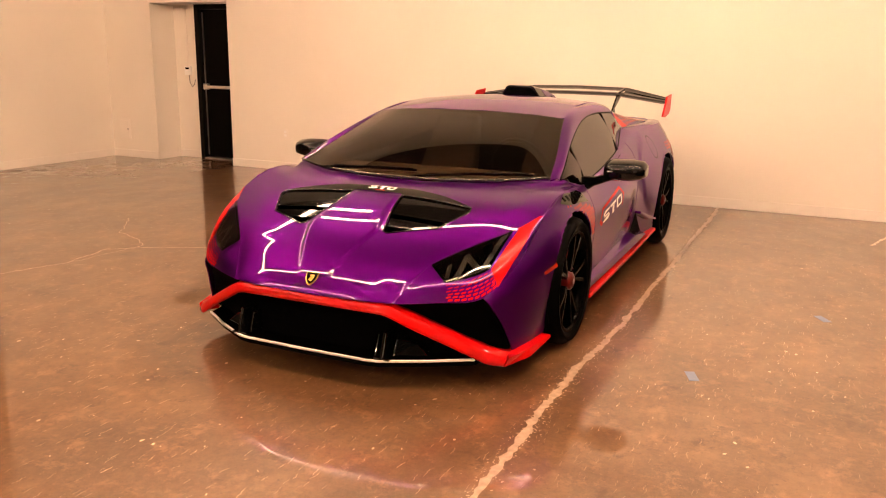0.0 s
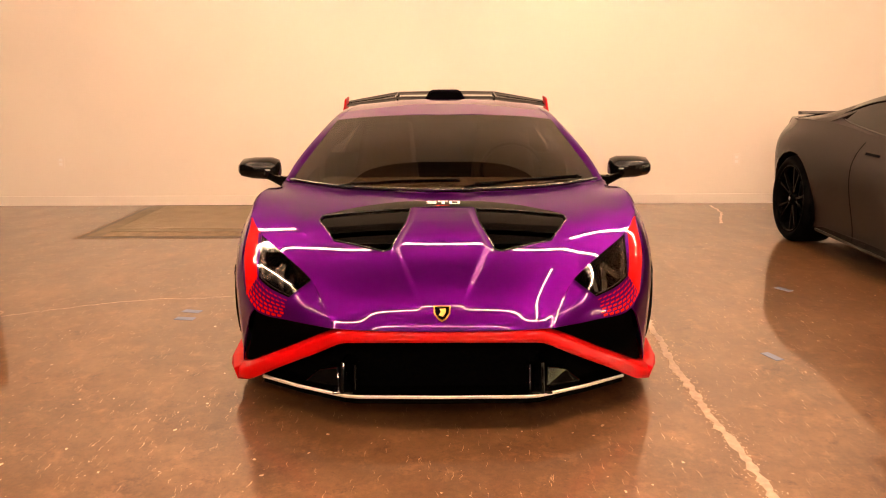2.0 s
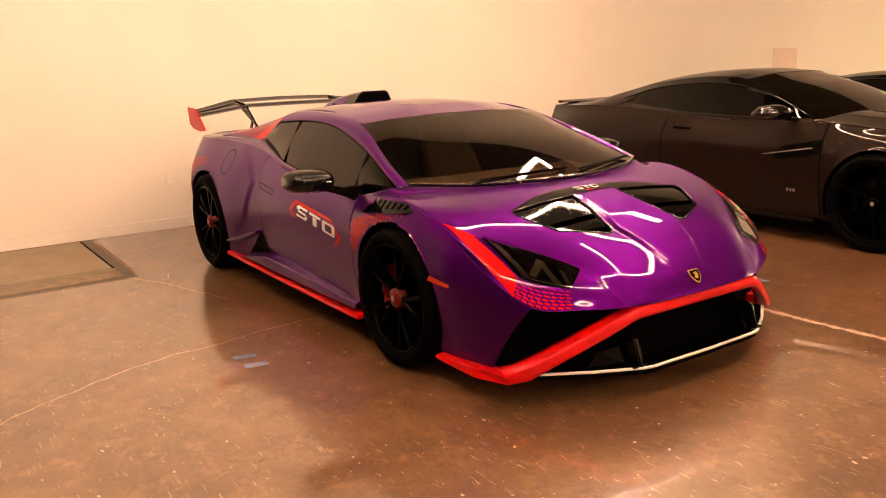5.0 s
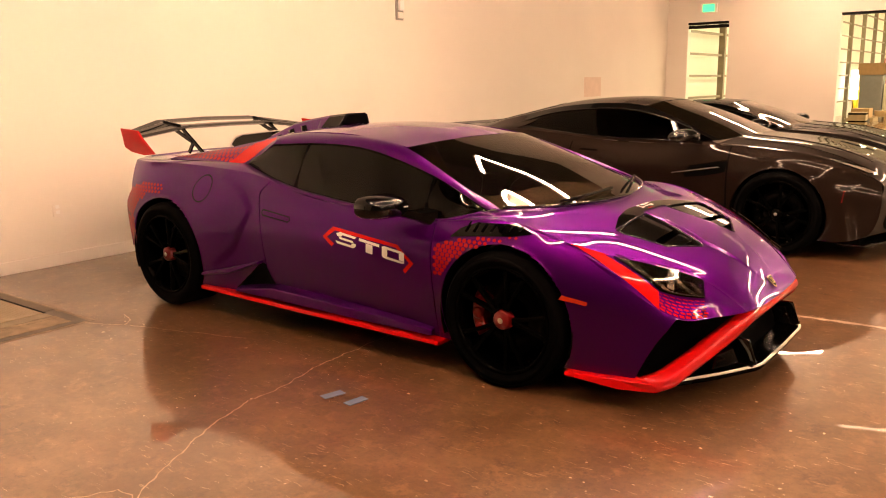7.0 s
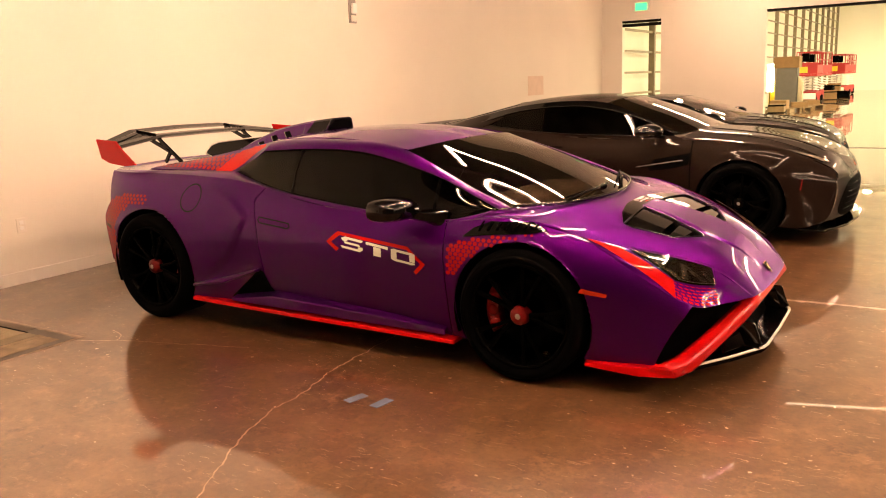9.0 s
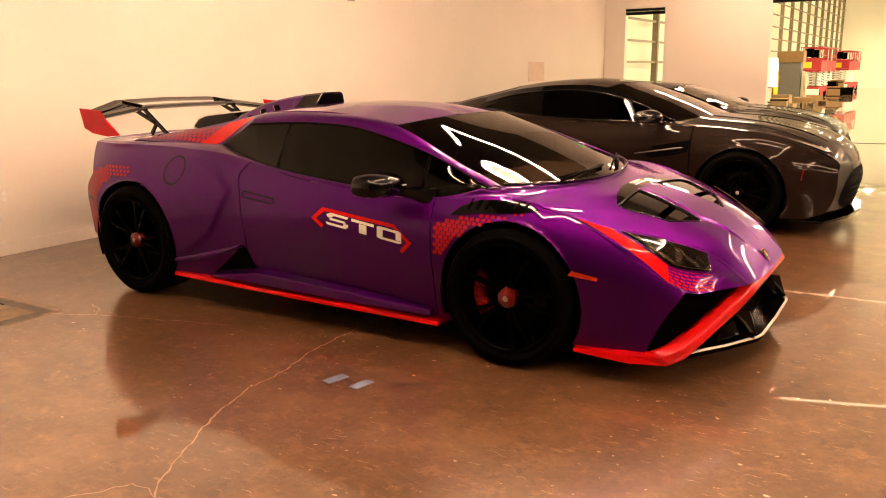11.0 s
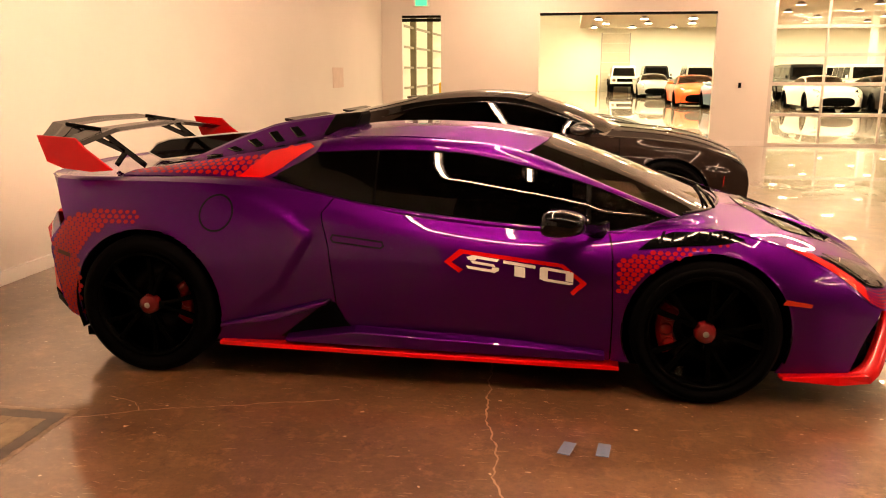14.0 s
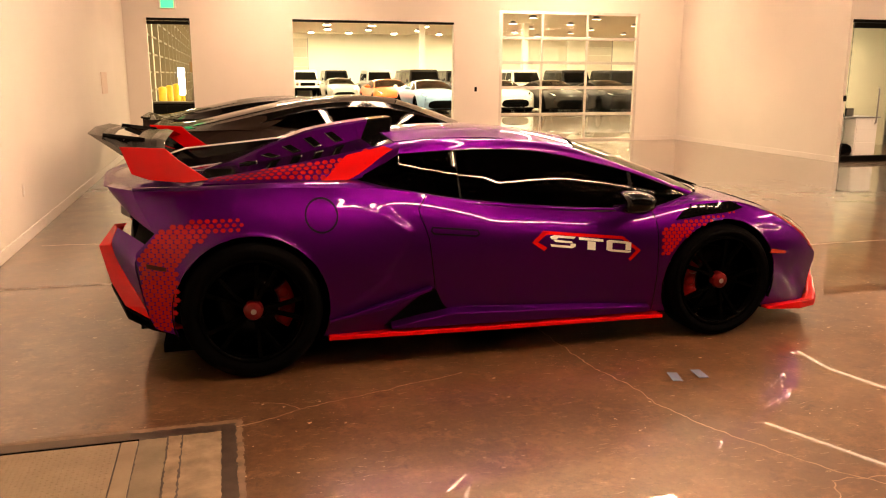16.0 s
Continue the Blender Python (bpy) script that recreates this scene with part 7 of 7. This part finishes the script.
def lift(at, group="scissor lifts"):
    o = thing("scissor_lift", at, "red scissor lift with railed platform, folded", "lift", group)
    RD = plain("red_lift_paint", (0.36, 0.012, 0.016), 0.5)
    boxed("chassis", (-0.4, -0.9, 0.12), (0.4, 0.9, 0.5), RD, o, bevel=0.02)
    for x in (-0.36, 0.36):
        for y in (-0.65, 0.65):
            w = lathe("wheel", [(0.0, -0.06), (0.15, -0.06), (0.16, 0.0), (0.15, 0.06), (0.0, 0.06)], RUBBER, o, "", 14)
            w.matrix_local = pose(x, y, 0.16, 0, 0, 90)
    for k in range(5):
        z = 0.55 + 0.11 * k
        bar("scissor_arm", (-0.3, -0.8, z), (-0.3, 0.8, z + 0.07), 0.05, 0.05, STEEL, o)
        bar("scissor_arm", (0.3, 0.8, z), (0.3, -0.8, z + 0.07), 0.05, 0.05, WHITE, o)
    boxed("platform", (-0.42, -0.95, 1.15), (0.42, 0.95, 1.24), RD, o, bevel=0.01)
    for x in (-0.40, 0.40):
        for z in (1.48, 1.82, 2.15):
            bar("rail", (x, -0.93, z), (x, 0.93, z), 0.035, 0.035, RD, o)
        for y in (-0.92, -0.3, 0.3, 0.92):
            bar("rail_post", (x, y, 1.24), (x, y, 2.17), 0.035, 0.035, RD, o)
    for y in (-0.93, 0.93):
        for z in (1.7, 2.15):
            bar("rail", (-0.4, y, z), (0.4, y, z), 0.035, 0.035, RD, o)
    boxed("mesh_panel", (-0.39, -0.945, 1.25), (0.39, -0.94, 1.68), RD, o)
    boxed("control_box", (-0.2, -1.02, 1.75), (0.1, -0.95, 2.1), SATIN, o, bevel=0.02)
    boxed("warning_plate", (-0.35, -0.965, 1.3), (0.05, -0.95, 1.55), YELLOW, o, "yellow warning plate")
    for k in range(5):
        boxed("ladder_rung", (-0.36, -0.955, 0.56 + 0.12 * k), (0.0, -0.93, 0.60 + 0.12 * k), WHITE, o)
    boxed("side_mesh", (0.415, -0.9, 1.26), (0.42, 0.9, 1.62), RD, o)
    boxed("battery_tray", (-0.41, -0.92, 0.2), (0.41, -0.91, 0.45), WHITE, o)
    return o


first = lift((-2.05, 34.1, 0))
for x, y in ((-2.1, 37.0), (-1.9, 44.6), (-1.95, 47.2)):
    copy_thing(first, pose(x, y, 0, 0, 0, 3 * x))

CARD = plain("brown_cardboard", (0.25, 0.145, 0.06), 0.8, vary=0.2)
PALLET = plain("pallet_wood", (0.24, 0.16, 0.08), 0.8, vary=0.3)
bx = thing("shelf_stack", (-2.1, 28.8, 0), "grey locker with a long cardboard carton on top", "locker")
boxed("locker", (-0.36, -0.3, 0.0), (0.36, 0.3, 1.52), plain("grey_locker", (0.14, 0.13, 0.12), 0.5), bx, bevel=0.01)
boxed("carton", (-0.45, -0.35, 1.521), (0.43, 0.35, 1.93), CARD, bx, "brown cardboard carton", 0.008)
for k in range(4):
    boxed("glazing_panel", (0.40 + 0.03 * k, -0.2 + 0.1 * k, 0.0), (0.415 + 0.03 * k, 0.5, 1.2 - 0.07 * k), plain("pale_board", (0.5, 0.42, 0.28), 0.6), bx)
for k, (x, y) in enumerate(((-1.9, 26.2), (-1.45, 27.5), (-1.35, 29.4))):
    pl = thing("pallet", (x, y, 0), "wooden pallet with leftover boards", "pallet", "pallets", 12 * k)
    for j in range(5):
        boxed("plank", (-0.4, -0.5 + 0.22 * j, 0.10), (0.4, -0.36 + 0.22 * j, 0.125), PALLET, pl)
    for xx in (-0.36, 0.0, 0.36):
        boxed("runner", (xx - 0.04, -0.5, 0.0), (xx + 0.04, 0.52, 0.099), PALLET, pl)
    boxed("offcut", (-0.3, -0.35, 0.126), (0.25, 0.3, 0.3 + 0.12 * (k == 0)), CARD, pl, "", 0.01)


def crate(at, size, material, label, turn=0.0):
    o = thing("crate", at, label, "crate", "crates by the lifts", turn)
    a, b, c = size
    boxed("body", (-a / 2, -b / 2, 0), (a / 2, b / 2, c), material, o, bevel=0.01)
    for z in (0.12 * c, 0.80 * c):
        boxed("strap", (-a / 2 - 0.006, -b / 2 - 0.006, z), (a / 2 + 0.006, b / 2 + 0.006, z + 0.05), SATIN, o)
    return o


crate((-1.35, 35.6, 0), (0.5, 0.5, 0.5), CARD, "brown carton with dark straps on the hall floor", 10)
crate((-1.4, 35.6, 0.5), (0.36, 0.36, 0.22), SATIN, "black plastic crate on top of a carton", -6)
crate((-1.75, 24.6, 0), (0.5, 0.6, 0.35), PALLET, "wooden crate with dark straps by the wall", 4)
crate((-1.35, 40.5, 0), (0.6, 0.5, 0.35), SATIN, "black storage crate between the lifts", 15)
crate((-1.85, 41.6, 0), (0.6, 0.6, 0.7), CARD, "tall brown carton between the lifts", 0)


def suv(at, turn, paint, label):
    """A tall boxy off-road wagon."""
    o = thing("off_road_wagon", at, label, "car", "wagons in the hall", turn)
    body = [[(x, y, z) for y, z in ((-.90, .45), (-.94, .60), (-.93, 1.02), (-.88, 1.10), (.88, 1.10), (.93, 1.02), (.94, .60), (.90, .45))] for x in (-2.15, -2.0, 2.0, 2.15)]
    for i, k in ((0, .97), (3, .97)):
        body[i] = [(x, y * k, .02 + z * .98) for x, y, z in body[i]]
    loft("body", body, paint, o, bevel=.03)
    loft("cabin", [[(-2.08, -.84, 1.10), (-2.08, .84, 1.10), (.85, .84, 1.10), (.85, -.84, 1.10)], [(-2.0, -.74, 1.80), (-2.0, .74, 1.80), (.48, .74, 1.80), (.48, -.74, 1.80)], [(-1.9, -.70, 1.86), (-1.9, .70, 1.86), (.40, .70, 1.86), (.40, -.70, 1.86)]], paint, o, bevel=.03)
    loft("windscreen", [[(.845, -.74, 1.16), (.845, .74, 1.16), (.86, .74, 1.16), (.86, -.74, 1.16)], [(.55, -.66, 1.72), (.55, .66, 1.72), (.565, .66, 1.72), (.565, -.66, 1.72)]], BLACK, o)
    for s in (1, -1):
        for a, b in ((.62, -.30), (-.38, -1.15), (-1.23, -1.9)):
            loft("side_window", [[(a, s * .845, 1.16), (b, s * .845, 1.16), (b, s * .852, 1.16), (a, s * .852, 1.16)], [(a - .15 if a > 0 else a, s * .765, 1.70), (b, s * .765, 1.70), (b, s * .772, 1.70), (a - .15 if a > 0 else a, s * .772, 1.70)]], BLACK, o)
        for x in (1.42, -1.42):
            wheel(o, x, .80, .40, s, .40, .26, .25, SATIN, SATIN, SATIN, detail=False)
            loft("wheel_arch", [[(x + r * math.cos(t), s * y, .42 + r * math.sin(t)) for r, y in ((.44, .93), (.50, .93), (.50, .985), (.44, .985))] for t in np.linspace(0.05, math.pi - .05, 10)], SATIN, o)
        lathe("headlight", [(0.0, .02), (.10, .02), (.115, 0.0)], CHROME, o, "", 16).matrix_local = pose(2.152, s * .70, .88, 0, 0, -90)
        boxed("door_mirror", (.62, s * .95 - .05, 1.15), (.72, s * .95 + .05, 1.32), paint, o, bevel=.02)
    boxed("grille", (2.145, -.50, .75), (2.165, .50, .98), SATIN, o, bevel=.01)
    boxed("bumper", (2.10, -.92, .42), (2.25, .92, .62), SATIN, o, bevel=.03)
    o.scale = (1, 1, .93)
    return o


PAINTS = {"light blue": (0.16, 0.25, 0.36), "orange": (0.75, 0.10, 0.02), "silver grey": (0.30, 0.29, 0.27), "white": (0.75, 0.72, 0.66), "dark brown": (0.012, 0.009, 0.007), "black": (0.003, 0.003, 0.003)}
HALL_PAINT = {k: car_paint(k.replace(" ", "_") + "_paint", v, tuple(min(1, 1.3 * c) for c in v), 0.0, 0.35, 1.0, 1.28) for k, v in PAINTS.items()}
for name, x, y in (("light blue", 6.7, 27.1), ("orange", 5.8, 31.2), ("silver grey", 5.2, 42.3), ("white", 10.0, 28.1), ("dark brown", 11.9, 27.0), ("black", 14.5, 27.2), ("dark brown", 17.2, 27.4)):
    coupe((x, y, 0), -90.0, HALL_PAINT[name], f"{name} coupe parked in the hall beyond", False, 1.0, "coupes in the hall")
for name, x, y in (("white", 4.2, 52.4), ("black", 6.3, 52.2), ("silver grey", 8.4, 47.5), ("black", 11.0, 48.5), ("dark brown", 8.8, 37.0), ("black", 11.6, 36.5), ("white", 14.4, 37.0), ("black", 17.2, 36.8), ("dark brown", 13.8, 48.0), ("white", 16.6, 48.5), ("black", 20.2, 37.0)):
    suv((x, y, 0), -90.0, HALL_PAINT[name], f"{name} boxy off-road wagon parked in the hall")
